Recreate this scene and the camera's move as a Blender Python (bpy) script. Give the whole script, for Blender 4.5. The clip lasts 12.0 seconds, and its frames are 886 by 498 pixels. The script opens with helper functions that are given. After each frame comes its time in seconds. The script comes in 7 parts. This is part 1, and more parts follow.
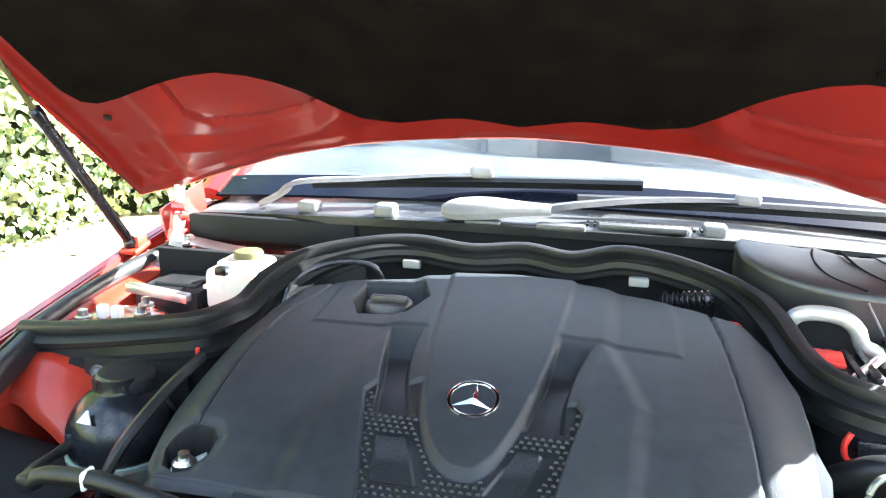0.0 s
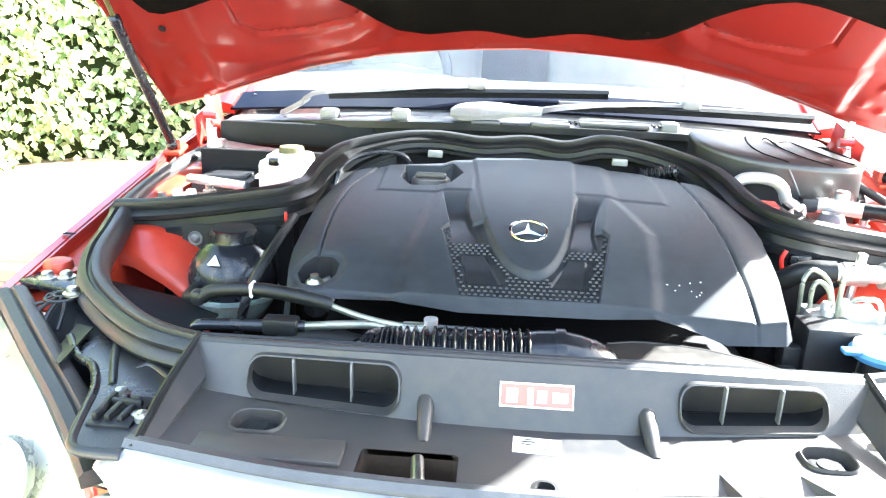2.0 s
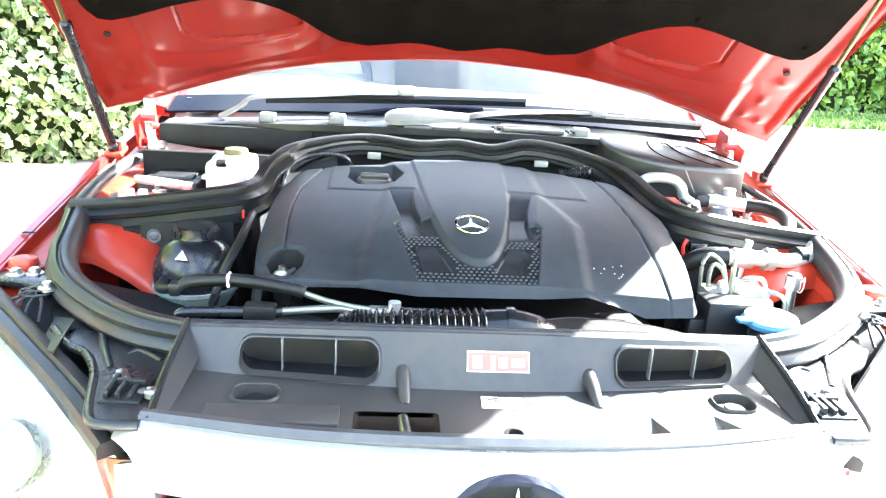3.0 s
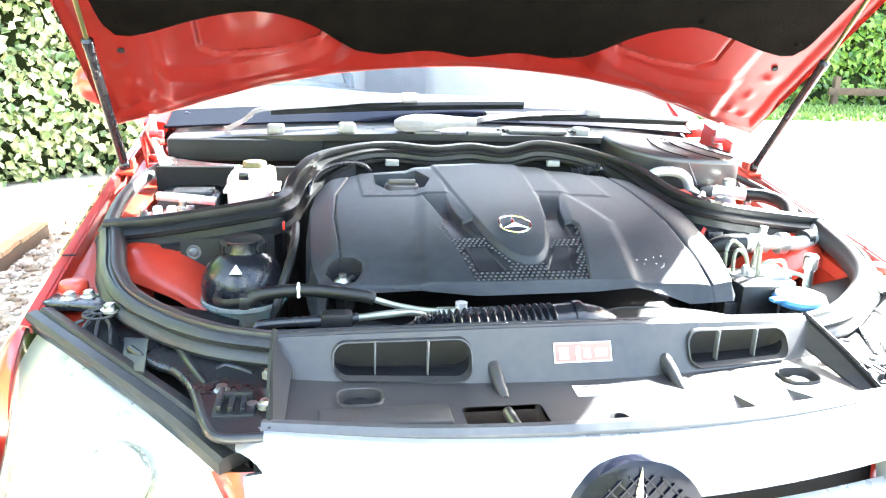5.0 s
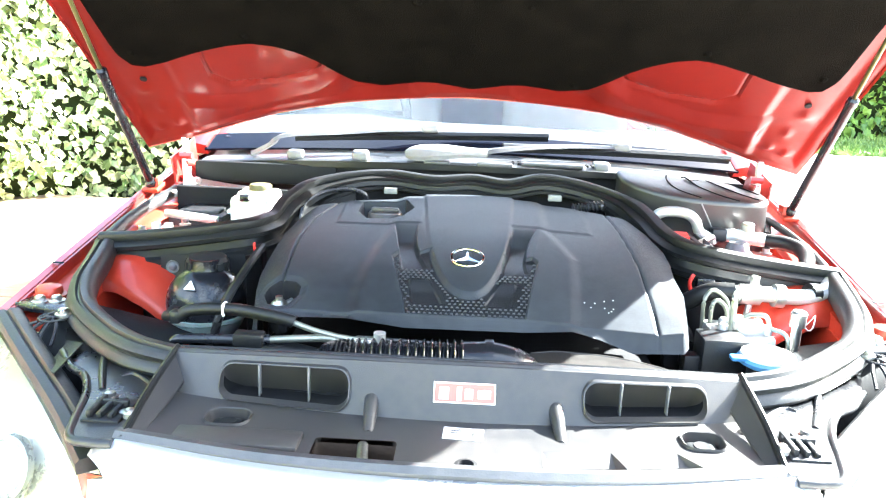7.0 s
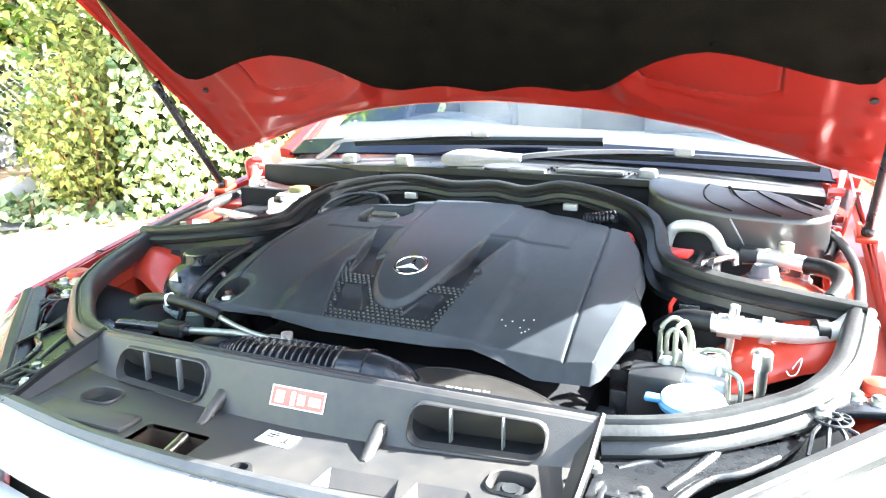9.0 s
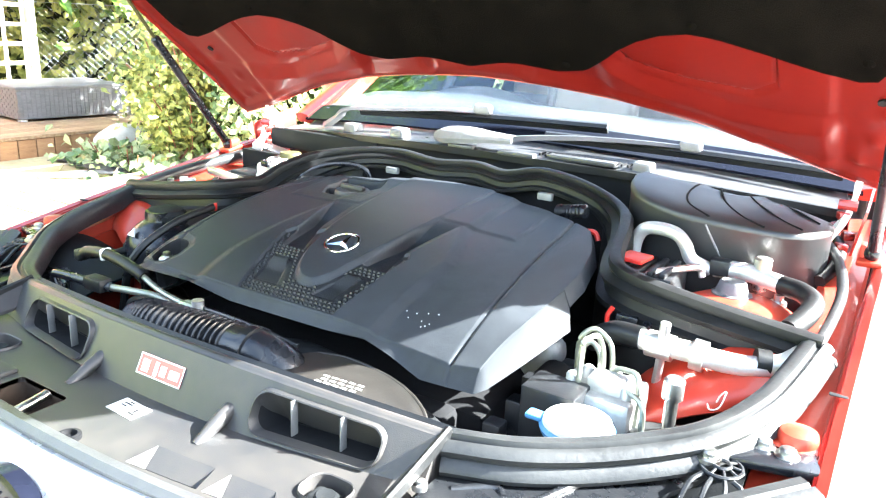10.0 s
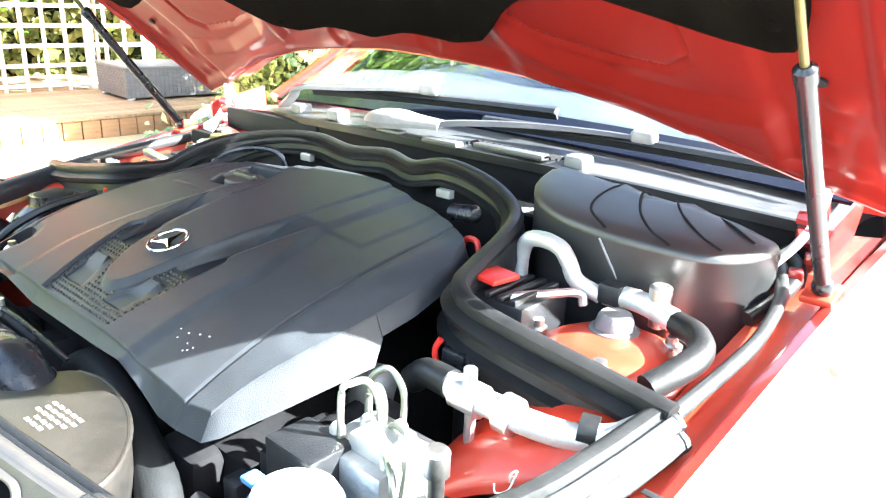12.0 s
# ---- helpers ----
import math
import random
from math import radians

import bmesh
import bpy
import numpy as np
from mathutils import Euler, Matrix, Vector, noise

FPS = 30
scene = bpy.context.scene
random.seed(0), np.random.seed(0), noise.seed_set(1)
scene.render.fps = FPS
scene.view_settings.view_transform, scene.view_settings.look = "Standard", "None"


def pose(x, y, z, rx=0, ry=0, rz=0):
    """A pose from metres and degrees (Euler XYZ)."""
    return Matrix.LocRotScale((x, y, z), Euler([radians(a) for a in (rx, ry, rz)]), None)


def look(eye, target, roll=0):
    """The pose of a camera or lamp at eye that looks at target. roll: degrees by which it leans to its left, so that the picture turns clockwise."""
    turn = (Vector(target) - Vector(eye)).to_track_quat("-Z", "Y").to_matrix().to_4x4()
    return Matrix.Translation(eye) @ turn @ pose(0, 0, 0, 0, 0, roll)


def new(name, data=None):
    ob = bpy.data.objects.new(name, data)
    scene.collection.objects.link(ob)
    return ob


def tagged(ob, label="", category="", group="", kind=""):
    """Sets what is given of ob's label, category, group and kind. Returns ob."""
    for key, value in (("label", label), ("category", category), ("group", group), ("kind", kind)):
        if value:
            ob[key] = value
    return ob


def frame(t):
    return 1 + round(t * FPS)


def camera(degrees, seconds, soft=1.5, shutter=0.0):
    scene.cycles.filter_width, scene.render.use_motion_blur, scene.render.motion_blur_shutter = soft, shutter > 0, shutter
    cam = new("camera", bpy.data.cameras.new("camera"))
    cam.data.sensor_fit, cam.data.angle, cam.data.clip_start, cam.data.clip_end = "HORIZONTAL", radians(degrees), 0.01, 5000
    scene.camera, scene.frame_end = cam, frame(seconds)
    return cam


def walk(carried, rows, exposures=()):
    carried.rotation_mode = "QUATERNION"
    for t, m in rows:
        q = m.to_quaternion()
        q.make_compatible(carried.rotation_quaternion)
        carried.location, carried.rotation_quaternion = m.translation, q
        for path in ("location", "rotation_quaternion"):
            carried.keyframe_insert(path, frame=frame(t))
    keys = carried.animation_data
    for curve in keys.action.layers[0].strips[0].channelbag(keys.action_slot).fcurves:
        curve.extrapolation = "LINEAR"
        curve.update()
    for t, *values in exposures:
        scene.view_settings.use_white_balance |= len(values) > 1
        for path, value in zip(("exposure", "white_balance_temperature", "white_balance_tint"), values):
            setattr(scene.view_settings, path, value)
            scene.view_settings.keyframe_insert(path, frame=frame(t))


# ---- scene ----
cam = camera(61.3, 12.0, soft=1.15)
METRES, EYE, TILT, LEAN, TURN = 2.34, 1.24, -14.5, -0.74, 13.12
ROWS = [
    (0.0, 0.0, 0.0, 0.0, 0.0, 0.0, -0.0),
    (0.5, -0.0117, -0.015, -0.0101, 4.65, 0.01, -2.11),
    (1.0, -0.0364, -0.0305, -0.0231, 4.14, 0.5, -3.05),
    (1.5, -0.0787, -0.0612, -0.0443, -4.44, -0.42, -2.48),
    (2.0, -0.1059, -0.105, -0.0539, -8.49, -3.16, 1.04),
    (2.5, -0.1191, -0.1388, -0.0605, -12.21, -4.04, 2.02),
    (3.0, -0.1544, -0.148, -0.0575, -16.74, -3.12, 1.52),
    (5.0, -0.2364, -0.1339, -0.0548, -22.34, -3.04, 4.35),
    (5.5, -0.2276, -0.1367, -0.0559, -21.36, -2.77, 5.66),
    (6.0, -0.207, -0.1446, -0.0582, -19.24, -2.32, 4.34),
    (6.5, -0.1626, -0.1581, -0.057, -12.69, -1.2, 3.52),
    (7.0, -0.1, -0.1735, -0.0582, -10.59, -0.47, 1.26),
    (9.0, 0.121, -0.1624, -0.0566, 9.55, -0.1, -1.39),
    (9.5, 0.1809, -0.1445, -0.0583, 11.66, -1.21, -4.51),
    (10.0, 0.2263, -0.1041, -0.0431, 18.02, -2.64, -6.56),
    (10.5, 0.271, -0.049, -0.026, 28.41, -2.28, -6.86),
    (11.0, 0.3087, -0.006, -0.0191, 29.87, -3.95, -11.55),
    (11.5, 0.3323, 0.0192, -0.0126, 29.75, -3.4, -9.09),
    (12.0, 0.3447, 0.0396, -0.0132, 28.02, -5.15, -8.43),
]
walk(cam, [(t, pose(0.14, 0, EYE, TILT, LEAN, TURN) @ pose(METRES * x, METRES * y, METRES * z, 90 + pitch, roll, yaw)) for t, x, y, z, yaw, pitch, roll in ROWS],
     [(0.0, 3.98, 5960, 4), (0.5, 4.24, 5960, 4), (1.0, 4.34, 5960, 4), (2.5, 4.66, 5960, 4), (5.5, 4.68, 5960, 4), (7.0, 4.54, 5960, 4), (9.5, 4.22, 5960, 4), (12.0, 4.16, 5960, 4)])

# ---- light and world ----
SUN = Vector((1.3, 0.83, 1.0)).normalized()
world = bpy.data.worlds.new("world")
scene.world = world
world.use_nodes = True
wn, wl = world.node_tree.nodes, world.node_tree.links
wn.clear()
w_out = wn.new("ShaderNodeOutputWorld")
w_bg = wn.new("ShaderNodeBackground")
w_sky = wn.new("ShaderNodeTexSky")
w_sky.sky_type = "NISHITA"
w_sky.sun_disc = False
w_sky.sun_elevation = math.asin(SUN.z)
w_sky.sun_rotation = math.atan2(SUN.x, SUN.y)
w_sky.air_density, w_sky.dust_density, w_sky.ozone_density = 1.0, 3.5, 1.0
w_co = wn.new("ShaderNodeTexCoord")
w_no = wn.new("ShaderNodeTexNoise")
w_no.inputs["Scale"].default_value, w_no.inputs["Detail"].default_value = 2.6, 7.0
w_rp = wn.new("ShaderNodeValToRGB")
w_rp.color_ramp.elements[0].position, w_rp.color_ramp.elements[1].position = 0.49, 0.68
w_mx = wn.new("ShaderNodeMixRGB")
w_mx.inputs["Color2"].default_value = (7.0, 7.3, 7.8, 1)
wl.new(w_co.outputs["Generated"], w_no.inputs["Vector"])
wl.new(w_no.outputs["Fac"], w_rp.inputs["Fac"])
wl.new(w_rp.outputs["Color"], w_mx.inputs["Fac"])
wl.new(w_sky.outputs["Color"], w_mx.inputs["Color1"])
wl.new(w_mx.outputs["Color"], w_bg.inputs["Color"])
w_bg.inputs["Strength"].default_value = 0.068
wl.new(w_bg.outputs["Background"], w_out.inputs["Surface"])

sun_data = bpy.data.lights.new("sun", "SUN")
sun_data.energy, sun_data.angle, sun_data.color = 5.0, radians(0.53), (1.0, 0.96, 0.90)
sun_lamp = new("sun", sun_data)
sun_lamp.matrix_world = look(SUN * 30, (0, 0, 0))


# ---- materials ----
def mat(name, col, rough=0.5, metal=0.0, coat=0.0, var=0.2, scale=6.0, bump=0.0, bscale=300.0, spec=0.5, col2=None,
        trans=0.0, rvar=0.1, per=0.0, stretch=None, sub=0.0, coat_rough=0.05):
    """A surface with colour and roughness that vary at a coarse and a fine size, and fine relief."""
    m = bpy.data.materials.new(name)
    m.use_nodes = True
    nt = m.node_tree
    p = nt.nodes["Principled BSDF"]
    n, l = nt.nodes.new, nt.links.new
    co = n("ShaderNodeTexCoord")
    src = co.outputs["Object"]
    if stretch:
        mp = n("ShaderNodeMapping")
        mp.inputs["Scale"].default_value = stretch
        l(src, mp.inputs["Vector"])
        src = mp.outputs["Vector"]
    big, small = n("ShaderNodeTexNoise"), n("ShaderNodeTexNoise")
    big.inputs["Scale"].default_value, big.inputs["Detail"].default_value = scale, 5.0
    small.inputs["Scale"].default_value, small.inputs["Detail"].default_value = scale * 9, 3.0
    l(src, big.inputs["Vector"]), l(src, small.inputs["Vector"])
    add = n("ShaderNodeMath")
    add.operation = "MULTIPLY_ADD"
    add.inputs[1].default_value = 0.45
    l(small.outputs["Fac"], add.inputs[0]), l(big.outputs["Fac"], add.inputs[2])
    fac = add.outputs[0]
    if per:
        oi = n("ShaderNodeNewGeometry") if per < 0 else n("ShaderNodeObjectInfo")
        rnd = oi.outputs["Random Per Island"] if per < 0 else oi.outputs["Random"]
        pa = n("ShaderNodeMath")
        pa.operation = "MULTIPLY_ADD"
        pa.inputs[1].default_value = abs(per)
        l(rnd, pa.inputs[0]), l(fac, pa.inputs[2])
        sb = n("ShaderNodeMath")
        sb.operation = "SUBTRACT"
        sb.inputs[1].default_value = abs(per) / 2
        l(pa.outputs[0], sb.inputs[0])
        fac = sb.outputs[0]
    rp = n("ShaderNodeValToRGB")
    c2 = col2 or tuple(min(1, c * (1 + var)) for c in col)
    c1 = col if col2 else tuple(c * (1 - var) for c in col)
    rp.color_ramp.elements[0].position, rp.color_ramp.elements[0].color = 0.45, (*c1, 1)
    rp.color_ramp.elements[1].position, rp.color_ramp.elements[1].color = 0.98, (*c2, 1)
    l(fac, rp.inputs["Fac"]), l(rp.outputs["Color"], p.inputs["Base Color"])
    if rvar:
        mr = n("ShaderNodeMapRange")
        mr.inputs["From Min"].default_value, mr.inputs["From Max"].default_value = 0.4, 1.0
        mr.inputs["To Min"].default_value, mr.inputs["To Max"].default_value = max(0.02, rough - rvar), min(1, rough + rvar)
        l(fac, mr.inputs["Value"]), l(mr.outputs["Result"], p.inputs["Roughness"])
    else:
        p.inputs["Roughness"].default_value = rough
    p.inputs["Metallic"].default_value = metal
    p.inputs["Coat Weight"].default_value, p.inputs["Coat Roughness"].default_value = coat, coat_rough
    p.inputs["Specular IOR Level"].default_value = spec
    p.inputs["Transmission Weight"].default_value = trans
    if sub:
        p.inputs["Subsurface Weight"].default_value, p.inputs["Subsurface Scale"].default_value = sub, 0.02
    if bump:
        bn, bp = n("ShaderNodeTexNoise"), n("ShaderNodeBump")
        bn.inputs["Scale"].default_value, bn.inputs["Detail"].default_value = bscale, 3.0
        bp.inputs["Strength"].default_value, bp.inputs["Distance"].default_value = bump, 0.002
        l(src, bn.inputs["Vector"]), l(bn.outputs["Fac"], bp.inputs["Height"]), l(bp.outputs["Normal"], p.inputs["Normal"])
    return m


RED = mat("red_car_paint", (0.29, 0.011, 0.0085), 0.34, 0.0, 1.0, 0.10, 3, 0.05, 60, col2=(0.36, 0.022, 0.013))
# satin copy of the red, darkened for the shade under the bonnet
RED_INNER = mat("satin_shaded_red_paint", (0.104, 0.0044, 0.0030), 0.40, 0.0, 0.22, 0.12, 4, 0.05, 90, col2=(0.136, 0.0072, 0.0044), coat_rough=0.11, spec=0.20)
# warmer copy of the red paint, strong sun put into its colour
RED_SUNLIT = mat("sunlit_red_paint", (0.34, 0.019, 0.009), 0.42, 0.0, 0.30, 0.25, 7, 0.15, 120, col2=(0.44, 0.044, 0.018))
COVER = mat("matte_black_plastic", (0.020, 0.0225, 0.026), 0.36, 0, 0, 0.25, 5, 0.28, 900, rvar=0.05, col2=(0.044, 0.048, 0.054), spec=0.16)
GLOSSY = mat("smooth_black_plastic", (0.012, 0.013, 0.016), 0.25, 0, 0, 0.3, 9, 0.1, 300)
PLASTIC = mat("black_plastic", (0.013, 0.014, 0.016), 0.42, 0, 0, 0.35, 9, 0.25, 500)
MATT = mat("matt_black_plastic", (0.012, 0.013, 0.014), 0.65, 0, 0, 0.3, 8, 0.2, 400, spec=0.2)
SATIN = mat("satin_black_plastic", (0.016, 0.017, 0.018), 0.38, 0, 0, 0.3, 5, 0.08, 400, spec=0.75, col2=(0.032, 0.033, 0.034))
PANEL = mat("grey_black_plastic", (0.022, 0.0235, 0.027), 0.38, 0, 0, 0.3, 6, 0.15, 700, col2=(0.052, 0.047, 0.043), spec=0.50)
# plastic lifted to pale grey, sun glare put into its colour
COWL = mat("sunlit_grey_plastic", (0.14, 0.14, 0.145), 0.42, 0, 0, 0.3, 8, 0.25, 500, col2=(0.27, 0.27, 0.27))
SCUTTLE = mat("weathered_black_plastic", (0.022, 0.023, 0.025), 0.36, 0, 0, 0.3, 8, 0.25, 500, col2=(0.060, 0.060, 0.062), spec=0.9)
ROD = mat("oiled_olive_rod", (0.10, 0.095, 0.035), 0.34, 0.6, 0, 0.25, 30, 0.05)
RUBBER = mat("black_rubber", (0.006, 0.0064, 0.0070), 0.44, 0, 0, 0.4, 14, 0.2, 200, col2=(0.0145, 0.0152, 0.0158), spec=0.34)
# paler copy of the rubber, sunlight on the side seals put into the colour
RUBBER_SUNLIT = mat("sunlit_rubber", (0.013, 0.0138, 0.0145), 0.42, 0, 0, 0.4, 14, 0.2, 200, col2=(0.032, 0.0335, 0.034), spec=0.45)
PAD = mat("black_felt", (0.0020, 0.0018, 0.0015), 0.95, 0, 0, 0.4, 20, 0.8, 500, col2=(0.0052, 0.0044, 0.0035), spec=0.01)
# near-black for holes, recesses and the deep bay, shade put into the colour
DARK = mat("recess_shade_black", (0.008, 0.008, 0.009), 0.8, 0, 0, 0.5, 9, 0.3, 90, spec=0.2)
METAL = mat("dull_aluminium", (0.62, 0.62, 0.60), 0.36, 0.9, 0, 0.25, 12, 0.3, 150, col2=(0.80, 0.80, 0.78))
STEEL = mat("zinc_steel", (0.45, 0.45, 0.43), 0.34, 1.0, 0, 0.3, 25, 0.1, 300, col2=(0.70, 0.69, 0.66))
CHROME = mat("chrome", (0.80, 0.81, 0.83), 0.08, 1.0, 0, 0.05, 6, 0, rvar=0.03)
SILVER = mat("silver_paint", (0.46, 0.47, 0.49), 0.30, 0.55, 0.6, 0.08, 5, 0.05, 200)
ALLOY_HOSE = mat("silver_insulated_hose", (0.60, 0.60, 0.58), 0.42, 0.55, 0, 0.2, 30, 0.3, 220, col2=(0.78, 0.78, 0.76))
WHITE = mat("milky_white_plastic", (0.62, 0.60, 0.54), 0.38, 0, 0, 0.12, 9, 0.1, 200, col2=(0.78, 0.77, 0.72), sub=0.2)
TANK = mat("cloudy_grey_green_tank", (0.22, 0.27, 0.25), 0.25, 0, 0, 0.2, 10, 0.05, 100, col2=(0.34, 0.40, 0.37), sub=0.3)
CAPGOLD = mat("dull_olive_cap", (0.075, 0.068, 0.022), 0.5, 0, 0, 0.3, 20, 0.2, 200)
BLUE = mat("blue_plastic", (0.05, 0.17, 0.38), 0.35, 0, 0, 0.2, 10, 0.1, 200, col2=(0.11, 0.30, 0.52))
GREYCAP = mat("mid_grey_plastic", (0.085, 0.085, 0.09), 0.45, 0, 0, 0.3, 10, 0.25, 400, col2=(0.15, 0.15, 0.15))
CARRIER = mat("dusty_black_steel", (0.006, 0.007, 0.009), 0.30, 0, 0, 0.4, 11, 0.15, 300, col2=(0.017, 0.0175, 0.019), spec=0.6)
CAST = mat("cast_aluminium", (0.30, 0.30, 0.29), 0.55, 0.6, 0, 0.3, 14, 0.4, 180, col2=(0.48, 0.48, 0.46))
LABEL = mat("white_label_paper", (0.74, 0.73, 0.70), 0.5, 0, 0, 0.06, 30, 0)
SALMON = mat("pale_orange_label", (0.58, 0.12, 0.10), 0.5, 0, 0, 0.08, 30, 0)
REDCLIP = mat("red_plastic", (0.62, 0.03, 0.02), 0.4, 0, 0, 0.15, 20, 0.05)
INK = mat("black_print", (0.02, 0.02, 0.02), 0.6, 0, 0, 0.1, 30, 0)
STENCIL = mat("pale_stencil_print", (0.36, 0.34, 0.31), 0.6, 0, 0, 0.3, 90, 0)
DISC = mat("dusty_brown_black_plastic", (0.014, 0.013, 0.012), 0.42, 0, 0, 0.4, 10, 0.12, 500, col2=(0.034, 0.030, 0.026), spec=0.7)
GREASE = mat("brown_rust_metal", (0.045, 0.030, 0.020), 0.6, 0.2, 0, 0.4, 20, 0.3, 100)
SEAT = mat("pale_grey_cloth", (0.30, 0.32, 0.32), 0.85, 0, 0, 0.15, 20, 0.4, 300)
INTERIOR = mat("dark_blue_grey_trim", (0.020, 0.024, 0.034), 0.6, 0, 0, 0.2, 10, 0.3, 400)
FRIT = mat("black_glass_border", (0.006, 0.007, 0.013), 0.12, 0, 0, 0.2, 10, 0, spec=0.2, rvar=0.03)
GLASS = mat("clear_glass", (0.82, 0.88, 0.86), 0.02, 0, 0, 0.02, 4, 0, trans=1.0, rvar=0)
GLASS.node_tree.nodes["Principled BSDF"].inputs["IOR"].default_value = 1.33
PIPE = mat("greenish_coated_steel", (0.20, 0.21, 0.17), 0.36, 0.7, 0, 0.2, 20, 0.1, 200, col2=(0.34, 0.35, 0.29))
TYRE = mat("tyre_rubber", (0.018, 0.018, 0.018), 0.8, 0, 0, 0.3, 20, 0.3, 150)
REFLECTOR = mat("lamp_reflector", (0.62, 0.60, 0.54), 0.30, 0.55, 0, 0.1, 14, 0)

GROUND = mat("pale_stony_ground", (0.36, 0.33, 0.28), 0.9, 0, 0, 0.3, 1.4, 0.6, 60, col2=(0.52, 0.49, 0.43))
DRIVE = mat("pale_concrete_drive", (0.46, 0.44, 0.40), 0.85, 0, 0, 0.2, 1.8, 0.4, 90, col2=(0.58, 0.56, 0.52))
SAND = mat("sandy_yellow_earth", (0.33, 0.28, 0.15), 0.9, 0, 0, 0.3, 2.2, 0.6, 60, col2=(0.50, 0.45, 0.28))
PEBBLE = mat("mixed_pebbles", (0.20, 0.14, 0.09), 0.7, 0, 0, 0.4, 8, 0.3, 90, col2=(0.60, 0.55, 0.47), per=-0.9)
PLANK = mat("weathered_deck_board", (0.24, 0.15, 0.085), 0.75, 0, 0, 0.3, 5, 0.5, 60, col2=(0.42, 0.31, 0.195), per=0.35, stretch=(1, 9, 9))
TIMBER = mat("brown_timber", (0.26, 0.13, 0.06), 0.75, 0, 0, 0.3, 5, 0.5, 60, col2=(0.42, 0.25, 0.13), per=0.25, stretch=(9, 1, 9))
DARKWOOD = mat("dark_brown_timber", (0.055, 0.032, 0.020), 0.8, 0, 0, 0.4, 7, 0.5, 60, stretch=(9, 1, 9))
LATTICE = mat("pale_trellis_wood", (0.62, 0.56, 0.46), 0.75, 0, 0, 0.2, 6, 0.4, 60, col2=(0.74, 0.70, 0.62), per=0.2)
WICKER = mat("grey_rattan", (0.13, 0.13, 0.135), 0.55, 0, 0, 0.3, 12, 0.4, 90, col2=(0.19, 0.19, 0.20), per=-0.3)
TERRACOTTA = mat("terracotta_render", (0.40, 0.105, 0.045), 0.85, 0, 0, 0.15, 3, 0.5, 80, col2=(0.48, 0.15, 0.075))
TRIM = mat("white_paint", (0.78, 0.77, 0.74), 0.5, 0, 0, 0.05, 6, 0.1)
IVY = mat("ivy_leaves", (0.105, 0.165, 0.052), 0.32, 0, 0, 0.3, 3, 0.1, 60, col2=(0.48, 0.53, 0.27), per=-0.8, spec=0.5)
LEAF = mat("yellow_green_leaves", (0.12, 0.16, 0.028), 0.5, 0, 0, 0.3, 3, 0.1, 60, col2=(0.42, 0.44, 0.12), per=-0.8)
HEDGE = mat("laurel_leaves", (0.055, 0.13, 0.012), 0.42, 0, 0, 0.3, 3, 0.1, 60, col2=(0.19, 0.30, 0.04), per=-0.8)
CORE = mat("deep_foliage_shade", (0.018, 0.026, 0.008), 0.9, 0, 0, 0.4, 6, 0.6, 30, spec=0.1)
BARK = mat("grey_brown_bark", (0.10, 0.065, 0.04), 0.85, 0, 0, 0.4, 9, 0.6, 40)
PALEBARK = mat("pale_bark", (0.55, 0.52, 0.46), 0.8, 0, 0, 0.25, 9, 0.4, 40)
TWIG = mat("reddish_stems", (0.22, 0.09, 0.05), 0.7, 0, 0, 0.3, 9, 0.3, 40)
GRASS = mat("lawn_grass", (0.07, 0.14, 0.02), 0.7, 0, 0, 0.3, 2, 0.2, 60, col2=(0.20, 0.28, 0.06), per=-0.6)
WIRE = mat("galvanised_wire", (0.25, 0.27, 0.27), 0.5, 0.7, 0, 0.2, 9, 0)
FABRIC = mat("black_ground_sheet", (0.020, 0.021, 0.024), 0.7, 0, 0, 0.4, 6, 0.5, 60)
STONE = mat("pale_rock", (0.55, 0.53, 0.50), 0.8, 0, 0, 0.2, 6, 0.5, 40)


# ---- mesh tools ----
def finish(bm, angle=38):
    bmesh.ops.recalc_face_normals(bm, faces=bm.faces)
    return to_mesh(bm, angle)


def to_mesh(bm, angle=38):
    me = bpy.data.meshes.new("mesh")
    bm.to_mesh(me)
    bm.free()
    me.polygons.foreach_set("use_smooth", [True] * len(me.polygons))
    me.set_sharp_from_angle(angle=radians(angle))
    return me


def part(name, bm, material, parent, label="", angle=38, recalc=True):
    me = finish(bm, angle) if recalc else to_mesh(bm, angle)
    me.name = name
    me.materials.append(material)
    ob = new(name, me)
    ob.parent = parent
    if label:
        tagged(ob, label)
    return ob


def thing(name, label, category, at=(0, 0, 0), group="", kind=""):
    e = new(name)
    e.empty_display_size = 0.1
    e.location = at
    return tagged(e, label, category, group, kind)


def solid(name, bm, material, label, category, group="", kind="", angle=38):
    me = finish(bm, angle)
    me.name = name
    me.materials.append(material)
    return tagged(new(name, me), label, category, group, kind)


def smooth_path(pts, n=6):
    """Points of a curve that runs through pts."""
    p = [Vector(q) for q in pts]
    if len(p) < 3:
        return p
    p = [p[0] * 2 - p[1]] + p + [p[-1] * 2 - p[-2]]
    out = []
    for i in range(1, len(p) - 2):
        for k in range(n):
            t = k / n
            a, b, c, d = p[i - 1:i + 3]
            out.append(0.5 * ((2 * b) + (c - a) * t + (2 * a - 5 * b + 4 * c - d) * t * t + (3 * b - a - 3 * c + d) * t ** 3))
    out.append(p[-2])
    return out


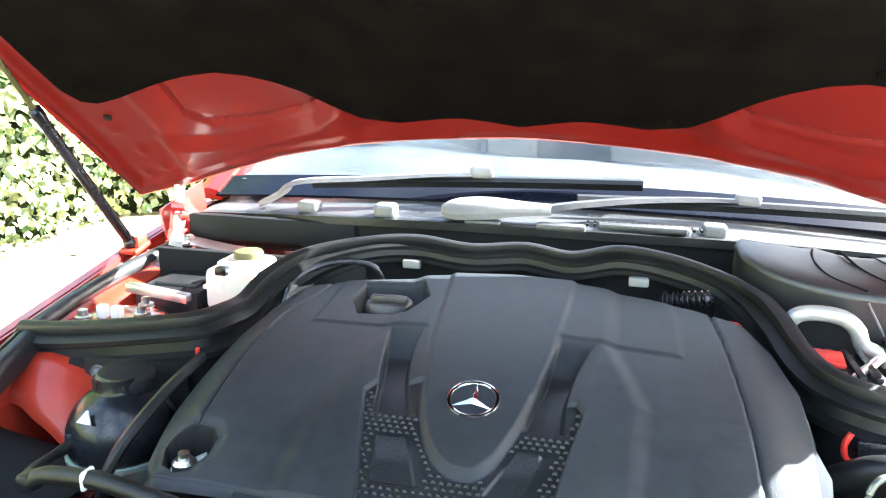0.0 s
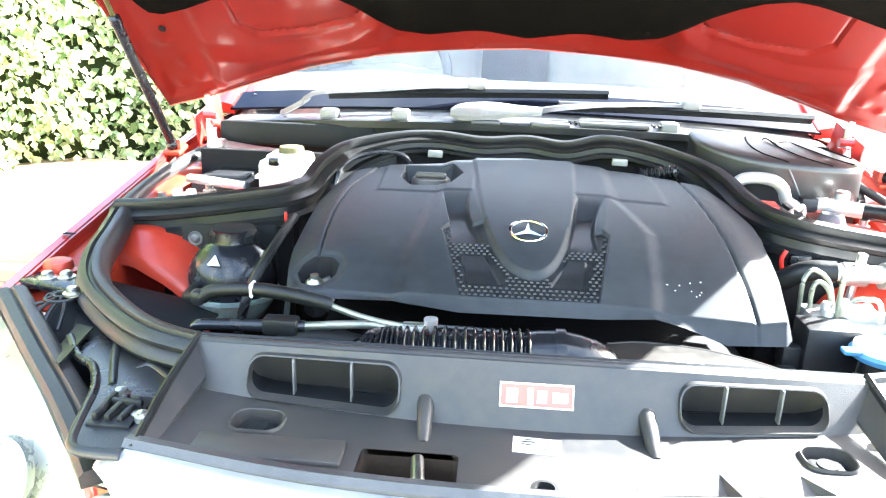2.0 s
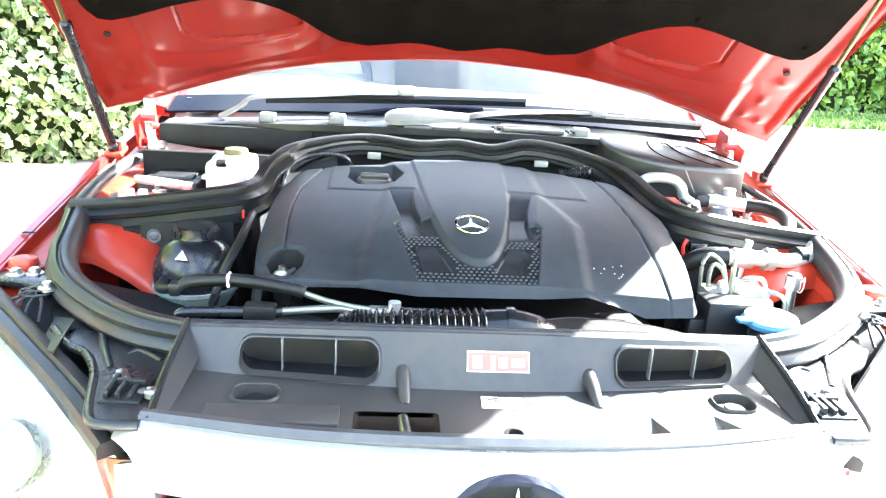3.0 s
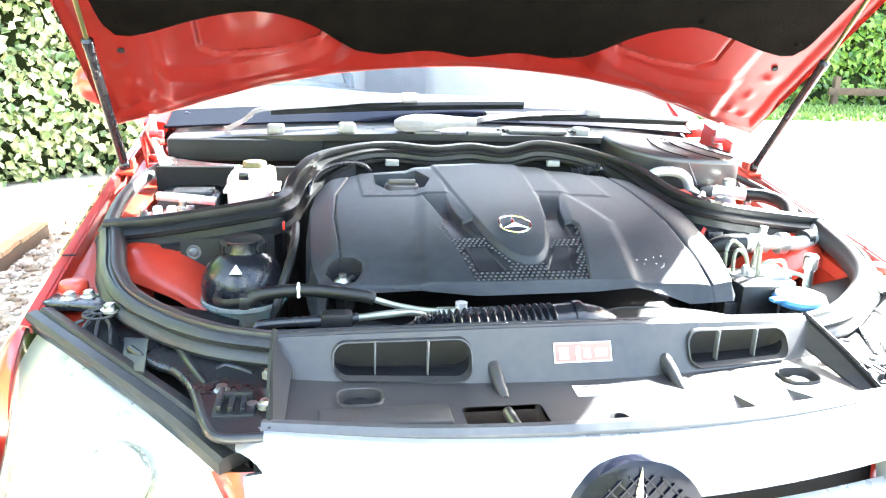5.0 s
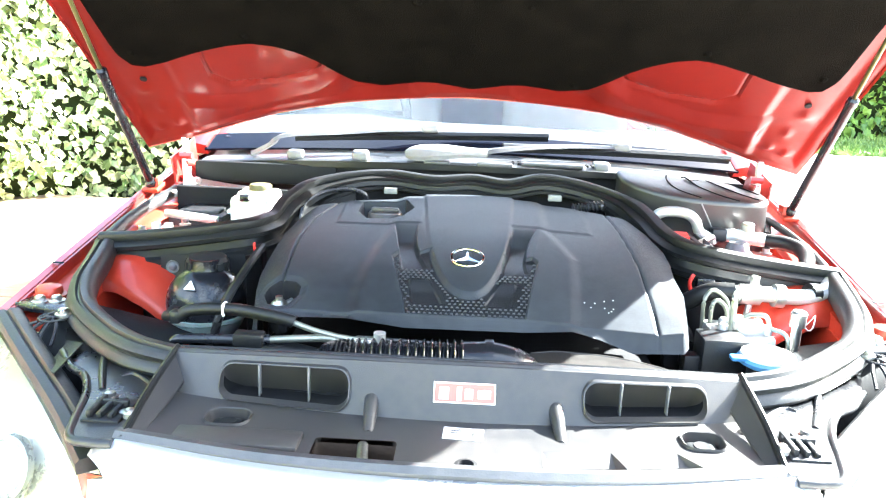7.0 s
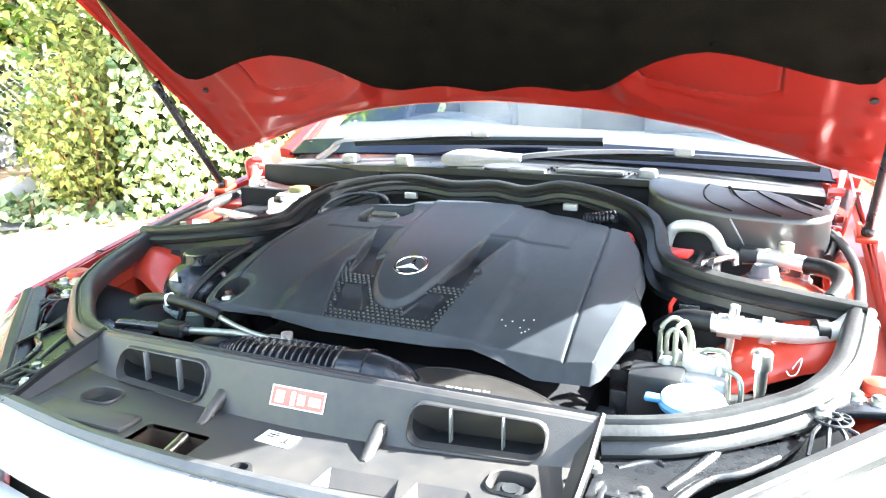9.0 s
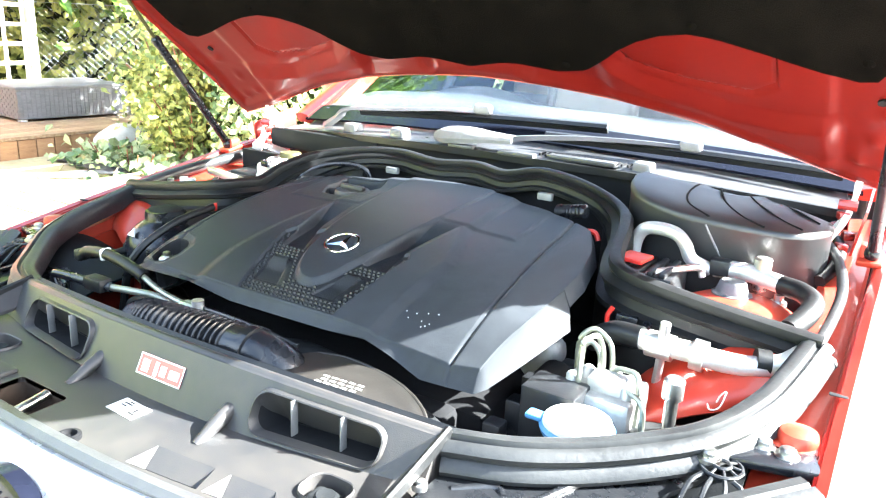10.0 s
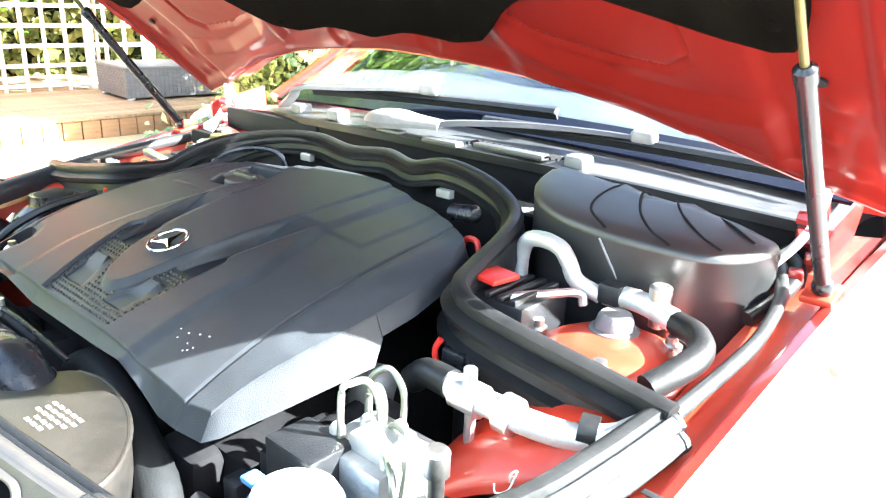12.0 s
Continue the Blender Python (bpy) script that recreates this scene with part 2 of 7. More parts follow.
def skin(bm, rings, closed=True, caps=True):
    """Faces between rings of points."""
    vs = [[bm.verts.new(q) for q in r] for r in rings]
    k = len(vs[0])
    for a, b in zip(vs, vs[1:]):
        for i in range(k if closed else k - 1):
            j = (i + 1) % k
            bm.faces.new((a[i], a[j], b[j], b[i]))
    if caps and closed:
        bm.faces.new(vs[0][::-1])
        bm.faces.new(vs[-1])
    return vs


def sweep(bm, path, profile, up=(0, 0, 1), scales=None):
    """A profile of (across, up) points carried along a path, its up kept near the given one."""
    up = Vector(up)
    rings = []
    for i, q in enumerate(path):
        d = (path[min(i + 1, len(path) - 1)] - path[max(i - 1, 0)]).normalized()
        side = d.cross(up)
        side = side.normalized() if side.length > 1e-4 else Vector((1, 0, 0))
        nup = side.cross(d).normalized()
        s = scales[i] if scales else 1.0
        rings.append([q + side * a * s + nup * b * s for a, b in profile])
    skin(bm, rings)


def circle(r, n=10, flat=1.0):
    return [(r * math.cos(2 * math.pi * i / n), r * flat * math.sin(2 * math.pi * i / n)) for i in range(n)]


def tube(bm, pts, r, seg=10, n=6, scales=None, up=(0.13, 0.21, 1)):
    path = smooth_path(pts, n)
    sweep(bm, path, circle(r, seg), up, scales(len(path)) if scales else None)


def rod(bm, a, b, r, seg=10, r2=None):
    a, b = Vector(a), Vector(b)
    up = (0, 0, 1) if abs((b - a).normalized().z) < 0.9 else (0, 1, 0)
    sweep(bm, [a, b], circle(r, seg), up, [1, (r2 or r) / r])


def block(bm, x0, x1, y0, y1, z0, z1, bevel=0.0, m=None, segs=2):
    g = bmesh.ops.create_cube(bm, size=1)
    vs = g["verts"]
    bmesh.ops.scale(bm, vec=(x1 - x0, y1 - y0, z1 - z0), verts=vs)
    bmesh.ops.translate(bm, vec=((x0 + x1) / 2, (y0 + y1) / 2, (z0 + z1) / 2), verts=vs)
    if bevel:
        es = list({e for v in vs for e in v.link_edges})
        r = bmesh.ops.bevel(bm, geom=es, offset=bevel, segments=segs, affect="EDGES", profile=0.5)
        vs = list({v for f in r["faces"] for v in f.verts} | {v for v in vs if v.is_valid})
    if m is not None:
        bmesh.ops.transform(bm, matrix=m, verts=[v for v in vs if v.is_valid])
    return vs


def slab(bm, outline, z0, z1, holes=(), bevel=0.0, lift=None):
    """A flat plate with holes: outlines in the plan, from z0 up to z1; lift moves a point of it."""
    lift = lift or (lambda x, y, z: (x, y, z))
    loops = [outline, *holes]
    made = {}
    for z in (z0, z1):
        tmp = []
        for lp in loops:
            vs = [bm.verts.new((x, y, z)) for x, y in lp]
            es = [bm.edges.new((vs[i], vs[(i + 1) % len(vs)])) for i in range(len(vs))]
            tmp.append((vs, es))
        bmesh.ops.triangle_fill(bm, edges=[e for _, es in tmp for e in es], use_beauty=True)
        made[z] = [vs for vs, _ in tmp]
    for va, vb in zip(made[z0], made[z1]):
        k = len(va)
        for i in range(k):
            bm.faces.new((va[i], va[(i + 1) % k], vb[(i + 1) % k], vb[i]))
    for v in bm.verts:
        v.co = lift(*v.co) if v.co.z in (z0, z1) else v.co


def lathe(bm, profile, at=(0, 0, 0), seg=24, m=None):
    """A turned form: (radius, height) points about an upright axis."""
    at = Vector(at)
    rings = []
    for r, h in profile:
        ring = []
        for i in range(seg):
            a = 2 * math.pi * i / seg
            q = Vector((max(r, 1e-4) * math.cos(a), max(r, 1e-4) * math.sin(a), h))
            ring.append(at + (m @ q if m is not None else q))
        rings.append(ring)
    skin(bm, rings)


def surface(bm, f, nu, nv, thick=None):
    """A sheet f(u, v) with u, v from 0 to 1; thick: the offset to its second side."""
    g = [[f(i / nu, j / nv) for j in range(nv + 1)] for i in range(nu + 1)]
    top = [[bm.verts.new(q) for q in row] for row in g]
    for i in range(nu):
        for j in range(nv):
            bm.faces.new((top[i][j], top[i + 1][j], top[i + 1][j + 1], top[i][j + 1]))
    if thick is not None:
        t = Vector(thick)
        low = [[bm.verts.new(Vector(q) + t) for q in row] for row in g]
        for i in range(nu):
            for j in range(nv):
                bm.faces.new((low[i][j], low[i][j + 1], low[i + 1][j + 1], low[i + 1][j]))
        rim = [(i, 0) for i in range(nu)] + [(nu, j) for j in range(nv)] + [(i, nv) for i in range(nu, 0, -1)] + [(0, j) for j in range(nv, 0, -1)]
        for (a, b), (c, d) in zip(rim, rim[1:] + rim[:1]):
            bm.faces.new((top[a][b], low[a][b], low[c][d], top[c][d]))
    return top


def rounded(x0, x1, y0, y1, r, n=5):
    out = []
    for cx, cy, a0 in ((x1 - r, y0 + r, -90), (x1 - r, y1 - r, 0), (x0 + r, y1 - r, 90), (x0 + r, y0 + r, 180)):
        for k in range(n + 1):
            a = radians(a0 + 90 * k / n)
            out.append((cx + r * math.cos(a), cy + r * math.sin(a)))
    return out


def curve_at(x, table):
    return float(np.interp(x, [a for a, _ in table], [b for _, b in table]))


def signed(poly, x, y):
    """Distance to a polygon's outline, positive inside, for arrays of points."""
    p = np.array(poly)
    q = np.roll(p, -1, 0)
    best = np.full(x.shape, 1e9)
    inside = np.zeros(x.shape, bool)
    for (ax, ay), (bx, by) in zip(p, q):
        dx, dy = bx - ax, by - ay
        t = np.clip(((x - ax) * dx + (y - ay) * dy) / (dx * dx + dy * dy + 1e-12), 0, 1)
        best = np.minimum(best, np.hypot(x - ax - t * dx, y - ay - t * dy))
        cross = (ay > y) != (by > y)
        with np.errstate(divide="ignore", invalid="ignore"):
            inside ^= cross & (x < (bx - ax) * (y - ay) / (by - ay + 1e-12) + ax)
    return np.where(inside, best, -best)


def line_dist(pts, x, y):
    best = np.full(x.shape, 1e9)
    for (ax, ay), (bx, by) in zip(pts, pts[1:]):
        dx, dy = bx - ax, by - ay
        t = np.clip(((x - ax) * dx + (y - ay) * dy) / (dx * dx + dy * dy + 1e-12), 0, 1)
        best = np.minimum(best, np.hypot(x - ax - t * dx, y - ay - t * dy))
    return best


def step(a, b, x):
    t = np.clip((x - a) / (b - a), 0, 1)
    return t * t * (3 - 2 * t)


def grid_mesh(X, Y, Z, low=None):
    """A height field as a bmesh; low: heights of a skirt under its rim."""
    nu, nv = X.shape
    me = bpy.data.meshes.new("grid")
    co = np.stack([X, Y, Z], -1).reshape(-1, 3)
    idx = np.arange(nu * nv).reshape(nu, nv)
    quads = np.stack([idx[:-1, :-1], idx[1:, :-1], idx[1:, 1:], idx[:-1, 1:]], -1).reshape(-1, 4)
    me.from_pydata(co.tolist(), [], quads.tolist())
    bm = bmesh.new()
    bm.from_mesh(me)
    bpy.data.meshes.remove(me)
    if low is not None:
        bm.verts.ensure_lookup_table()
        rim = list(idx[:, 0]) + list(idx[-1, 1:]) + list(idx[-2::-1, -1]) + list(idx[0, -2:0:-1])
        top = [bm.verts[int(i)] for i in rim]
        bot = [bm.verts.new(low(*v.co)) for v in top]
        k = len(top)
        for i in range(k):
            j = (i + 1) % k
            bm.faces.new((top[i], bot[i], bot[j], top[j]))
    return bm


# ---- ground ----
bm = bmesh.new()
R_OUT = 900.0
surface(bm, lambda u, v: ((u - 0.5) * 2 * R_OUT, (v - 0.5) * 2 * R_OUT, 0.0), 12, 12)
ground = solid("ground", bm, GROUND, "pale stony ground that runs out to the horizon", "ground", kind="structure")

# ---- the car ----
car = thing("car", "red saloon car with its bonnet raised over the engine bay", "car")


def bonnet_z(x, y):
    return 1.234 - 0.78 * (y - 0.991) - 0.09 * x * x


REAR_EDGE = [(-0.75, 1.262), (-0.63, 1.240), (-0.52, 1.208), (-0.42, 1.180), (-0.28, 1.155), (-0.15, 1.142), (0.0, 1.135),
             (0.15, 1.142), (0.28, 1.155), (0.42, 1.180), (0.52, 1.208), (0.63, 1.240), (0.75, 1.262)]
FRONT_EDGE = [(-0.75, 0.50), (-0.5, 0.44), (-0.3, 0.40), (0, 0.38), (0.3, 0.40), (0.5, 0.44), (0.75, 0.50)]


def bonnet_half(y):
    return curve_at(y, [(0.38, 0.42), (0.45, 0.50), (0.55, 0.62), (0.66, 0.71), (0.78, 0.748), (1.3, 0.752)])


def bonnet_grid(nu, nv, inset=0.0):
    s = np.linspace(-1, 1, nu)
    v = np.linspace(0, 1, nv) ** 1.5
    X, Y = np.zeros((nu, nv)), np.zeros((nu, nv))
    for i in range(nu):
        yr, yf = curve_at(s[i] * 0.75, REAR_EDGE) - inset, curve_at(s[i] * 0.75, FRONT_EDGE) + inset
        for j in range(nv):
            y = yr + (yf - yr) * v[j]
            X[i, j], Y[i, j] = s[i] * (bonnet_half(y) - inset), y
    return X, Y


# inner panel of the bonnet, pressed with hollows and stiffening ribs
X, Y = bonnet_grid(300, 150)
Z = bonnet_z(X, Y)
edge = np.minimum.reduce([np.array([[bonnet_half(b) for b in row] for row in Y]) - np.abs(X),
                          np.interp(X, [a for a, _ in REAR_EDGE], [b for _, b in REAR_EDGE]) - Y])
relief = 0.010 * step(0.012, 0.030, edge)
for sx in (-1, 1):
    rib = [(sx * 0.635, 1.132), (sx * 0.602, 1.138), (sx * 0.55, 1.146), (sx * 0.470, 1.145), (sx * 0.390, 1.124), (sx * 0.325, 1.108), (sx * 0.285, 1.082), (sx * 0.255, 1.066)]
    across = Y - np.interp(sx * X, [sx * a for a, _ in rib[::-1]], [b for _, b in rib[::-1]])
    reach = step(0.24, 0.28, sx * X) * step(0.635, 0.605, sx * X)
    relief -= 0.015 * np.clip((across + 0.011) / 0.020, 0, 1) * step(0.004, 0.024, edge) * reach
    hollow = [(sx * a, b) for a, b in ((0.53, 0.90), (0.535, 1.085), (0.50, 1.108), (0.40, 1.104), (0.31, 1.082), (0.27, 1.03), (0.24, 0.90))]
    h = signed(hollow, X, Y)
    relief += 0.003 * step(-0.002, 0.005, h)
    relief += 0.007 * np.exp(-(h / 0.0026) ** 2)
    bump_d = np.hypot(X - sx * 0.690, (Y - 1.11) * 1.2)
    relief -= 0.007 * np.exp(-(bump_d / 0.016) ** 2)
    relief += 0.008 * step(0.60, 0.625, sx * X) * step(1.20, 1.15, Y)
    for hx, hy in ((0.675, 1.165), (0.655, 1.205), (0.70, 1.215)):
        relief -= 0.005 * np.exp(-(np.hypot(X - sx * hx, Y - hy) / 0.010) ** 2)
    pocket = np.hypot((X - sx * 0.105) / 1.5, Y - 1.118)
    relief += 0.006 * step(0.016, 0.010, pocket)
    cut = [(sx * 0.10, 1.134), (sx * 0.30, 1.146), (sx * 0.50, 1.190)]
    relief -= 0.004 * np.exp(-(line_dist(cut, X, Y) / 0.005) ** 2)
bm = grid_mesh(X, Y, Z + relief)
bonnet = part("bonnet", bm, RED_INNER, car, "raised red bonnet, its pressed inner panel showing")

# outer skin
X, Y = bonnet_grid(60, 40)
bm = grid_mesh(X, Y, bonnet_z(X, Y) + 0.024 + 0.018 * np.clip(1 - np.abs(np.linspace(-1, 1, 60))[:, None] ** 6, 0, 1) * np.clip(np.linspace(0, 14, 40), 0, 1)[None, :],
               low=lambda x, y, z: (x, y, bonnet_z(x, y) - 0.002))
part("outer_skin", bm, RED, bonnet)
# unseen lip behind the skin, added to keep sun off the engine cover
rear = 0 if Y[30, 0] > Y[30, -1] else -1
bm = bmesh.new()
lip_x, lip_y = X[4:-4, rear], Y[4:-4, rear]


def sun_block_lip(u, v):
    i = u * (len(lip_x) - 1)
    x, y = float(np.interp(i, np.arange(len(lip_x)), lip_x)), float(np.interp(i, np.arange(len(lip_x)), lip_y))
    return (x, y - 0.004 + 0.062 * v, float(bonnet_z(x, y)) + 0.018 - 0.004 * v)


surface(bm, sun_block_lip, 40, 4, (0, 0, 0.004))
part("sun_block_lip", bm, RED, bonnet)

# sound-deadening pad with its wavy rear edge
PAD_EDGE = [(0.0, 1.108), (0.075, 1.094), (0.105, 1.093), (0.18, 1.101), (0.235, 1.090), (0.27, 1.066), (0.305, 1.038), (0.34, 1.017),
            (0.38, 1.000), (0.42, 0.992), (0.47, 0.996), (0.53, 1.008), (0.60, 1.024), (0.645, 1.030), (0.668, 1.024), (0.682, 1.000), (0.690, 0.955)]
s = np.concatenate([np.linspace(-1, -0.94, 14), np.linspace(-0.935, 0.935, 150), np.linspace(0.94, 1, 14)]) * 0.690
nv = 60
X, Y, Z = (np.zeros((len(s), nv)) for _ in range(3))
for i, x in enumerate(s):
    ye, yf = curve_at(abs(x), PAD_EDGE), curve_at(abs(x), [(0, 0.44), (0.40, 0.48), (0.60, 0.60), (0.69, 0.72)])
    yy = ye + (yf - ye) * np.linspace(0, 1, nv) ** 1.4
    X[i], Y[i] = x, yy
    roll = np.clip(np.minimum(ye - yy, 0.692 - abs(x)) / 0.014, 0, 1)
    Z[i] = bonnet_z(x, yy) + 0.008 - 0.020 * np.sqrt(1 - (1 - roll) ** 2)
quilt = np.zeros_like(X)
for a in (0.0, 0.22, 0.44):
    quilt += 0.003 * np.exp(-((np.abs(X) - a) / 0.02) ** 2) * step(1.05, 0.85, Y)
wob = np.array([[noise.noise((a * 7, b * 7, 0.3)) for a, b in zip(r, q)] for r, q in zip(X, Y)])
bm = grid_mesh(X, Y, Z + quilt + 0.003 * wob)
part("insulation_pad", bm, PAD, bonnet, "black felt insulation pad with a wavy edge")
for sx in (-1, 1):
    for px, py in ((0.655, 0.985), (0.43, 0.965), (0.205, 1.070), (0.33, 0.80), (0.10, 0.90), (0.58, 0.82)):
        bm = bmesh.new()
        z = bonnet_z(px, py) - 0.014
        lathe(bm, [(0.0075, 0.004), (0.0075, 0.001), (0.005, -0.001), (0.002, -0.002)], (sx * px, py, z), 12, Matrix.Rotation(radians(-38), 3, "X"))
        part("pad_clip", bm, PAD, bonnet)
    bm = bmesh.new()
    lathe(bm, [(0.007, 0.002), (0.007, -0.001), (0.002, -0.001)], (sx * 0.676, 1.083, bonnet_z(0.676, 1.083) + 0.013), 12, Matrix.Rotation(radians(-38), 3, "X"))
    part("drain_hole", bm, DARK, bonnet)

# hinges and gas struts
for sx in (-1, 1):
    bm = bmesh.new()
    path = smooth_path([(sx * 0.640, 1.330, 0.900), (sx * 0.652, 1.290, 0.925), (sx * 0.660, 1.265, 0.965), (sx * 0.662, 1.240, 1.035)], 5)
    sweep(bm, path, [(-0.003, -0.012), (0.003, -0.012), (0.003, 0.012), (-0.003, 0.012)], (0, 1, 0.2), [1.5, 1.5, 1.4, 1.3, 1.2, 1.1, 1.0, 0.9, 0.9, 0.8, 0.8, 0.7, 0.7, 0.6, 0.6, 0.6][:len(path)])
    for q in ((sx * 0.642, 1.300, 0.912), (sx * 0.652, 1.235, 0.958)):
        rod(bm, (q[0] - 0.014, q[1], q[2]), (q[0] + 0.014, q[1], q[2]), 0.009, 8)
    part("bonnet_hinge", bm, RED, car, "red painted bonnet hinge with white stops")
    # link drawn white, the sun's glare on it put into the colour
    bm = bmesh.new()
    path = smooth_path([(sx * 0.625, 1.170, 0.905), (sx * 0.645, 1.215, 0.925), (sx * 0.658, 1.245, 0.960), (sx * 0.661, 1.252, 1.000)], 4)
    sweep(bm, path, [(-0.005, -0.009), (0.005, -0.009), (0.006, 0.0), (0.005, 0.009), (-0.005, 0.009)], (0, 1, 0.2), [1.3, 1.2, 1.0, 0.9, 1.0, 1.1, 1.0, 0.9, 0.8, 0.8, 0.9, 1.0, 1.1][:len(path)])
    part("hinge_link", bm, LABEL, car, "hinge link coloured pale for sun glare")
    bm = bmesh.new()
    surface(bm, lambda u, v: (sx * (0.668 + 0.012 * v), 1.215 + 0.15 * u, 0.880 + (0.075 + 0.03 * u) * v), 6, 4, (sx * 0.004, 0, 0))
    part("hinge_panel", bm, RED, car)
    for q in ((0.655, 1.205, 0.893), (0.660, 1.245, 0.905), (0.648, 1.232, 0.940)):
        bm = bmesh.new()
        block(bm, -0.009, 0.009, -0.010, 0.010, -0.006, 0.008, 0.003, Matrix.Translation((sx * q[0], q[1], q[2])) @ Matrix.Rotation(radians(sx * 20), 4, "Z"))
        part("hinge_stop", bm, RED, car)
    low, high = Vector((sx * 0.702, 1.147, 0.907)), Vector((sx * 0.712, 0.640, 1.445))
    mid = Vector((sx * 0.699, 0.956, 1.150))
    strut_axis = (mid - low).normalized()
    high = mid + (mid - low) * 0.75
    bm = bmesh.new()
    rod(bm, low + strut_axis * 0.012, mid, 0.0090, 14)
    lathe(bm, [(0.0105, -0.008), (0.0105, 0.006), (0.006, 0.010)], mid, 14, strut_axis.to_track_quat("Z", "Y").to_matrix())
    strut = part("gas_strut", bm, GLOSSY, car, "black gas strut holding the bonnet up")
    bm = bmesh.new()
    rod(bm, mid, high, 0.0042, 10)
    part("piston_rod", bm, ROD, strut)
    bm = bmesh.new()
    bmesh.ops.create_uvsphere(bm, u_segments=12, v_segments=8, radius=0.013, matrix=Matrix.Translation(low))
    part("ball_joint", bm, GLOSSY, strut)
    bm = bmesh.new()
    bmesh.ops.create_uvsphere(bm, u_segments=12, v_segments=8, radius=0.015, matrix=Matrix.Translation(high))
    part("ball_joint", bm, GLOSSY, strut)
    bm = bmesh.new()
    block(bm, -0.018, 0.018, -0.026, 0.022, -0.005, 0.005, 0.003, Matrix.Translation((sx * 0.700, 1.158, 0.896)) @ Matrix.Rotation(radians(12), 4, "X"))
    block(bm, -0.004, 0.004, -0.014, 0.014, 0, 0.022, 0.002, Matrix.Translation((sx * 0.688, 1.158, 0.896)))
    part("strut_bracket", bm, RED_SUNLIT, car)


# wings: from the bonnet gap over the shoulder and down to the wheel arch
WING_TOP = [(0.50, 0.770), (0.58, 0.792), (0.76, 0.826), (0.95, 0.858), (1.12, 0.886), (1.30, 0.910), (1.45, 0.925)]
WHEELS = (0.93, 3.69)
for sx in (-1, 1):
    def wing(u, v):
        y = 0.565 + 0.90 * u
        z = curve_at(y, WING_TOP)
        out = curve_at(y, [(0.5, 0.770), (0.62, 0.800), (0.8, 0.822), (1.12, 0.835), (1.45, 0.845)])
        edge_x = curve_at(y, [(0.5, 0.700), (0.7, 0.701), (1.0, 0.705), (1.45, 0.715)])
        prof = [(edge_x, -0.012), (edge_x + 0.003, 0.0), (edge_x + 0.014, 0.003), (edge_x + 0.032, -0.016), (edge_x + 0.060, -0.062), (out - 0.018, -0.13), (out, -0.20), (out - 0.004, -0.30)]
        t = v * (len(prof) - 1)
        i = min(int(t), len(prof) - 2)
        (a, b), (c, d) = prof[i], prof[i + 1]
        x, dz = a + (c - a) * (t - i), b + (d - b) * (t - i)
        zz = z + dz
        arch = 0.375 ** 2 - (y - WHEELS[0]) ** 2
        if arch > 0:
            zz = max(zz, 0.325 + math.sqrt(arch))
        return (sx * x, y, zz)
    bm = bmesh.new()
    surface(bm, wing, 46, 42, (-sx * 0.004, 0, -0.003))
    part("front_wing", bm, RED, car, "glossy red front wing beside the engine bay", 60)
    # gutter under the bonnet gap, painted, with bolts and rubber stop
    bm = bmesh.new()

    def gutter(u, v):
        y = 0.60 + 0.84 * u
        z = curve_at(y, WING_TOP)
        prof = [(0.703, -0.010), (0.698, -0.022), (0.668, -0.026), (0.640, -0.030), (0.634, -0.060)]
        t = v * (len(prof) - 1)
        i = min(int(t), len(prof) - 2)
        (a, b), (c, d) = prof[i], prof[i + 1]
        return (sx * (a + (c - a) * (t - i)), y, z + b + (d - b) * (t - i))
    surface(bm, gutter, 30, 12, (0, 0, -0.004))
    part("wing_gutter", bm, RED_SUNLIT, car, "red painted bonnet gutter in a warm sunlit tone")
    bm = bmesh.new()
    zt = curve_at(0.676, WING_TOP)
    lathe(bm, [(0.027, -0.022), (0.027, -0.012), (0.021, -0.010), (0.021, -0.003), (0.019, 0.002), (0.014, 0.004), (0.002, 0.005)], (sx * 0.676, 0.676, zt + 0.002), 20)
    part("bonnet_stop", bm, RED_SUNLIT, car, "round red bonnet stop")
    bm = bmesh.new()
    block(bm, -0.010, 0.010, -0.004, 0.004, 0, 0.0015, 0.001, Matrix.Translation((sx * 0.7035, 0.757, curve_at(0.757, WING_TOP) + 0.0045)))
    part("slot_hole", bm, DARK, car)
    for bx, by in ((0.671, 0.640), (0.647, 0.646), (0.604, 0.588)):
        bm = bmesh.new()
        lathe(bm, [(0.013, -0.004), (0.013, 0.0), (0.0085, 0.001), (0.0085, 0.006), (0.006, 0.008), (0.001, 0.008)], (sx * bx, by, 0.802), 12)
        part("bolt", bm, STEEL, car)
    # inner apron: red metal from the gutter down into the bay, with a black liner over the wheel
    bm = bmesh.new()

    rim = smooth_path([(0.646, 0.780, 0.792), (0.610, 0.765, 0.796), (0.575, 0.750, 0.787), (0.545, 0.742, 0.775), (0.515, 0.732, 0.757), (0.485, 0.712, 0.735), (0.465, 0.690, 0.700)], 6)
    crest = smooth_path([(0.648, 0.845, 0.828), (0.610, 0.843, 0.831), (0.575, 0.838, 0.826), (0.545, 0.834, 0.818), (0.505, 0.828, 0.793), (0.470, 0.818, 0.768), (0.445, 0.790, 0.730)], 6)

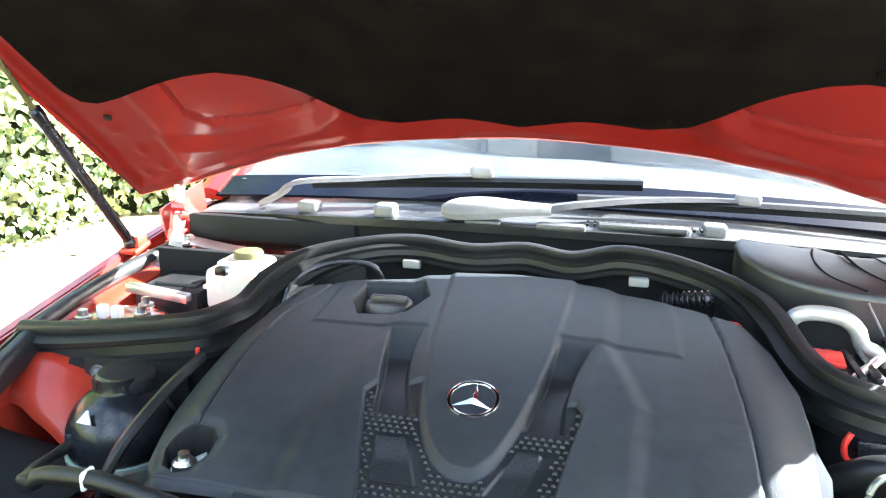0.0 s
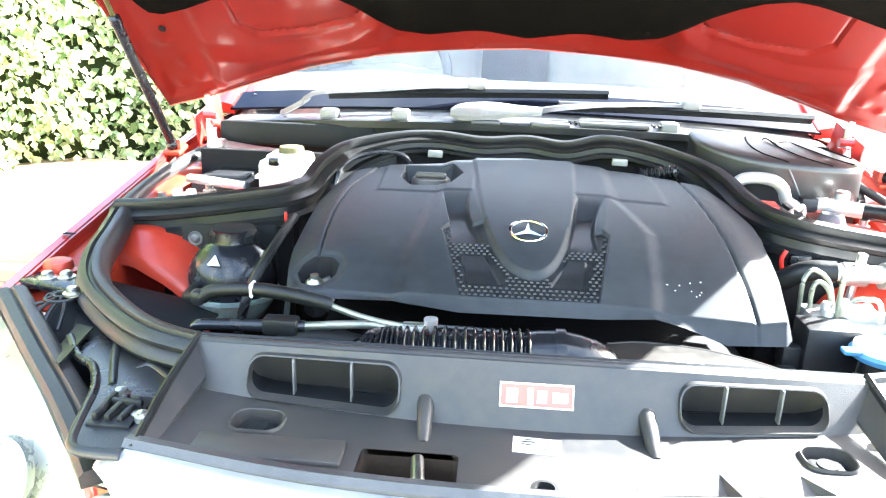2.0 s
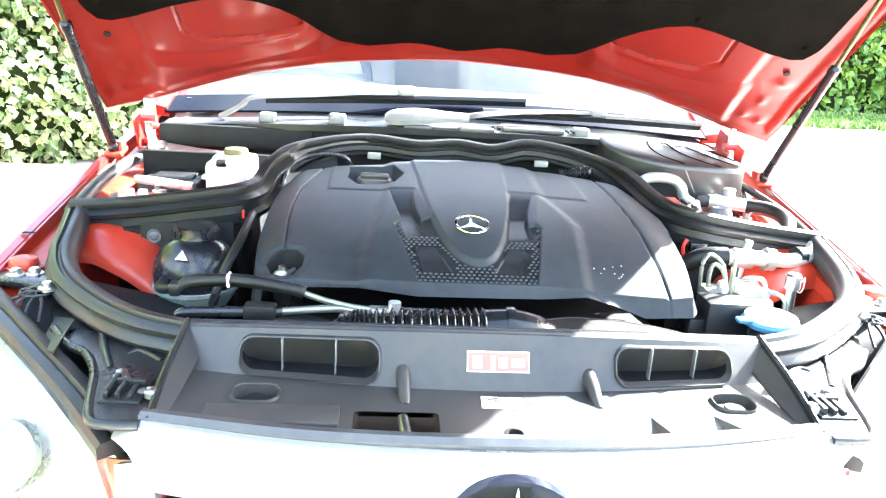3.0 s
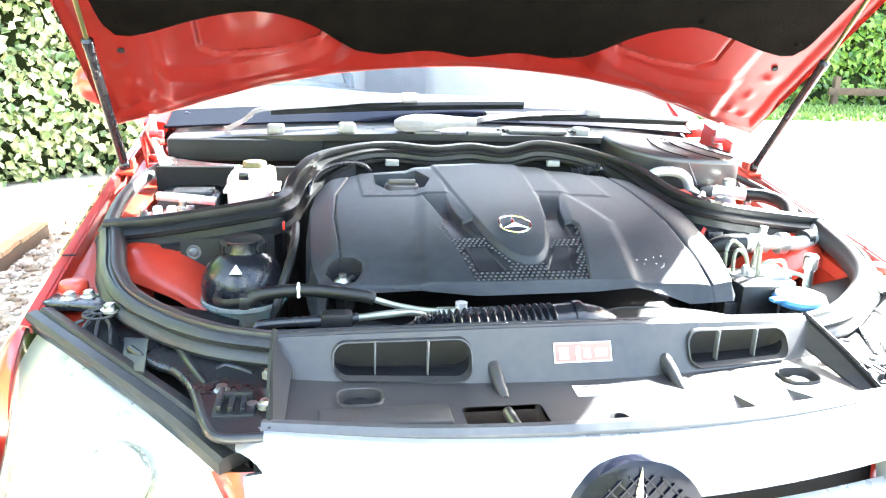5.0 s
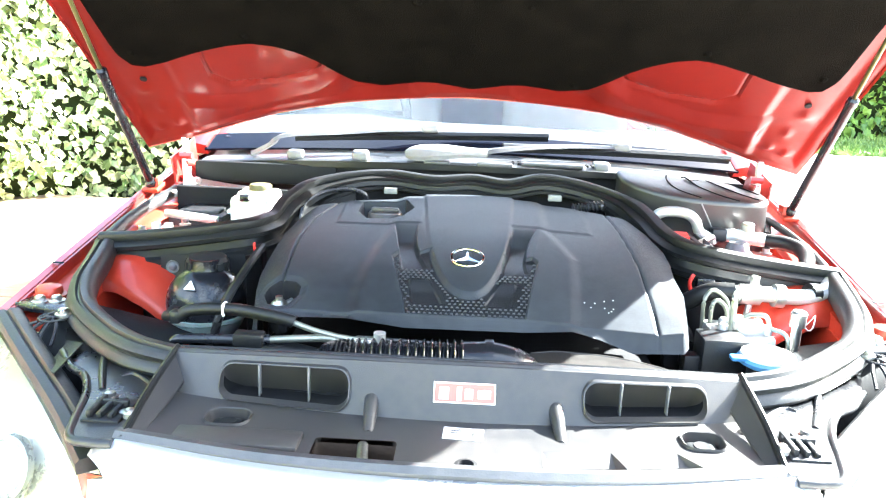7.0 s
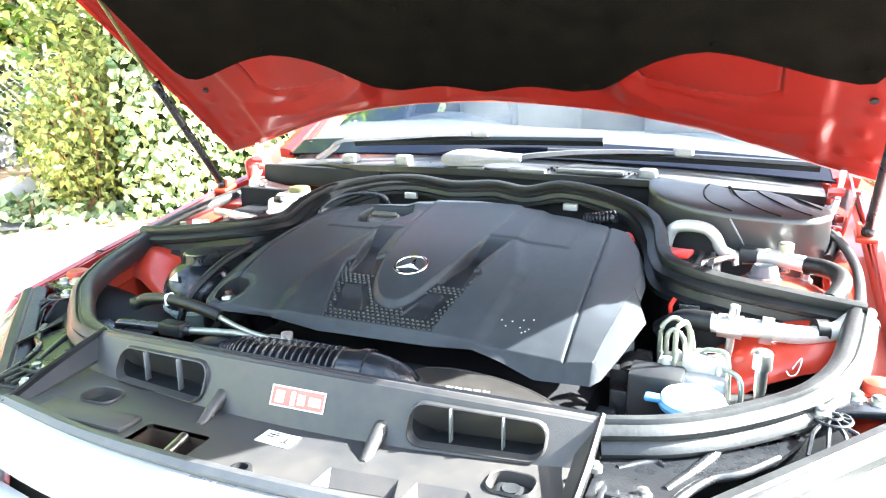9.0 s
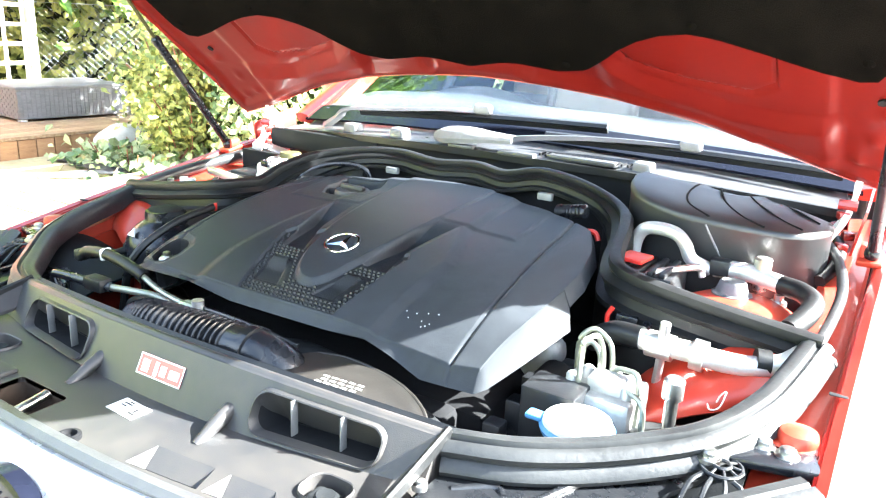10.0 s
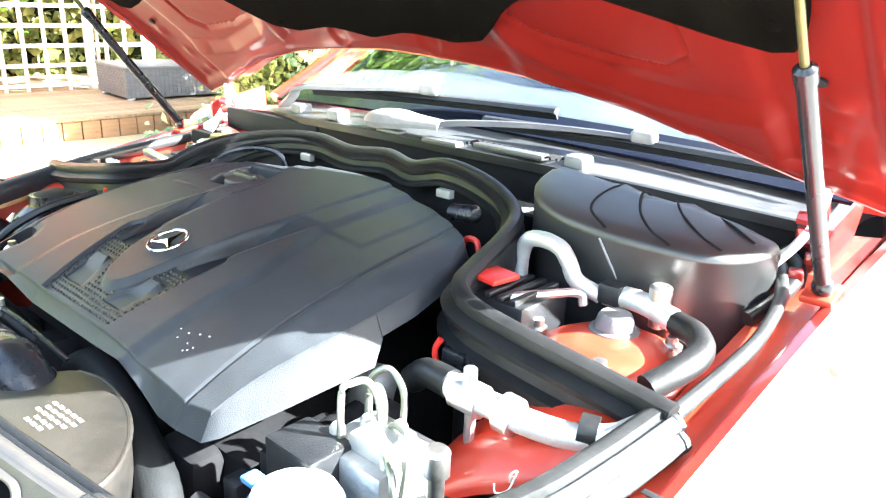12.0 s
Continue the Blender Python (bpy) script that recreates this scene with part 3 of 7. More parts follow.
    def apron(u, v):
        i = min(int(u * (len(rim) - 1)), len(rim) - 2)
        f = u * (len(rim) - 1) - i
        a, b = rim[i].lerp(rim[i + 1], f), crest[i].lerp(crest[i + 1], f)
        if v < 0.15:
            q = a + Vector((0, -0.004 * (1 - v / 0.15), -0.016 * (1 - v / 0.15)))
        else:
            q = a.lerp(b, (v - 0.15) / 0.85) + Vector((0, 0, 0.010 * math.sin(math.pi * (v - 0.15) / 0.85)))
        return Vector((sx * q.x, q.y, q.z))
    surface(bm, apron, 30, 16, (0, 0.003, -0.003))
    part("inner_apron", bm, RED_SUNLIT, car, "bare red inner wing panel")
    bm = bmesh.new()
    surface(bm, lambda u, v: (sx * (0.636 - 0.006 * v - 0.03 * v * v), 0.62 + 0.66 * u, curve_at(0.62 + 0.66 * u, WING_TOP) - 0.05 - 0.20 * v), 12, 6, (-sx * 0.003, 0, 0))
    part("inner_apron", bm, RED_SUNLIT, car, "bare red inner wing panel")
    bm = bmesh.new()

    def liner(u, v):
        a = math.pi * (0.08 + 0.84 * u)
        return (sx * (0.640 - 0.20 * v), 0.650 + 0.150 * math.cos(a), 0.640 + 0.152 * math.sin(a) * (1 - 0.30 * v))
    surface(bm, liner, 20, 8, (0, 0, -0.004))
    part("wheel_arch_liner", bm, MATT, car, "black wheel arch liner")

# floor and rear wall of the bay
bm = bmesh.new()
block(bm, -0.66, 0.66, 0.30, 1.32, 0.28, 0.34, 0.01)
part("undertray", bm, DARK, car)
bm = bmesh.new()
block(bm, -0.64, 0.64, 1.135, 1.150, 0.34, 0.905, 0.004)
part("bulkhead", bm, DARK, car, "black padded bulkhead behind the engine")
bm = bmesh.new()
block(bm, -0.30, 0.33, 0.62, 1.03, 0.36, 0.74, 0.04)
block_part = part("engine_block", bm, DARK, car, "near-black engine block under its cover")
for k in range(5):
    bm = bmesh.new()
    block(bm, -0.27 + 0.12 * k, -0.19 + 0.12 * k, 0.585, 0.63, 0.50, 0.74, 0.015)
    part("casting", bm, DARK, block_part)
for px_, pz_, pr_ in ((-0.22, 0.66, 0.07), (0.10, 0.60, 0.08), (-0.06, 0.71, 0.04)):
    bm = bmesh.new()
    rod(bm, (px_, 0.56, pz_), (px_, 0.62, pz_), pr_, 22)
    part("pulley", bm, DARK, block_part)

# ---- engine cover ----
COVER_BACK = [(-0.329, 0.860), (-0.318, 0.926), (-0.300, 0.960), (-0.28, 0.985), (-0.231, 1.011), (-0.079, 1.051), (0.006, 1.061), (0.085, 1.056),
              (0.200, 1.028), (0.257, 1.007), (0.314, 0.973), (0.341, 0.914), (0.356, 0.830)]
COVER_FRONT = [(-0.329, 0.690), (-0.325, 0.655), (-0.316, 0.612), (-0.30, 0.596), (-0.16, 0.592), (-0.07, 0.590), (0.10, 0.590), (0.20, 0.586), (0.30, 0.580),
               (0.335, 0.586), (0.345, 0.66), (0.356, 0.78)]
COVER_RISE = [(0.55, 0.800), (0.59, 0.822), (0.64, 0.845), (0.726, 0.872), (0.80, 0.887), (0.93, 0.905), (1.06, 0.917)]
SHIELD = [(-0.084, 1.10), (-0.066, 0.90), (-0.052, 0.78), (-0.036, 0.705), (-0.018, 0.663), (0.0, 0.645), (0.014, 0.641), (0.028, 0.645),
          (0.044, 0.668), (0.060, 0.720), (0.074, 0.80), (0.083, 0.90), (0.094, 1.10)]
SHIELD = [(q.x, q.y) for q in smooth_path([(a, b, 0) for a, b in SHIELD], 4)]
NOSTRILS = ([(-0.132, 0.885), (-0.078, 0.885), (-0.050, 0.705), (-0.098, 0.705)], [(0.090, 0.880), (0.142, 0.880), (0.112, 0.703), (0.064, 0.703)])
STUD_FIELD = [(-0.117, 0.735), (-0.080, 0.594), (0.100, 0.594), (0.127, 0.735), (0.118, 0.752), (0.070, 0.752), (0.0, 0.760), (-0.050, 0.765), (-0.108, 0.752)]
# back, front, then the sides at the back and at the front
RECESSES = ((0.674, 0.620, -0.084, -0.075, -0.042, -0.018), (0.674, 0.620, 0.063, 0.036, 0.098, 0.086))
OCTAGON = [(-0.205, 1.004), (-0.120, 1.018), (-0.100, 0.967), (-0.118, 0.910), (-0.184, 0.903), (-0.206, 0.945)]
CLEAN_HOLE = [(-0.3045, 0.634), (-0.300, 0.648), (-0.284, 0.659), (-0.262, 0.657), (-0.252, 0.646), (-0.252, 0.628), (-0.264, 0.608), (-0.278, 0.603), (-0.294, 0.611)]

RISE_FIT = np.polyfit([a - 0.8 for a, _ in COVER_RISE], [b for _, b in COVER_RISE], 3)


def cover_rise(x, y):
    left_roll = 0.022 * soft(-0.283, -0.340, x)
    right_roll = 0.013 * soft(0.300, 0.360, x) * soft(0.60, 0.76, y)
    return np.polyval(RISE_FIT, y - 0.8) - left_roll - right_roll


def soft(a, b, v):
    t = np.clip((v - a) / (b - a), 0, 1)
    return t * t * (3 - 2 * t)


def cover_z(x, y):
    z = cover_rise(x, y)
    mid = [(-0.163, 0.50), (-0.162, 0.66), (-0.146, 0.764), (-0.130, 0.86), (-0.13, 1.20), (0.15, 1.20), (0.150, 0.87), (0.188, 0.75), (0.176, 0.60), (0.170, 0.50)]
    z = z + 0.005 * soft(-0.012, 0.012, signed(mid, x, y))
    base = z
    studs = signed(STUD_FIELD, x, y)
    z = z - 0.0060 * soft(-0.001, 0.002, studs)
    for q in NOSTRILS:
        back, front = q[0][1], q[3][1]
        f = np.clip((back - y) / (back - front), 0, 1)
        lx, rx = q[0][0] + (q[3][0] - q[0][0]) * f, q[1][0] + (q[2][0] - q[1][0]) * f
        lip = 0.0145 * np.sin(np.pi * np.clip(f, 0.03, 1)) ** 0.8 + 1e-4
        right_wall = 0.25 * np.clip((rx - x) / lip, 0, 1) + 0.75 * soft(0.0, 0.006, rx - x - lip)
        wall = soft(0.0, 0.004, x - lx) * right_wall * soft(0.0, 0.0035, y - front)
        z = z + (base - 0.021 * soft(0.0, 0.50, f) * (1 - 0.35 * soft(0.5, 1.0, f)) - z) * wall * np.where(f > 0, 1, 0)
    for q in RECESSES:
        back, front = q[0], q[1]
        f = np.clip((back - y) / (back - front), 0, 1)
        lx, rx = q[2] + (q[3] - q[2]) * f, q[4] + (q[5] - q[4]) * f
        right_wall = 0.30 * np.clip((rx - x) / 0.007, 0, 1) + 0.70 * soft(0.007, 0.011, rx - x)
        wall = soft(0.0, 0.003, x - lx) * right_wall * soft(0.0, 0.003, y - front) * soft(0.0, 0.003, back - y)
        z = z + (base - 0.0015 - 0.0070 * soft(0.0, 0.55, f) - z) * wall
    left = [(-0.235, 0.873), (-0.150, 0.875), (-0.079, 0.880), (-0.075, 1.10), (-0.240, 1.10)]
    right = [(0.060, 0.905), (0.092, 0.882), (0.150, 0.878), (0.232, 0.868), (0.232, 0.964), (0.215, 1.10), (0.060, 1.10)]
    z = z + 0.0018 * soft(-0.004, 0.004, signed(left, x, y)) + 0.0018 * soft(-0.006, 0.006, signed(right, x, y))
    z = z + (base + 0.003 + 0.002 * soft(0.86, 1.0, y) - z) * soft(-0.009, 0.0, signed(SHIELD, x, y))
    z = z - 0.035 * soft(-0.001, 0.005, signed(OCTAGON, x, y))
    rim = signed(CLEAN_HOLE, x, y)
    z = z - 0.050 * soft(-0.001, 0.004, rim) - 0.003 * soft(-0.014, -0.004, rim)
    groove = line_dist([(-0.282, 0.655), (-0.288, 0.778), (-0.282, 0.888), (-0.257, 0.986), (-0.25, 1.02)], x, y)
    z = z - 0.004 * np.exp(-(groove / 0.0016) ** 2)
    ridge = line_dist([(0.298, 0.50), (0.296, 0.662), (0.294, 0.751), (0.285, 0.923), (0.276, 1.0)], x, y)
    z = z - 0.004 * np.exp(-(ridge / 0.0016) ** 2)
    return z


cs = np.concatenate([np.linspace(-0.329, -0.31, 10), np.linspace(-0.308, -0.214, 60), np.linspace(-0.212, 0.160, 300), np.linspace(0.162, 0.335, 70), np.linspace(0.337, 0.356, 10)])
NR = 320
X, Y = np.zeros((len(cs), NR)), np.zeros((len(cs), NR))
for i, x in enumerate(cs):
    X[i] = x
    Y[i] = curve_at(x, COVER_FRONT) + (curve_at(x, COVER_BACK) - curve_at(x, COVER_FRONT)) * np.linspace(0, 1, NR) ** 1.15
Z = cover_z(X, Y)
fringe = np.minimum(np.abs(np.arange(NR) - 0), 4)[None, :] / 4
Z -= 0.004 * (1 - fringe) ** 2
COVER_LIP = [(-0.33, 0.815), (-0.30, 0.815), (-0.17, 0.820), (-0.08, 0.810), (0.10, 0.812), (0.17, 0.818), (0.21, 0.808), (0.26, 0.790), (0.30, 0.793), (0.36, 0.791)]


def cover_skirt(x, y, z):
    if y < 0.60 and x < 0.34:
        return (x, y - 0.012, curve_at(x, COVER_LIP))
    if x > 0.30 and y < 0.775:
        f = (y - 0.575) / 0.19
        return (x + 0.006 + 0.020 * max(0, f), y - 0.014 * (1 - f), 0.791 + 0.034 * max(0, f))
    if x > 0.30 and y < 1.0:
        return (x + 0.010, y, z - 0.024)
    return (x - 0.008 if x < 0 else x, y + 0.004 * (y > 0.9), z - 0.06)


bm = grid_mesh(X, Y, Z, low=cover_skirt)
cover = part("engine_cover", bm, COVER, car, "matte black moulded engine cover, dusty in the sun", 70)


def in_recess(x, y):
    for back, front, l0, l1, r0, r1 in RECESSES:
        f = (back - y) / (back - front)
        if -0.04 < f < 1.04 and l0 + (l1 - l0) * f - 0.002 < x < r0 + (r1 - r0) * f + 0.002:
            return True
    return False


studs = bmesh.new()
for ix in range(36):
    for iy in range(38):
        x, y = -0.134 + 0.0082 * ix + (0.0041 if iy % 2 else 0), 0.6025 + 0.0066 * iy
        ax, ay = np.array([x]), np.array([y])
        if signed(STUD_FIELD, ax, ay)[0] < 0.002 or signed(SHIELD, ax, ay)[0] > -0.011:
            continue
        if signed(NOSTRILS[0], ax, ay)[0] > -0.002 or signed(NOSTRILS[1], ax, ay)[0] > -0.002 or in_recess(x, y):
            continue
        z = float(cover_z(ax, ay)[0])
        a, b = 0.0027, 0.0019
        lo = [studs.verts.new((x + dx * a, y + dy * b, z - 0.0005)) for dx, dy in ((-1, -1), (1, -1), (1, 1), (-1, 1))]
        hi = [studs.verts.new((x + dx * a * 0.5, y + dy * b * 0.5, z + 0.0020)) for dx, dy in ((-1, -1), (1, -1), (1, 1), (-1, 1))]
        studs.faces.new(hi)
        for i in range(4):
            studs.faces.new((lo[i], lo[(i + 1) % 4], hi[(i + 1) % 4], hi[i]))
tagged(part("grip_studs", studs, PLASTIC, cover, "rows of small raised studs"), kind="stuff")
me = cover.data
me.materials.append(PLASTIC)
cen = np.zeros(len(me.polygons) * 3)
me.polygons.foreach_get("center", cen)
cen = cen.reshape(-1, 3)
# floors of the recesses take darker plastic, shade put into their colour
sunk_dark = np.zeros(len(cen), bool)
for q in NOSTRILS:
    f = np.clip((q[0][1] - cen[:, 1]) / (q[0][1] - q[3][1]), 0, 1)
    lx, rx = q[0][0] + (q[3][0] - q[0][0]) * f, q[1][0] + (q[2][0] - q[1][0]) * f
    lip = 0.0145 * np.sin(np.pi * np.clip(f, 0.03, 1)) ** 0.8
    sunk_dark |= (f > 0.36) & (f < 1) & (cen[:, 0] > lx + 0.002) & (cen[:, 0] < rx - lip - 0.001)
sunk_dark |= (signed(STUD_FIELD, cen[:, 0], cen[:, 1]) > 0.001) & (signed(SHIELD, cen[:, 0], cen[:, 1]) < -0.009)
# the open hole is coloured near-black for the shade inside it
me.materials.append(DARK)
open_hole = signed(CLEAN_HOLE, cen[:, 0], cen[:, 1]) > -0.0018
me.polygons.foreach_set("material_index", np.where(open_hole, 2, sunk_dark.astype(int)).tolist())
# three-pointed badge in a ring
tilt = Matrix.Translation((0.009, 0.726, float(cover_z(np.array([0.009]), np.array([0.726]))[0]) + 0.002)) @ Matrix.Rotation(radians(17), 4, "X")
bm = bmesh.new()
rings = []
for k in range(41):
    a = 2 * math.pi * k / 40
    rings.append([Vector(((0.0265 + 0.0022 * math.cos(b)) * math.cos(a), (0.0265 + 0.0022 * math.cos(b)) * math.sin(a), 0.0015 + 0.0022 * math.sin(b))) for b in [2 * math.pi * j / 8 for j in range(8)]])
skin(bm, rings, caps=False)
bmesh.ops.transform(bm, matrix=tilt, verts=bm.verts)
badge = part("badge_ring", bm, CHROME, cover, "chrome ring badge")
bm = bmesh.new()
for k in range(3):
    a = radians(90 + 120 * k)
    tip, top = Vector((0.026 * math.cos(a), 0.026 * math.sin(a), 0.001)), Vector((0, 0, 0.004))
    l, r = (Vector((0.0055 * math.cos(a + s), 0.0055 * math.sin(a + s), 0.0)) for s in (radians(60), radians(-60)))
    vt, vl, vr, vc, vb = (bm.verts.new(q) for q in (tip, l, r, top, Vector((0, 0, -0.001))))
    for f in ((vc, vl, vt), (vc, vt, vr), (vb, vt, vl), (vb, vr, vt)):
        bm.faces.new(f)
bmesh.ops.transform(bm, matrix=tilt, verts=bm.verts)
part("badge_star", bm, CHROME, cover, angle=20)
# oil filler cap in its octagonal well
bm = bmesh.new()
oz = float(cover_z(np.array([-0.155]), np.array([0.955]))[0])
lathe(bm, [(0.034, -0.004), (0.034, 0.008), (0.031, 0.012), (0.002, 0.013)], (-0.155, 0.955, oz), 28)
bmesh.ops.translate(bm, vec=(0, 0, 0.020), verts=bm.verts)
lathe(bm, [(0.026, -0.006), (0.026, 0.022)], (-0.155, 0.955, oz), 24)
block(bm, -0.182, -0.128, 0.949, 0.961, oz + 0.030, oz + 0.041, 0.004)
part("oil_filler_cap", bm, PANEL, cover, "dark grey oil filler cap with a grip bar")
bm = bmesh.new()
lathe(bm, [(0.013, -0.02), (0.013, 0.010), (0.009, 0.014), (0.002, 0.014)], (-0.281, 0.628, 0.812), 14)
lathe(bm, [(0.006, 0.0), (0.006, 0.008), (0.001, 0.009)], (-0.281, 0.628, 0.825), 8)
rod(bm, (-0.294, 0.622, 0.812), (-0.264, 0.646, 0.822), 0.004, 8)
part("plug_in_opening", bm, STEEL, cover)
# chalky specks near the sunlit corner
for x, y, r in ((0.193, 0.638, 0.0016), (0.209, 0.638, 0.0017), (0.224, 0.643, 0.0016), (0.238, 0.646, 0.0018), (0.223, 0.628, 0.0013), (0.202, 0.628, 0.0013), (0.228, 0.619, 0.0014), (0.2325, 0.622, 0.0017), (0.236, 0.627, 0.0014)):
    bm = bmesh.new()
    lathe(bm, [(r * 0.7, -0.0005), (r * 0.7, 0.0004), (r * 0.4, 0.0007)], (x, y, float(cover_z(np.array([x]), np.array([y]))[0])), 8)
    part("white_speck", bm, LABEL, cover)
bm = bmesh.new()
tube(bm, [(0.291, 0.999, 0.886), (0.296, 1.000, 0.897), (0.312, 1.000, 0.898), (0.319, 0.998, 0.886)], 0.0042, 8, 4)
part("red_plug", bm, REDCLIP, car, "red plastic plug at the back of the engine")

# ---- rubber seals and partitions ----
CROSS_PROFILE = [(-0.012, -0.044), (0.014, -0.044), (0.024, -0.040), (0.025, -0.031), (0.013, -0.027), (0.011, -0.014), (0.020, -0.010), (0.022, -0.003), (0.014, 0.002), (0.008, 0.004),
                 (0.011, 0.010), (0.010, 0.018), (0.003, 0.022), (-0.006, 0.021), (-0.012, 0.014), (-0.010, 0.006), (-0.014, -0.002), (-0.016, -0.020)]
SEAL_PROFILE = [(-0.018, -0.024), (-0.020, -0.004), (-0.014, 0.008), (-0.006, 0.012), (0.002, 0.011), (0.004, 0.005), (0.007, 0.004), (0.010, 0.008), (0.016, 0.006), (0.021, 0.000),
                (0.019, -0.006), (0.017, -0.008), (0.024, -0.012), (0.027, -0.020), (0.024, -0.026)]


def seal(name, pts, label, profile=SEAL_PROFILE, n=7):
    bm = bmesh.new()
    path = smooth_path(pts, n)
    # thinner where it runs behind the engine
    slim = [1.0 - (0.34 * max(0.0, min(1.0, (q.y - 1.03) / 0.06)) if profile is CROSS_PROFILE else 0.0) for q in path]
    sweep(bm, path, profile, (0, 0, 1), slim)
    return part(name, bm, RUBBER if profile is CROSS_PROFILE else RUBBER_SUNLIT, car, label, 40)


for sx in (-1, 1):
    tuck = 0.012 if sx < 0 else 0.0
    seal("side_seal", [(sx * 0.370, 0.455, 0.800), (sx * 0.445, 0.483, 0.802), (sx * (0.520 - 0.4 * tuck), 0.540, 0.803), (sx * (0.594 - tuck), 0.608, 0.813), (sx * (0.634 - 1.2 * tuck), 0.685, 0.825),
                       (sx * (0.652 - 1.2 * tuck), 0.760, 0.836), (sx * (0.664 - 0.7 * tuck), 0.835, 0.847), (sx * (0.668 - 0.5 * tuck), 0.850, 0.850)], "black rubber bonnet seal curving round the wing", [(sx * a, b) for a, b in SEAL_PROFILE])
    seal("gutter_seal", [(sx * 0.668, 0.860, 0.846), (sx * 0.675, 0.95, 0.858), (sx * 0.676, 1.04, 0.868), (sx * 0.662, 1.14, 0.882), (sx * 0.632, 1.22, 0.896)], "round rubber seal along the gutter", circle(0.013 if sx < 0 else 0.008, 10), 5)
seal("partition_seal", [(-0.668, 0.846, 0.845), (-0.610, 0.842, 0.850), (-0.535, 0.840, 0.860), (-0.440, 0.839, 0.876), (-0.392, 0.845, 0.884), (-0.374, 0.885, 0.884), (-0.368, 0.935, 0.884), (-0.352, 0.985, 0.908),
                        (-0.312, 1.050, 0.931), (-0.235, 1.088, 0.948), (-0.160, 1.118, 0.950), (-0.070, 1.112, 0.943), (0.012, 1.126, 0.947), (0.085, 1.110, 0.942), (0.155, 1.110, 0.956),
                        (0.225, 1.105, 0.950), (0.295, 1.085, 0.934), (0.342, 1.045, 0.916), (0.364, 0.990, 0.902), (0.377, 0.925, 0.888), (0.396, 0.872, 0.880), (0.432, 0.850, 0.873), (0.490, 0.848, 0.863), (0.585, 0.851, 0.850), (0.672, 0.847, 0.842)],
     "black rubber seal bridging the engine bay", CROSS_PROFILE, 8)
# upright sheets under the seal
bm = bmesh.new()


def sheet_under(pts, depth):
    path = smooth_path(pts, 5)
    skin(bm, [[q + Vector((0, 0.004, 0)), q - Vector((0, 0.004, 0)), q - Vector((0, 0.004, depth)), q + Vector((0, 0.004, -depth))] for q in path])


sheet_under([(-0.60, 0.852, 0.826), (-0.56, 0.850, 0.832), (-0.47, 0.844, 0.846), (-0.40, 0.846, 0.856), (-0.378, 0.87, 0.858)], 0.22)
sheet_under([(-0.372, 0.89, 0.858), (-0.366, 0.94, 0.860), (-0.35, 0.99, 0.885), (-0.31, 1.055, 0.905), (-0.235, 1.092, 0.925)], 0.20)
part("partition_panel", bm, PLASTIC, car, "black plastic partition beside the engine")
bm = bmesh.new()
sheet_under([(0.295, 1.087, 0.91), (0.342, 1.047, 0.882), (0.364, 0.990, 0.866), (0.377, 0.925, 0.850), (0.396, 0.874, 0.842), (0.432, 0.853, 0.835), (0.490, 0.851, 0.826), (0.585, 0.854, 0.815), (0.64, 0.852, 0.820)], 0.22)
part("partition_panel", bm, PLASTIC, car, "black plastic partition beside the engine")
# rear sheet drawn near-black, the shade behind the seal put into its colour
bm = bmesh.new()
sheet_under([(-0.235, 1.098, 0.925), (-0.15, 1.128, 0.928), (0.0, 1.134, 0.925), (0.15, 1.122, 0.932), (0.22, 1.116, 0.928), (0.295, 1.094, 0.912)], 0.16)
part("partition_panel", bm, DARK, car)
for x, y, z, w in ((-0.160, 1.096, 0.924, 0.028), (0.185, 1.084, 0.926, 0.028)):
    bm = bmesh.new()
    block(bm, x - w / 2, x + w / 2, y - 0.012, y, z - 0.007, z + 0.006, 0.002, Matrix.Identity(4))
    part("metal_tab", bm, COWL, car)
bm = bmesh.new()
tube(bm, [(-0.332, 0.985, 0.876), (-0.325, 1.005, 0.906), (-0.295, 1.040, 0.922), (-0.250, 1.064, 0.927), (-0.215, 1.074, 0.917), (-0.203, 1.078, 0.895)], 0.0048, 8)
part("rear_pipe", bm, GLOSSY, car, "thin black pipe behind the engine cover")
bm = bmesh.new()
spring = smooth_path([(0.222, 1.058, 0.908), (0.250, 1.048, 0.914), (0.282, 1.034, 0.922)], 30)
sweep(bm, spring, circle(0.010, 12), (0.1, 0.2, 1), [1.0 + 0.28 * math.cos(2 * math.pi * i / 7) for i in range(len(spring))])
part("ribbed_boot", bm, GLOSSY, car)
bm = bmesh.new()
block(bm, -0.3755, -0.3715, 0.812, 0.818, 0.853, 0.868, 0.001)
part("red_clip", bm, REDCLIP, car)
bm = bmesh.new()
slab(bm, [(-0.545, 0.801), (-0.477, 0.776), (-0.420, 0.757), (-0.390, 0.752), (-0.390, 0.846), (-0.545, 0.838)], 0.0, 0.006, lift=lambda x, y, z: (x, 0.812 + z, y))
plate = part("sound_plate", bm, PLASTIC, car, "black insulating plate with a bolt")
bm = bmesh.new()
lathe(bm, [(0.012, 0.0), (0.012, 0.003), (0.008, 0.002), (0.006, 0.006), (0.004, 0.007), (0.001, 0.007)], (-0.523, 0.812, 0.817), 14, Matrix.Rotation(radians(90), 3, "X"))
part("bolt", bm, GREYCAP, plate)

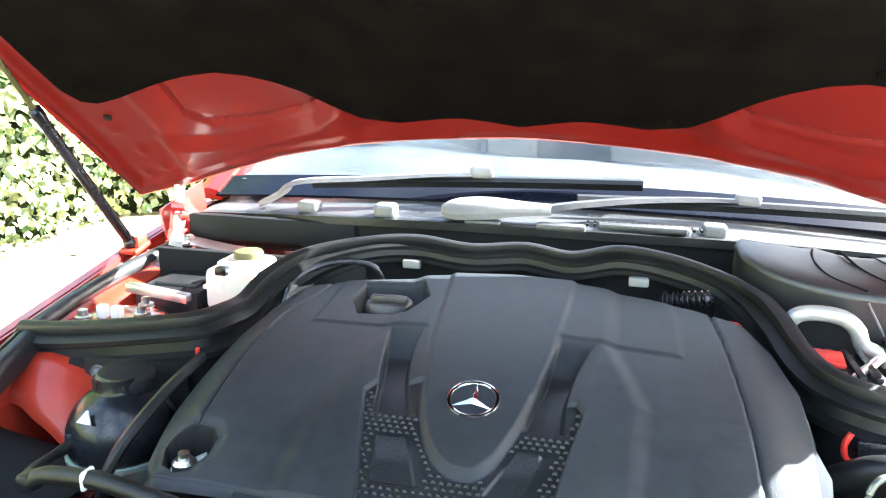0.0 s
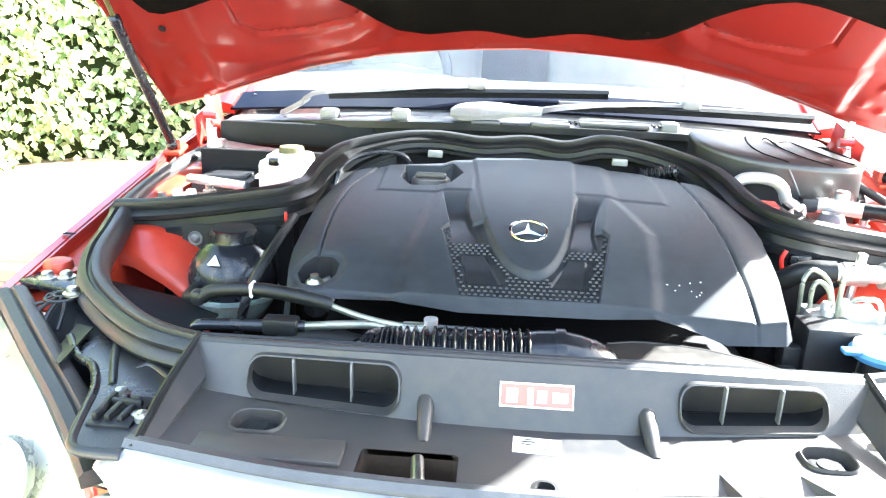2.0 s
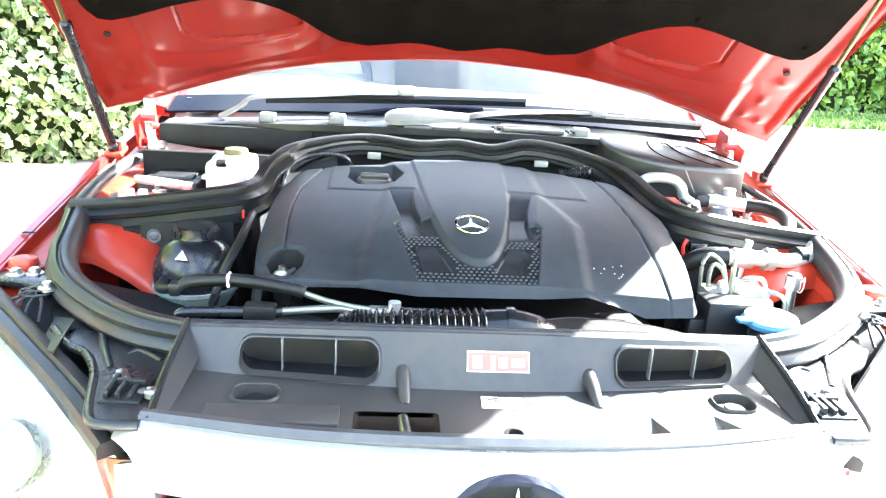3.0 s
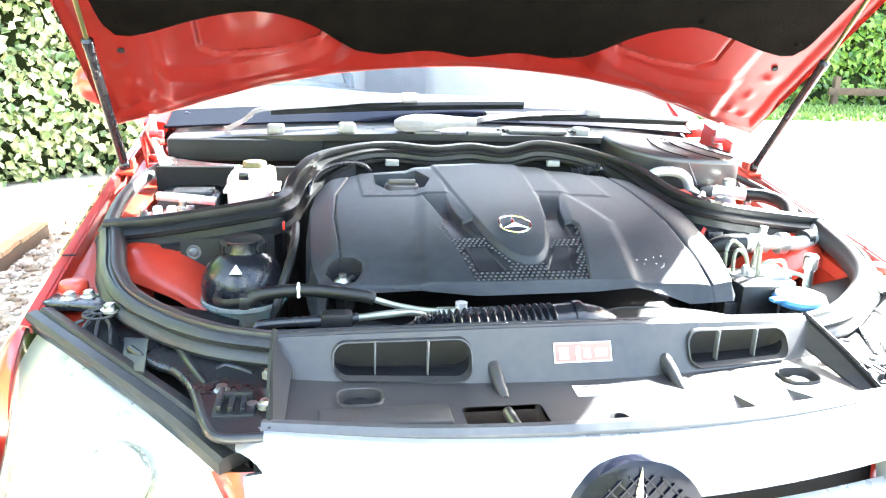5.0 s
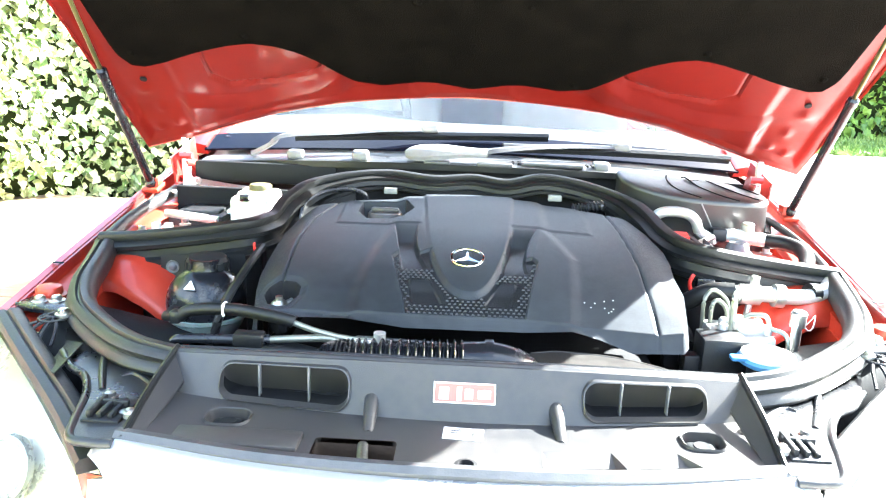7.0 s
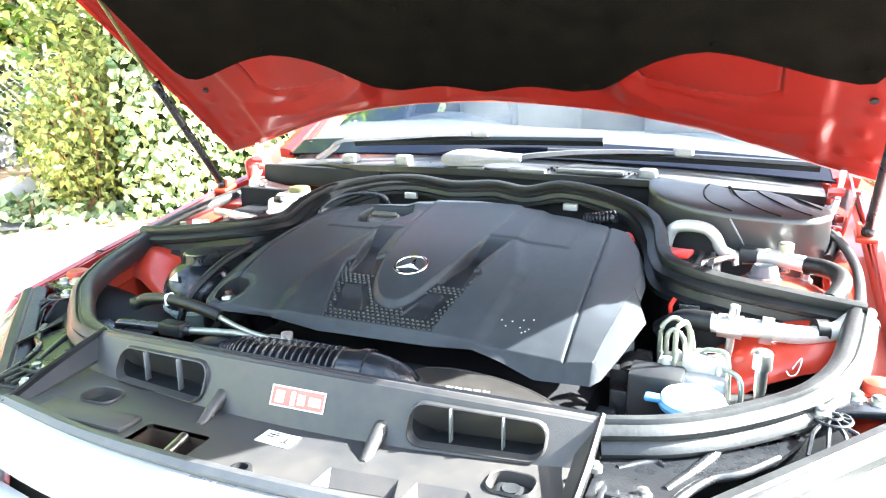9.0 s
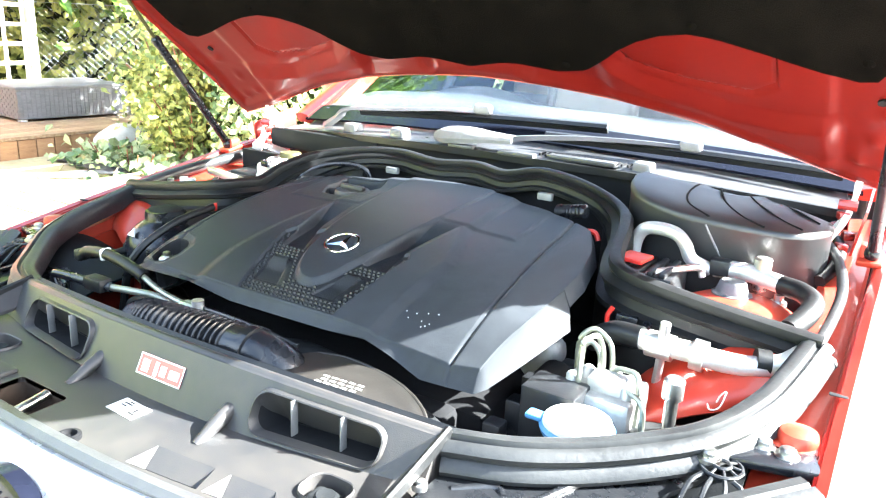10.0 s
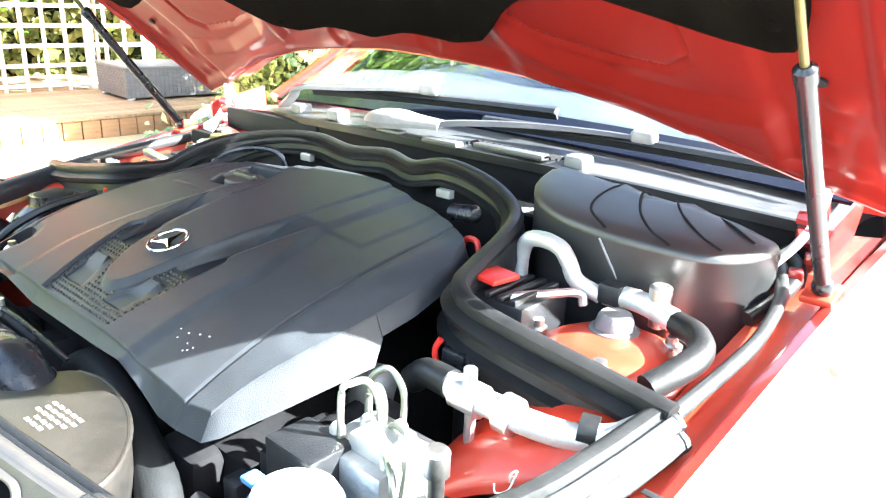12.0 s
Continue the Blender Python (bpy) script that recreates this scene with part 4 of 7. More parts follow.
# ---- coolant tank ----
bm = bmesh.new()
prof = [(0.067 * math.cos(a), 0.063 * math.sin(a)) for a in [radians(k) for k in range(0, 67, 6)]] + [(0.026, 0.062), (0.026, 0.075)]
lathe(bm, [(0.064, -0.026), (0.067, -0.010)] + prof, (-0.436, 0.738, 0.782), 32)
coolant = part("coolant_tank", bm, GLOSSY, car, "round coolant tank with a black top and cloudy base")
bm = bmesh.new()
lathe(bm, [(0.020, -0.075), (0.046, -0.060), (0.060, -0.038), (0.063, -0.028), (0.069, -0.025), (0.069, -0.019), (0.064, -0.018)], (-0.436, 0.738, 0.782), 32)
part("tank_base", bm, TANK, coolant, "cloudy grey-green lower half")
bm = bmesh.new()
lathe(bm, [(0.0, -0.008), (0.034, -0.008), (0.0365, -0.004), (0.0355, 0.012), (0.031, 0.020), (0.020, 0.024), (0.002, 0.025)], (-0.437, 0.752, 0.837), 36)
for k in range(18):
    a = 2 * math.pi * k / 18
    block(bm, -0.003, 0.003, -0.0028, 0.0028, -0.006, 0.013, 0.0, Matrix.Translation((-0.437, 0.752, 0.837)) @ Matrix.Rotation(a, 4, "Z") @ Matrix.Translation((0.035, 0, 0)))
part("screw_cap", bm, MATT, coolant, "ribbed black screw cap")
bm = bmesh.new()
vs = [bm.verts.new(q) for q in ((-0.452, 0.680, 0.818), (-0.432, 0.678, 0.818), (-0.442, 0.688, 0.831))]
f = bm.faces.new(vs)
r = bmesh.ops.extrude_face_region(bm, geom=[f])
bmesh.ops.translate(bm, vec=(0, -0.003, 0.002), verts=[v for v in r["geom"] if isinstance(v, bmesh.types.BMVert)])
part("warning_mark", bm, LABEL, coolant)
for pts, rr in (([(-0.415, 0.565, 0.815), (-0.395, 0.565, 0.826), (-0.330, 0.560, 0.832), (-0.255, 0.553, 0.824), (-0.240, 0.553, 0.819)], 0.0095), ([(-0.465, 0.70, 0.79), (-0.47, 0.66, 0.785), (-0.45, 0.60, 0.80), (-0.415, 0.568, 0.815)], 0.007)):
    bm = bmesh.new()
    tube(bm, pts, rr, 10)
    part("coolant_hose", bm, RUBBER, car, "black rubber coolant hose")
bm = bmesh.new()
tube(bm, [(-0.245, 0.553, 0.820), (-0.20, 0.548, 0.808), (-0.155, 0.548, 0.800), (-0.110, 0.548, 0.800)], 0.0045, 8)
part("thin_pipe", bm, PIPE, car, "thin dull metal pipe")
for x, y, z in ((-0.420, 0.566, 0.815), (-0.466, 0.690, 0.790), (-0.345, 0.561, 0.832)):
    bm = bmesh.new()
    wide = 0.003 if x > -0.36 else 0.008
    block(bm, x - wide, x + wide, y - 0.0101, y + 0.0101, z - 0.0101, z + 0.0101, 0.0040)
    part("hose_clip", bm, LABEL if x > -0.36 else PLASTIC, car)
bm = bmesh.new()
tube(bm, [(-0.390, 0.505, 0.775), (-0.400, 0.505, 0.800), (-0.370, 0.506, 0.805), (-0.29, 0.510, 0.806), (-0.265, 0.514, 0.806)], 0.0075, 10)
part("fuel_pipe", bm, GLOSSY, car, "black pipe bent across the front of the engine")
bm = bmesh.new()
tube(bm, [(-0.270, 0.513, 0.806), (-0.225, 0.522, 0.807), (-0.185, 0.534, 0.804), (-0.160, 0.540, 0.792), (-0.150, 0.545, 0.778)], 0.0055, 10)
part("thin_pipe", bm, PIPE, car, "thin dull metal pipe")
bm = bmesh.new()
tube(bm, [(-0.105, 0.552, 0.800), (-0.05, 0.556, 0.797), (0.02, 0.558, 0.792), (0.07, 0.560, 0.786)], 0.0035, 8)
part("thin_pipe", bm, GLOSSY, car, "thin black pipe under the cover edge")
bm = bmesh.new()
block(bm, -0.315, -0.272, 0.498, 0.522, 0.797, 0.818, 0.004)
part("pipe_bracket", bm, RUBBER, car)
bm = bmesh.new()
block(bm, -0.150, -0.118, 0.540, 0.560, 0.785, 0.803, 0.004)
rod(bm, (-0.113, 0.548, 0.790), (-0.113, 0.548, 0.812), 0.009, 12)
part("pipe_union", bm, METAL, car)
bm = bmesh.new()
tube(bm, [(-0.40, 0.62, 0.70), (-0.375, 0.63, 0.80), (-0.355, 0.70, 0.852), (-0.352, 0.79, 0.868)], 0.007, 8)
part("cable_run", bm, RUBBER, car)
bm = bmesh.new()
for k, (y, z) in enumerate(((0.57, 0.70), (0.59, 0.74), (0.61, 0.68))):
    tube(bm, [(-0.34 + 0.02 * k, y, z), (-0.26, y - 0.01, z + 0.02), (-0.18, y, z), (-0.12, y + 0.01, z - 0.02)], 0.016, 10)
part("lower_hose", bm, RUBBER, car)

# ---- brake fluid tank ----
bm = bmesh.new()
block(bm, -0.490, -0.404, 1.030, 1.118, 0.835, 0.906, 0.012)
block(bm, -0.482, -0.398, 1.052, 1.116, 0.862, 0.914, 0.010)
block(bm, -0.498, -0.488, 1.040, 1.110, 0.868, 0.876, 0.002)
block(bm, -0.40, -0.388, 1.040, 1.110, 0.872, 0.880, 0.002)
fluid = part("brake_fluid_tank", bm, WHITE, car, "milky white brake fluid tank")
bm = bmesh.new()
lathe(bm, [(0.0, 0.0), (0.024, 0.0), (0.024, 0.010), (0.022, 0.014), (0.002, 0.016)], (-0.439, 1.090, 0.911), 26)
part("screw_cap", bm, CAPGOLD, fluid, "dull olive screw cap")
bm = bmesh.new()
block(bm, -0.466, -0.446, 1.024, 1.040, 0.898, 0.912, 0.003)
part("level_sensor", bm, GLOSSY, fluid)
bm = bmesh.new()
sweep(bm, smooth_path([(-0.628, 1.205, 0.903), (-0.600, 1.203, 0.901), (-0.54, 1.195, 0.895), (-0.478, 1.185, 0.892)], 5), [(-0.010, -0.003), (0.010, -0.003), (0.010, 0.002), (0.006, 0.003), (-0.006, 0.003), (-0.010, 0.002)], (0, -0.7, 1), None)
lathe(bm, [(0.014, -0.003), (0.014, 0.003), (0.007, 0.004), (0.006, 0.001), (0.001, 0.001)], (-0.622, 1.203, 0.904), 16, Matrix.Rotation(radians(30), 3, "X"))
part("brace_bar", bm, METAL, car, "grey metal brace under the scuttle")
bm = bmesh.new()
block(bm, -0.622, -0.506, 1.035, 1.170, 0.78, 0.862, 0.006)
block(bm, -0.600, -0.520, 1.060, 1.140, 0.858, 0.868, 0.003)
part("fuse_box", bm, PLASTIC, car, "black fuse box")
bm = bmesh.new()
block(bm, -0.055, 0.055, -0.004, 0.012, -0.009, 0.006, 0.002, Matrix.Translation((-0.563, 1.012, 0.866)) @ Matrix.Rotation(radians(6), 4, "Y"))
part("metal_strip", bm, METAL, car)
for x, y, r in ((-0.580, 0.93, 0.075),):
    bm = bmesh.new()
    lathe(bm, [(r + 0.02, -0.06), (r + 0.014, -0.01), (r, 0.006), (r * 0.6, 0.016), (r * 0.3, 0.012), (0.002, 0.012)], (x, y, 0.838), 30)
    part("strut_tower", bm, RED, car, "red domed suspension tower")
for x in (-0.600, -0.576):
    bm = bmesh.new()
    block(bm, x - 0.008, x + 0.008, 0.922, 0.936, 0.846, 0.870, 0.003)
    part("white_clip", bm, LABEL, car)
for x, y in ((-0.62, 0.91), (-0.545, 0.945), (-0.565, 0.985)):
    bm = bmesh.new()
    lathe(bm, [(0.012, 0.0), (0.012, 0.006), (0.007, 0.007), (0.007, 0.016), (0.001, 0.017)], (x, y, 0.850), 12)
    part("tower_nut", bm, STEEL, car)

# ---- strut tower, reservoir side ----
bm = bmesh.new()
lathe(bm, [(0.088, -0.08), (0.086, -0.012), (0.078, 0.002), (0.058, 0.012), (0.030, 0.014), (0.002, 0.014)], (0.553, 0.948, 0.838), 36)
tower = part("strut_tower", bm, RED_SUNLIT, car, "red domed suspension tower in the sun")
bm = bmesh.new()
lathe(bm, [(0.030, 0.0), (0.029, 0.005), (0.024, 0.007), (0.019, 0.022), (0.017, 0.024), (0.002, 0.024)], (0.538, 0.978, 0.848), 14)
part("tower_cap", bm, GREYCAP, tower, "grey tower cap")
for x, y in ((0.470, 0.925), (0.60, 0.995), (0.575, 0.885)):
    bm = bmesh.new()
    lathe(bm, [(0.012, 0.0), (0.012, 0.006), (0.007, 0.007), (0.007, 0.016), (0.001, 0.017)], (x, y, 0.843), 12)
    part("tower_nut", bm, STEEL, tower)
bm = bmesh.new()
tube(bm, [(0.374, 1.018, 0.850), (0.375, 1.018, 0.890), (0.386, 1.015, 0.914), (0.410, 1.012, 0.921), (0.440, 1.005, 0.919), (0.457, 1.000, 0.906), (0.468, 1.004, 0.884), (0.495, 1.018, 0.869)], 0.0105, 12)
part("coolant_pipe", bm, ALLOY_HOSE, car, "bent silver-grey metal coolant pipe")
bm = bmesh.new()
tube(bm, [(0.500, 1.020, 0.872), (0.535, 1.020, 0.876), (0.570, 1.015, 0.874), (0.605, 1.000, 0.872)], 0.0135, 12)
part("pipe_joint", bm, ALLOY_HOSE, car)
bm = bmesh.new()
tube(bm, [(0.600, 1.002, 0.872), (0.630, 0.985, 0.872), (0.648, 0.955, 0.868), (0.645, 0.915, 0.862), (0.630, 0.880, 0.850)], 0.0145, 12)
part("heater_hose", bm, RUBBER, car, "black rubber heater hose")
bm = bmesh.new()
lathe(bm, [(0.010, -0.02), (0.010, 0.004), (0.013, 0.005), (0.013, 0.028), (0.010, 0.031), (0.001, 0.031)], (0.568, 1.021, 0.872), 14)
part("service_valve", bm, STEEL, car, "capped service valve")
bm = bmesh.new()
block(bm, 0.495, 0.525, 1.005, 1.030, 0.864, 0.890, 0.005)
part("hose_clamp", bm, PLASTIC, car)
# battery terminal box
bm = bmesh.new()
block(bm, 0.392, 0.470, 0.892, 0.985, 0.800, 0.879, 0.005)
for k in range(3):
    block(bm, 0.415 + 0.018 * k, 0.424 + 0.018 * k, 0.892, 0.980, 0.878, 0.886, 0.002)
terminal = part("terminal_box", bm, PLASTIC, car, "black terminal box with a red flap")
bm = bmesh.new()
block(bm, -0.020, 0.020, -0.022, 0.022, -0.003, 0.004, 0.002, Matrix.Translation((0.404, 0.926, 0.892)) @ Matrix.Rotation(radians(-8), 4, "Z"))
part("terminal_flap", bm, REDCLIP, terminal, "orange-red terminal flap")
bm = bmesh.new()
tube(bm, [(0.428, 0.900, 0.868), (0.436, 0.908, 0.879), (0.462, 0.945, 0.881), (0.486, 0.980, 0.880), (0.492, 0.984, 0.866)], 0.0058, 8)
part("earth_strap", bm, METAL, car)
# air filter housing: a tall drum with a ribbed sloping lid
DRUM = [(0.322, 1.150), (0.330, 1.105), (0.360, 1.066), (0.410, 1.042), (0.470, 1.036), (0.535, 1.042), (0.598, 1.060), (0.634, 1.104), (0.643, 1.155), (0.634, 1.200), (0.600, 1.235), (0.520, 1.250), (0.420, 1.245), (0.350, 1.215)]
drum_path = smooth_path([(x, y, 0) for x, y in DRUM + DRUM[:1]], 4)[:-1]


def lid_z(x, y):
    return 0.941 - 0.08 * (x - 0.475) + 0.20 * (y - 1.044) - 1.5 * max(0, x - 0.55) * max(0, y - 1.04) - 0.9 * max(0, y - 1.165)


bm = bmesh.new()
c = Vector((0.48, 1.14, 0))
rings = []
for inset, off in ((1.0, -0.14), (1.0, -0.008), (1.008, -0.006), (1.008, -0.002), (0.99, 0.002), (0.96, 0.004), (0.70, 0.005), (0.35, 0.005), (0.02, 0.005)):
    ring = []
    for q in drum_path:
        x, y = c.x + (q.x - c.x) * inset, c.y + (q.y - c.y) * inset
        ring.append(Vector((x, y, 0.80 if off < -0.1 else lid_z(x, y) + off)))
    rings.append(ring)
skin(bm, rings)
airbox = part("air_filter_housing", bm, SATIN, car, "black drum-shaped air filter housing with a ribbed lid")
# near-black lines stand in for the shadows along the lid's steps
for pts in ([(0.470, 1.220), (0.435, 1.170), (0.424, 1.120), (0.436, 1.075), (0.476, 1.044)], [(0.474, 1.222), (0.466, 1.160), (0.486, 1.110), (0.520, 1.072), (0.556, 1.052)],
            [(0.490, 1.224), (0.505, 1.172), (0.535, 1.128), (0.575, 1.096), (0.606, 1.082)], [(0.510, 1.226), (0.540, 1.186), (0.580, 1.154), (0.624, 1.134)]):
    bm = bmesh.new()
    tube(bm, [(a, b, lid_z(a, b) + 0.0046) for a, b in pts], 0.0019, 6, 6)
    part("lid_shadow", bm, DARK, airbox)
bm = bmesh.new()
tube(bm, [(0.475, 1.034, 0.934), (0.495, 1.037, 0.900), (0.515, 1.043, 0.866)], 0.0017, 6, 3)
part("housing_seam", bm, COWL, airbox)
bm = bmesh.new()
tube(bm, [(0.640, 1.10, 0.86), (0.655, 1.16, 0.875), (0.652, 1.23, 0.890), (0.620, 1.27, 0.90)], 0.010, 10)
part("drain_tube", bm, RUBBER, car)

# ---- brake block and refrigerant pipes ----
bm = bmesh.new()
block(bm, 0.376, 0.446, 0.616, 0.670, 0.670, 0.801, 0.004)
unit = part("brake_control_unit", bm, PLASTIC, car, "black brake control box under bent steel pipes")
bm = bmesh.new()
block(bm, 0.405, 0.500, 0.650, 0.735, 0.720, 0.795, 0.006)
block(bm, 0.440, 0.485, 0.665, 0.700, 0.790, 0.812, 0.004)
for x, y in ((0.42, 0.67), (0.43, 0.70), (0.46, 0.715), (0.485, 0.70), (0.49, 0.67)):
    lathe(bm, [(0.008, 0.0), (0.008, 0.012), (0.005, 0.016), (0.001, 0.016)], (x, y, 0.794), 10)
part("valve_block", bm, CAST, unit, "dull aluminium valve block")
PIPES = ([(0.405, 0.725, 0.780), (0.404, 0.727, 0.825), (0.412, 0.733, 0.841), (0.425, 0.738, 0.843), (0.445, 0.735, 0.825), (0.452, 0.725, 0.785)],
         [(0.415, 0.715, 0.780), (0.414, 0.716, 0.822), (0.424, 0.720, 0.832), (0.438, 0.715, 0.818), (0.440, 0.710, 0.785)],
         [(0.430, 0.665, 0.790), (0.430, 0.667, 0.848), (0.434, 0.676, 0.856), (0.441, 0.690, 0.855), (0.446, 0.700, 0.830), (0.446, 0.703, 0.790)],
         [(0.462, 0.700, 0.790), (0.463, 0.700, 0.812), (0.480, 0.697, 0.818), (0.497, 0.688, 0.812), (0.502, 0.675, 0.750)],
         [(0.475, 0.675, 0.790), (0.477, 0.675, 0.803), (0.495, 0.664, 0.806), (0.515, 0.652, 0.797), (0.518, 0.645, 0.750)])
for p in PIPES:
    bm = bmesh.new()
    tube(bm, p, 0.0036, 8)
    part("brake_pipe", bm, PIPE, unit, "bent greenish steel brake pipe")
bm = bmesh.new()
lathe(bm, [(0.033, -0.010), (0.041, -0.006), (0.043, 0.000), (0.040, 0.004), (0.024, 0.005), (0.002, 0.005)], (0.462, 0.588, 0.786), 30)
washer = part("washer_filler", bm, BLUE, car, "pale blue washer filler cap")
bm = bmesh.new()
lathe(bm, [(0.027, -0.10), (0.027, -0.006)], (0.462, 0.588, 0.786), 20)
part("filler_neck", bm, PLASTIC, washer, "black filler neck")
bm = bmesh.new()
block(bm, 0.404, 0.426, 0.570, 0.588, 0.786, 0.793, 0.003)
part("cap_tab", bm, BLUE, washer)
# white disc over the blue cap stands for sunlight on its top
bm = bmesh.new()
lathe(bm, [(0.038, -0.004), (0.0395, 0.001), (0.038, 0.005), (0.030, 0.008), (0.002, 0.010)], (0.462, 0.588, 0.790), 30)
part("cap_top", bm, LABEL, washer, "cap top coloured white for sunlight")
bm = bmesh.new()
lathe(bm, [(0.008, -0.03), (0.008, 0.0), (0.0125, 0.002), (0.0125, 0.024), (0.009, 0.028), (0.001, 0.028)], (0.540, 0.680, 0.806), 14)
rod(bm, (0.540, 0.680, 0.74), (0.540, 0.680, 0.79), 0.007, 10)
part("service_valve", bm, STEEL, car, "capped service valve")
bm = bmesh.new()
tube(bm, [(0.395, 0.800, 0.80), (0.430, 0.785, 0.826), (0.470, 0.779, 0.830)], 0.016, 12)
part("rubber_hose", bm, RUBBER, car)
bm = bmesh.new()
tube(bm, [(0.465, 0.779, 0.829), (0.505, 0.776, 0.829), (0.535, 0.777, 0.829), (0.560, 0.780, 0.826), (0.600, 0.795, 0.822), (0.635, 0.812, 0.828), (0.655, 0.830, 0.840)], 0.0135, 14)
hose = part("refrigerant_pipe", bm, ALLOY_HOSE, car, "silver refrigerant pipe with crimped joints")
for x0, x1, r in ((0.478, 0.512, 0.0175), (0.536, 0.552, 0.020), (0.606, 0.622, 0.017)):
    bm = bmesh.new()
    y = 0.777 if x1 < 0.6 else 0.802
    rod(bm, (x0, y, 0.828), (x1, y + (0.006 if x0 > 0.6 else 0.0), 0.827), r, 18)
    part("crimp", bm, METAL if x0 < 0.6 else RUBBER, hose)
bm = bmesh.new()
rod(bm, (0.492, 0.782, 0.740), (0.498, 0.776, 0.82), 0.006, 8)
rod(bm, (0.498, 0.772, 0.84), (0.500, 0.770, 0.862), 0.007, 10)
part("sensor_stem", bm, METAL, car)
bm = bmesh.new()
tube(bm, [(0.412, 0.824, 0.846), (0.406, 0.822, 0.832), (0.410, 0.822, 0.816), (0.426, 0.822, 0.806)], 0.0036, 8)
part("red_lever", bm, REDCLIP, car)
bm = bmesh.new()
block(bm, 0.418, 0.450, 0.818, 0.832, 0.814, 0.840, 0.003)
rod(bm, (0.462, 0.818, 0.815), (0.465, 0.815, 0.838), 0.006, 10)
part("connector", bm, GLOSSY, car)
bm = bmesh.new()
tube(bm, [(0.58, 0.735, 0.792), (0.585, 0.728, 0.806), (0.590, 0.730, 0.810), (0.586, 0.724, 0.792), (0.577, 0.718, 0.788), (0.572, 0.722, 0.793)], 0.0010, 6, 4)
part("white_wire_clip", bm, LABEL, car)
bm = bmesh.new()
rod(bm, (0.375, 0.66, 0.70), (0.392, 0.72, 0.74), 0.022, 14)
rod(bm, (0.366, 0.70, 0.745), (0.372, 0.75, 0.755), 0.028, 18)
rod(bm, (0.335, 0.60, 0.70), (0.400, 0.68, 0.74), 0.018, 12)
part("vacuum_pump", bm, DARK, car)
bm = bmesh.new()
lathe(bm, [(0.026, -0.05), (0.027, -0.012), (0.025, 0.004), (0.019, 0.015), (0.010, 0.021), (0.002, 0.022)], (0.334, 0.800, 0.770), 24, Matrix.Rotation(radians(24), 3, "Y"))
part("pump_dome", bm, CAST, car, "dull metal pump dome beside the engine")
for k in range(6):
    bm = bmesh.new()
    block(bm, 0.34 + 0.012 * (k % 3), 0.365 + 0.012 * (k % 3), 0.59 + 0.035 * k, 0.615 + 0.035 * k, 0.70 + 0.02 * (k % 2), 0.75 + 0.02 * (k % 2), 0.004)
    part("wiring_plug", bm, PLASTIC, car)
bm = bmesh.new()
tube(bm, [(0.33, 0.565, 0.73), (0.37, 0.58, 0.72), (0.38, 0.63, 0.70), (0.37, 0.70, 0.70)], 0.010, 8)
part("wiring_loom", bm, PLASTIC, car)

# ---- air intake along the front of the engine ----
bm = bmesh.new()
pts = smooth_path([(-0.205, 0.512, 0.752), (-0.170, 0.499, 0.776), (-0.14, 0.496, 0.783), (-0.06, 0.498, 0.786), (0.015, 0.502, 0.787)], 64)
sweep(bm, pts, circle(0.033, 24), (0.1, 0.2, 1), [1.0 + (0.12 * math.cos(2 * math.pi * (i - 70) / 9.0) if 60 < i < 252 else 0) for i in range(len(pts))])
duct = part("ribbed_intake_hose", bm, GLOSSY, car, "black concertina air intake hose", 25)
bm = bmesh.new()
tube(bm, [(0.010, 0.502, 0.787), (0.05, 0.503, 0.788), (0.085, 0.508, 0.776), (0.105, 0.516, 0.750), (0.110, 0.522, 0.735)], 0.034, 24, 6)
part("smooth_duct", bm, GLOSSY, duct, "smooth glossy duct bent downwards")
bm = bmesh.new()
lathe(bm, [(0.0375, -0.006), (0.0375, 0.006)], (0.045, 0.503, 0.788), 24, Matrix.Rotation(radians(90), 3, "Y"))
part("hose_band", bm, GLOSSY, duct)
bm = bmesh.new()
DISC_OUT = [(0.088, 0.462), (0.20, 0.450), (0.285, 0.450), (0.320, 0.458), (0.329, 0.475), (0.322, 0.492), (0.304, 0.512), (0.272, 0.535), (0.232, 0.553), (0.190, 0.563), (0.145, 0.566), (0.110, 0.556), (0.092, 0.530), (0.086, 0.500)]
dp = [(q.x, q.y) for q in smooth_path([(a, b, 0) for a, b in DISC_OUT + DISC_OUT[:1]], 3)[:-1]]
slab(bm, dp, 0.735, 0.790)
bmesh.ops.bevel(bm, geom=[e for e in bm.edges if e.calc_length() > 0 and all(abs(v.co.z - 0.790) < 1e-5 for v in e.verts) and len({f.normal.z > 0.5 for f in e.link_faces}) > 1], offset=0.004, segments=2, affect="EDGES")
resonator = part("intake_resonator", bm, DISC, car, "dusty brown-black intake chamber with pale print")
bm = bmesh.new()
tube(bm, [(a, b, 0.788) for a, b in DISC_OUT[2:12]], 0.0030, 8, 4)
part("rim", bm, DISC, resonator)
for row, (first, count) in enumerate(((0, 5), (0, 5), (0, 5), (1, 3), (1, 3))):
    for k in range(first, first + count):
        bm = bmesh.new()
        x, y = 0.160 + 0.0125 * k + 0.003 * (row % 2), 0.507 - 0.0082 * row + 0.001 * k
        block(bm, x, x + 0.0085, y, y + 0.0040, 0.7898, 0.7904, 0.0)
        part("print_bar", bm, STENCIL, resonator)
bm = bmesh.new()
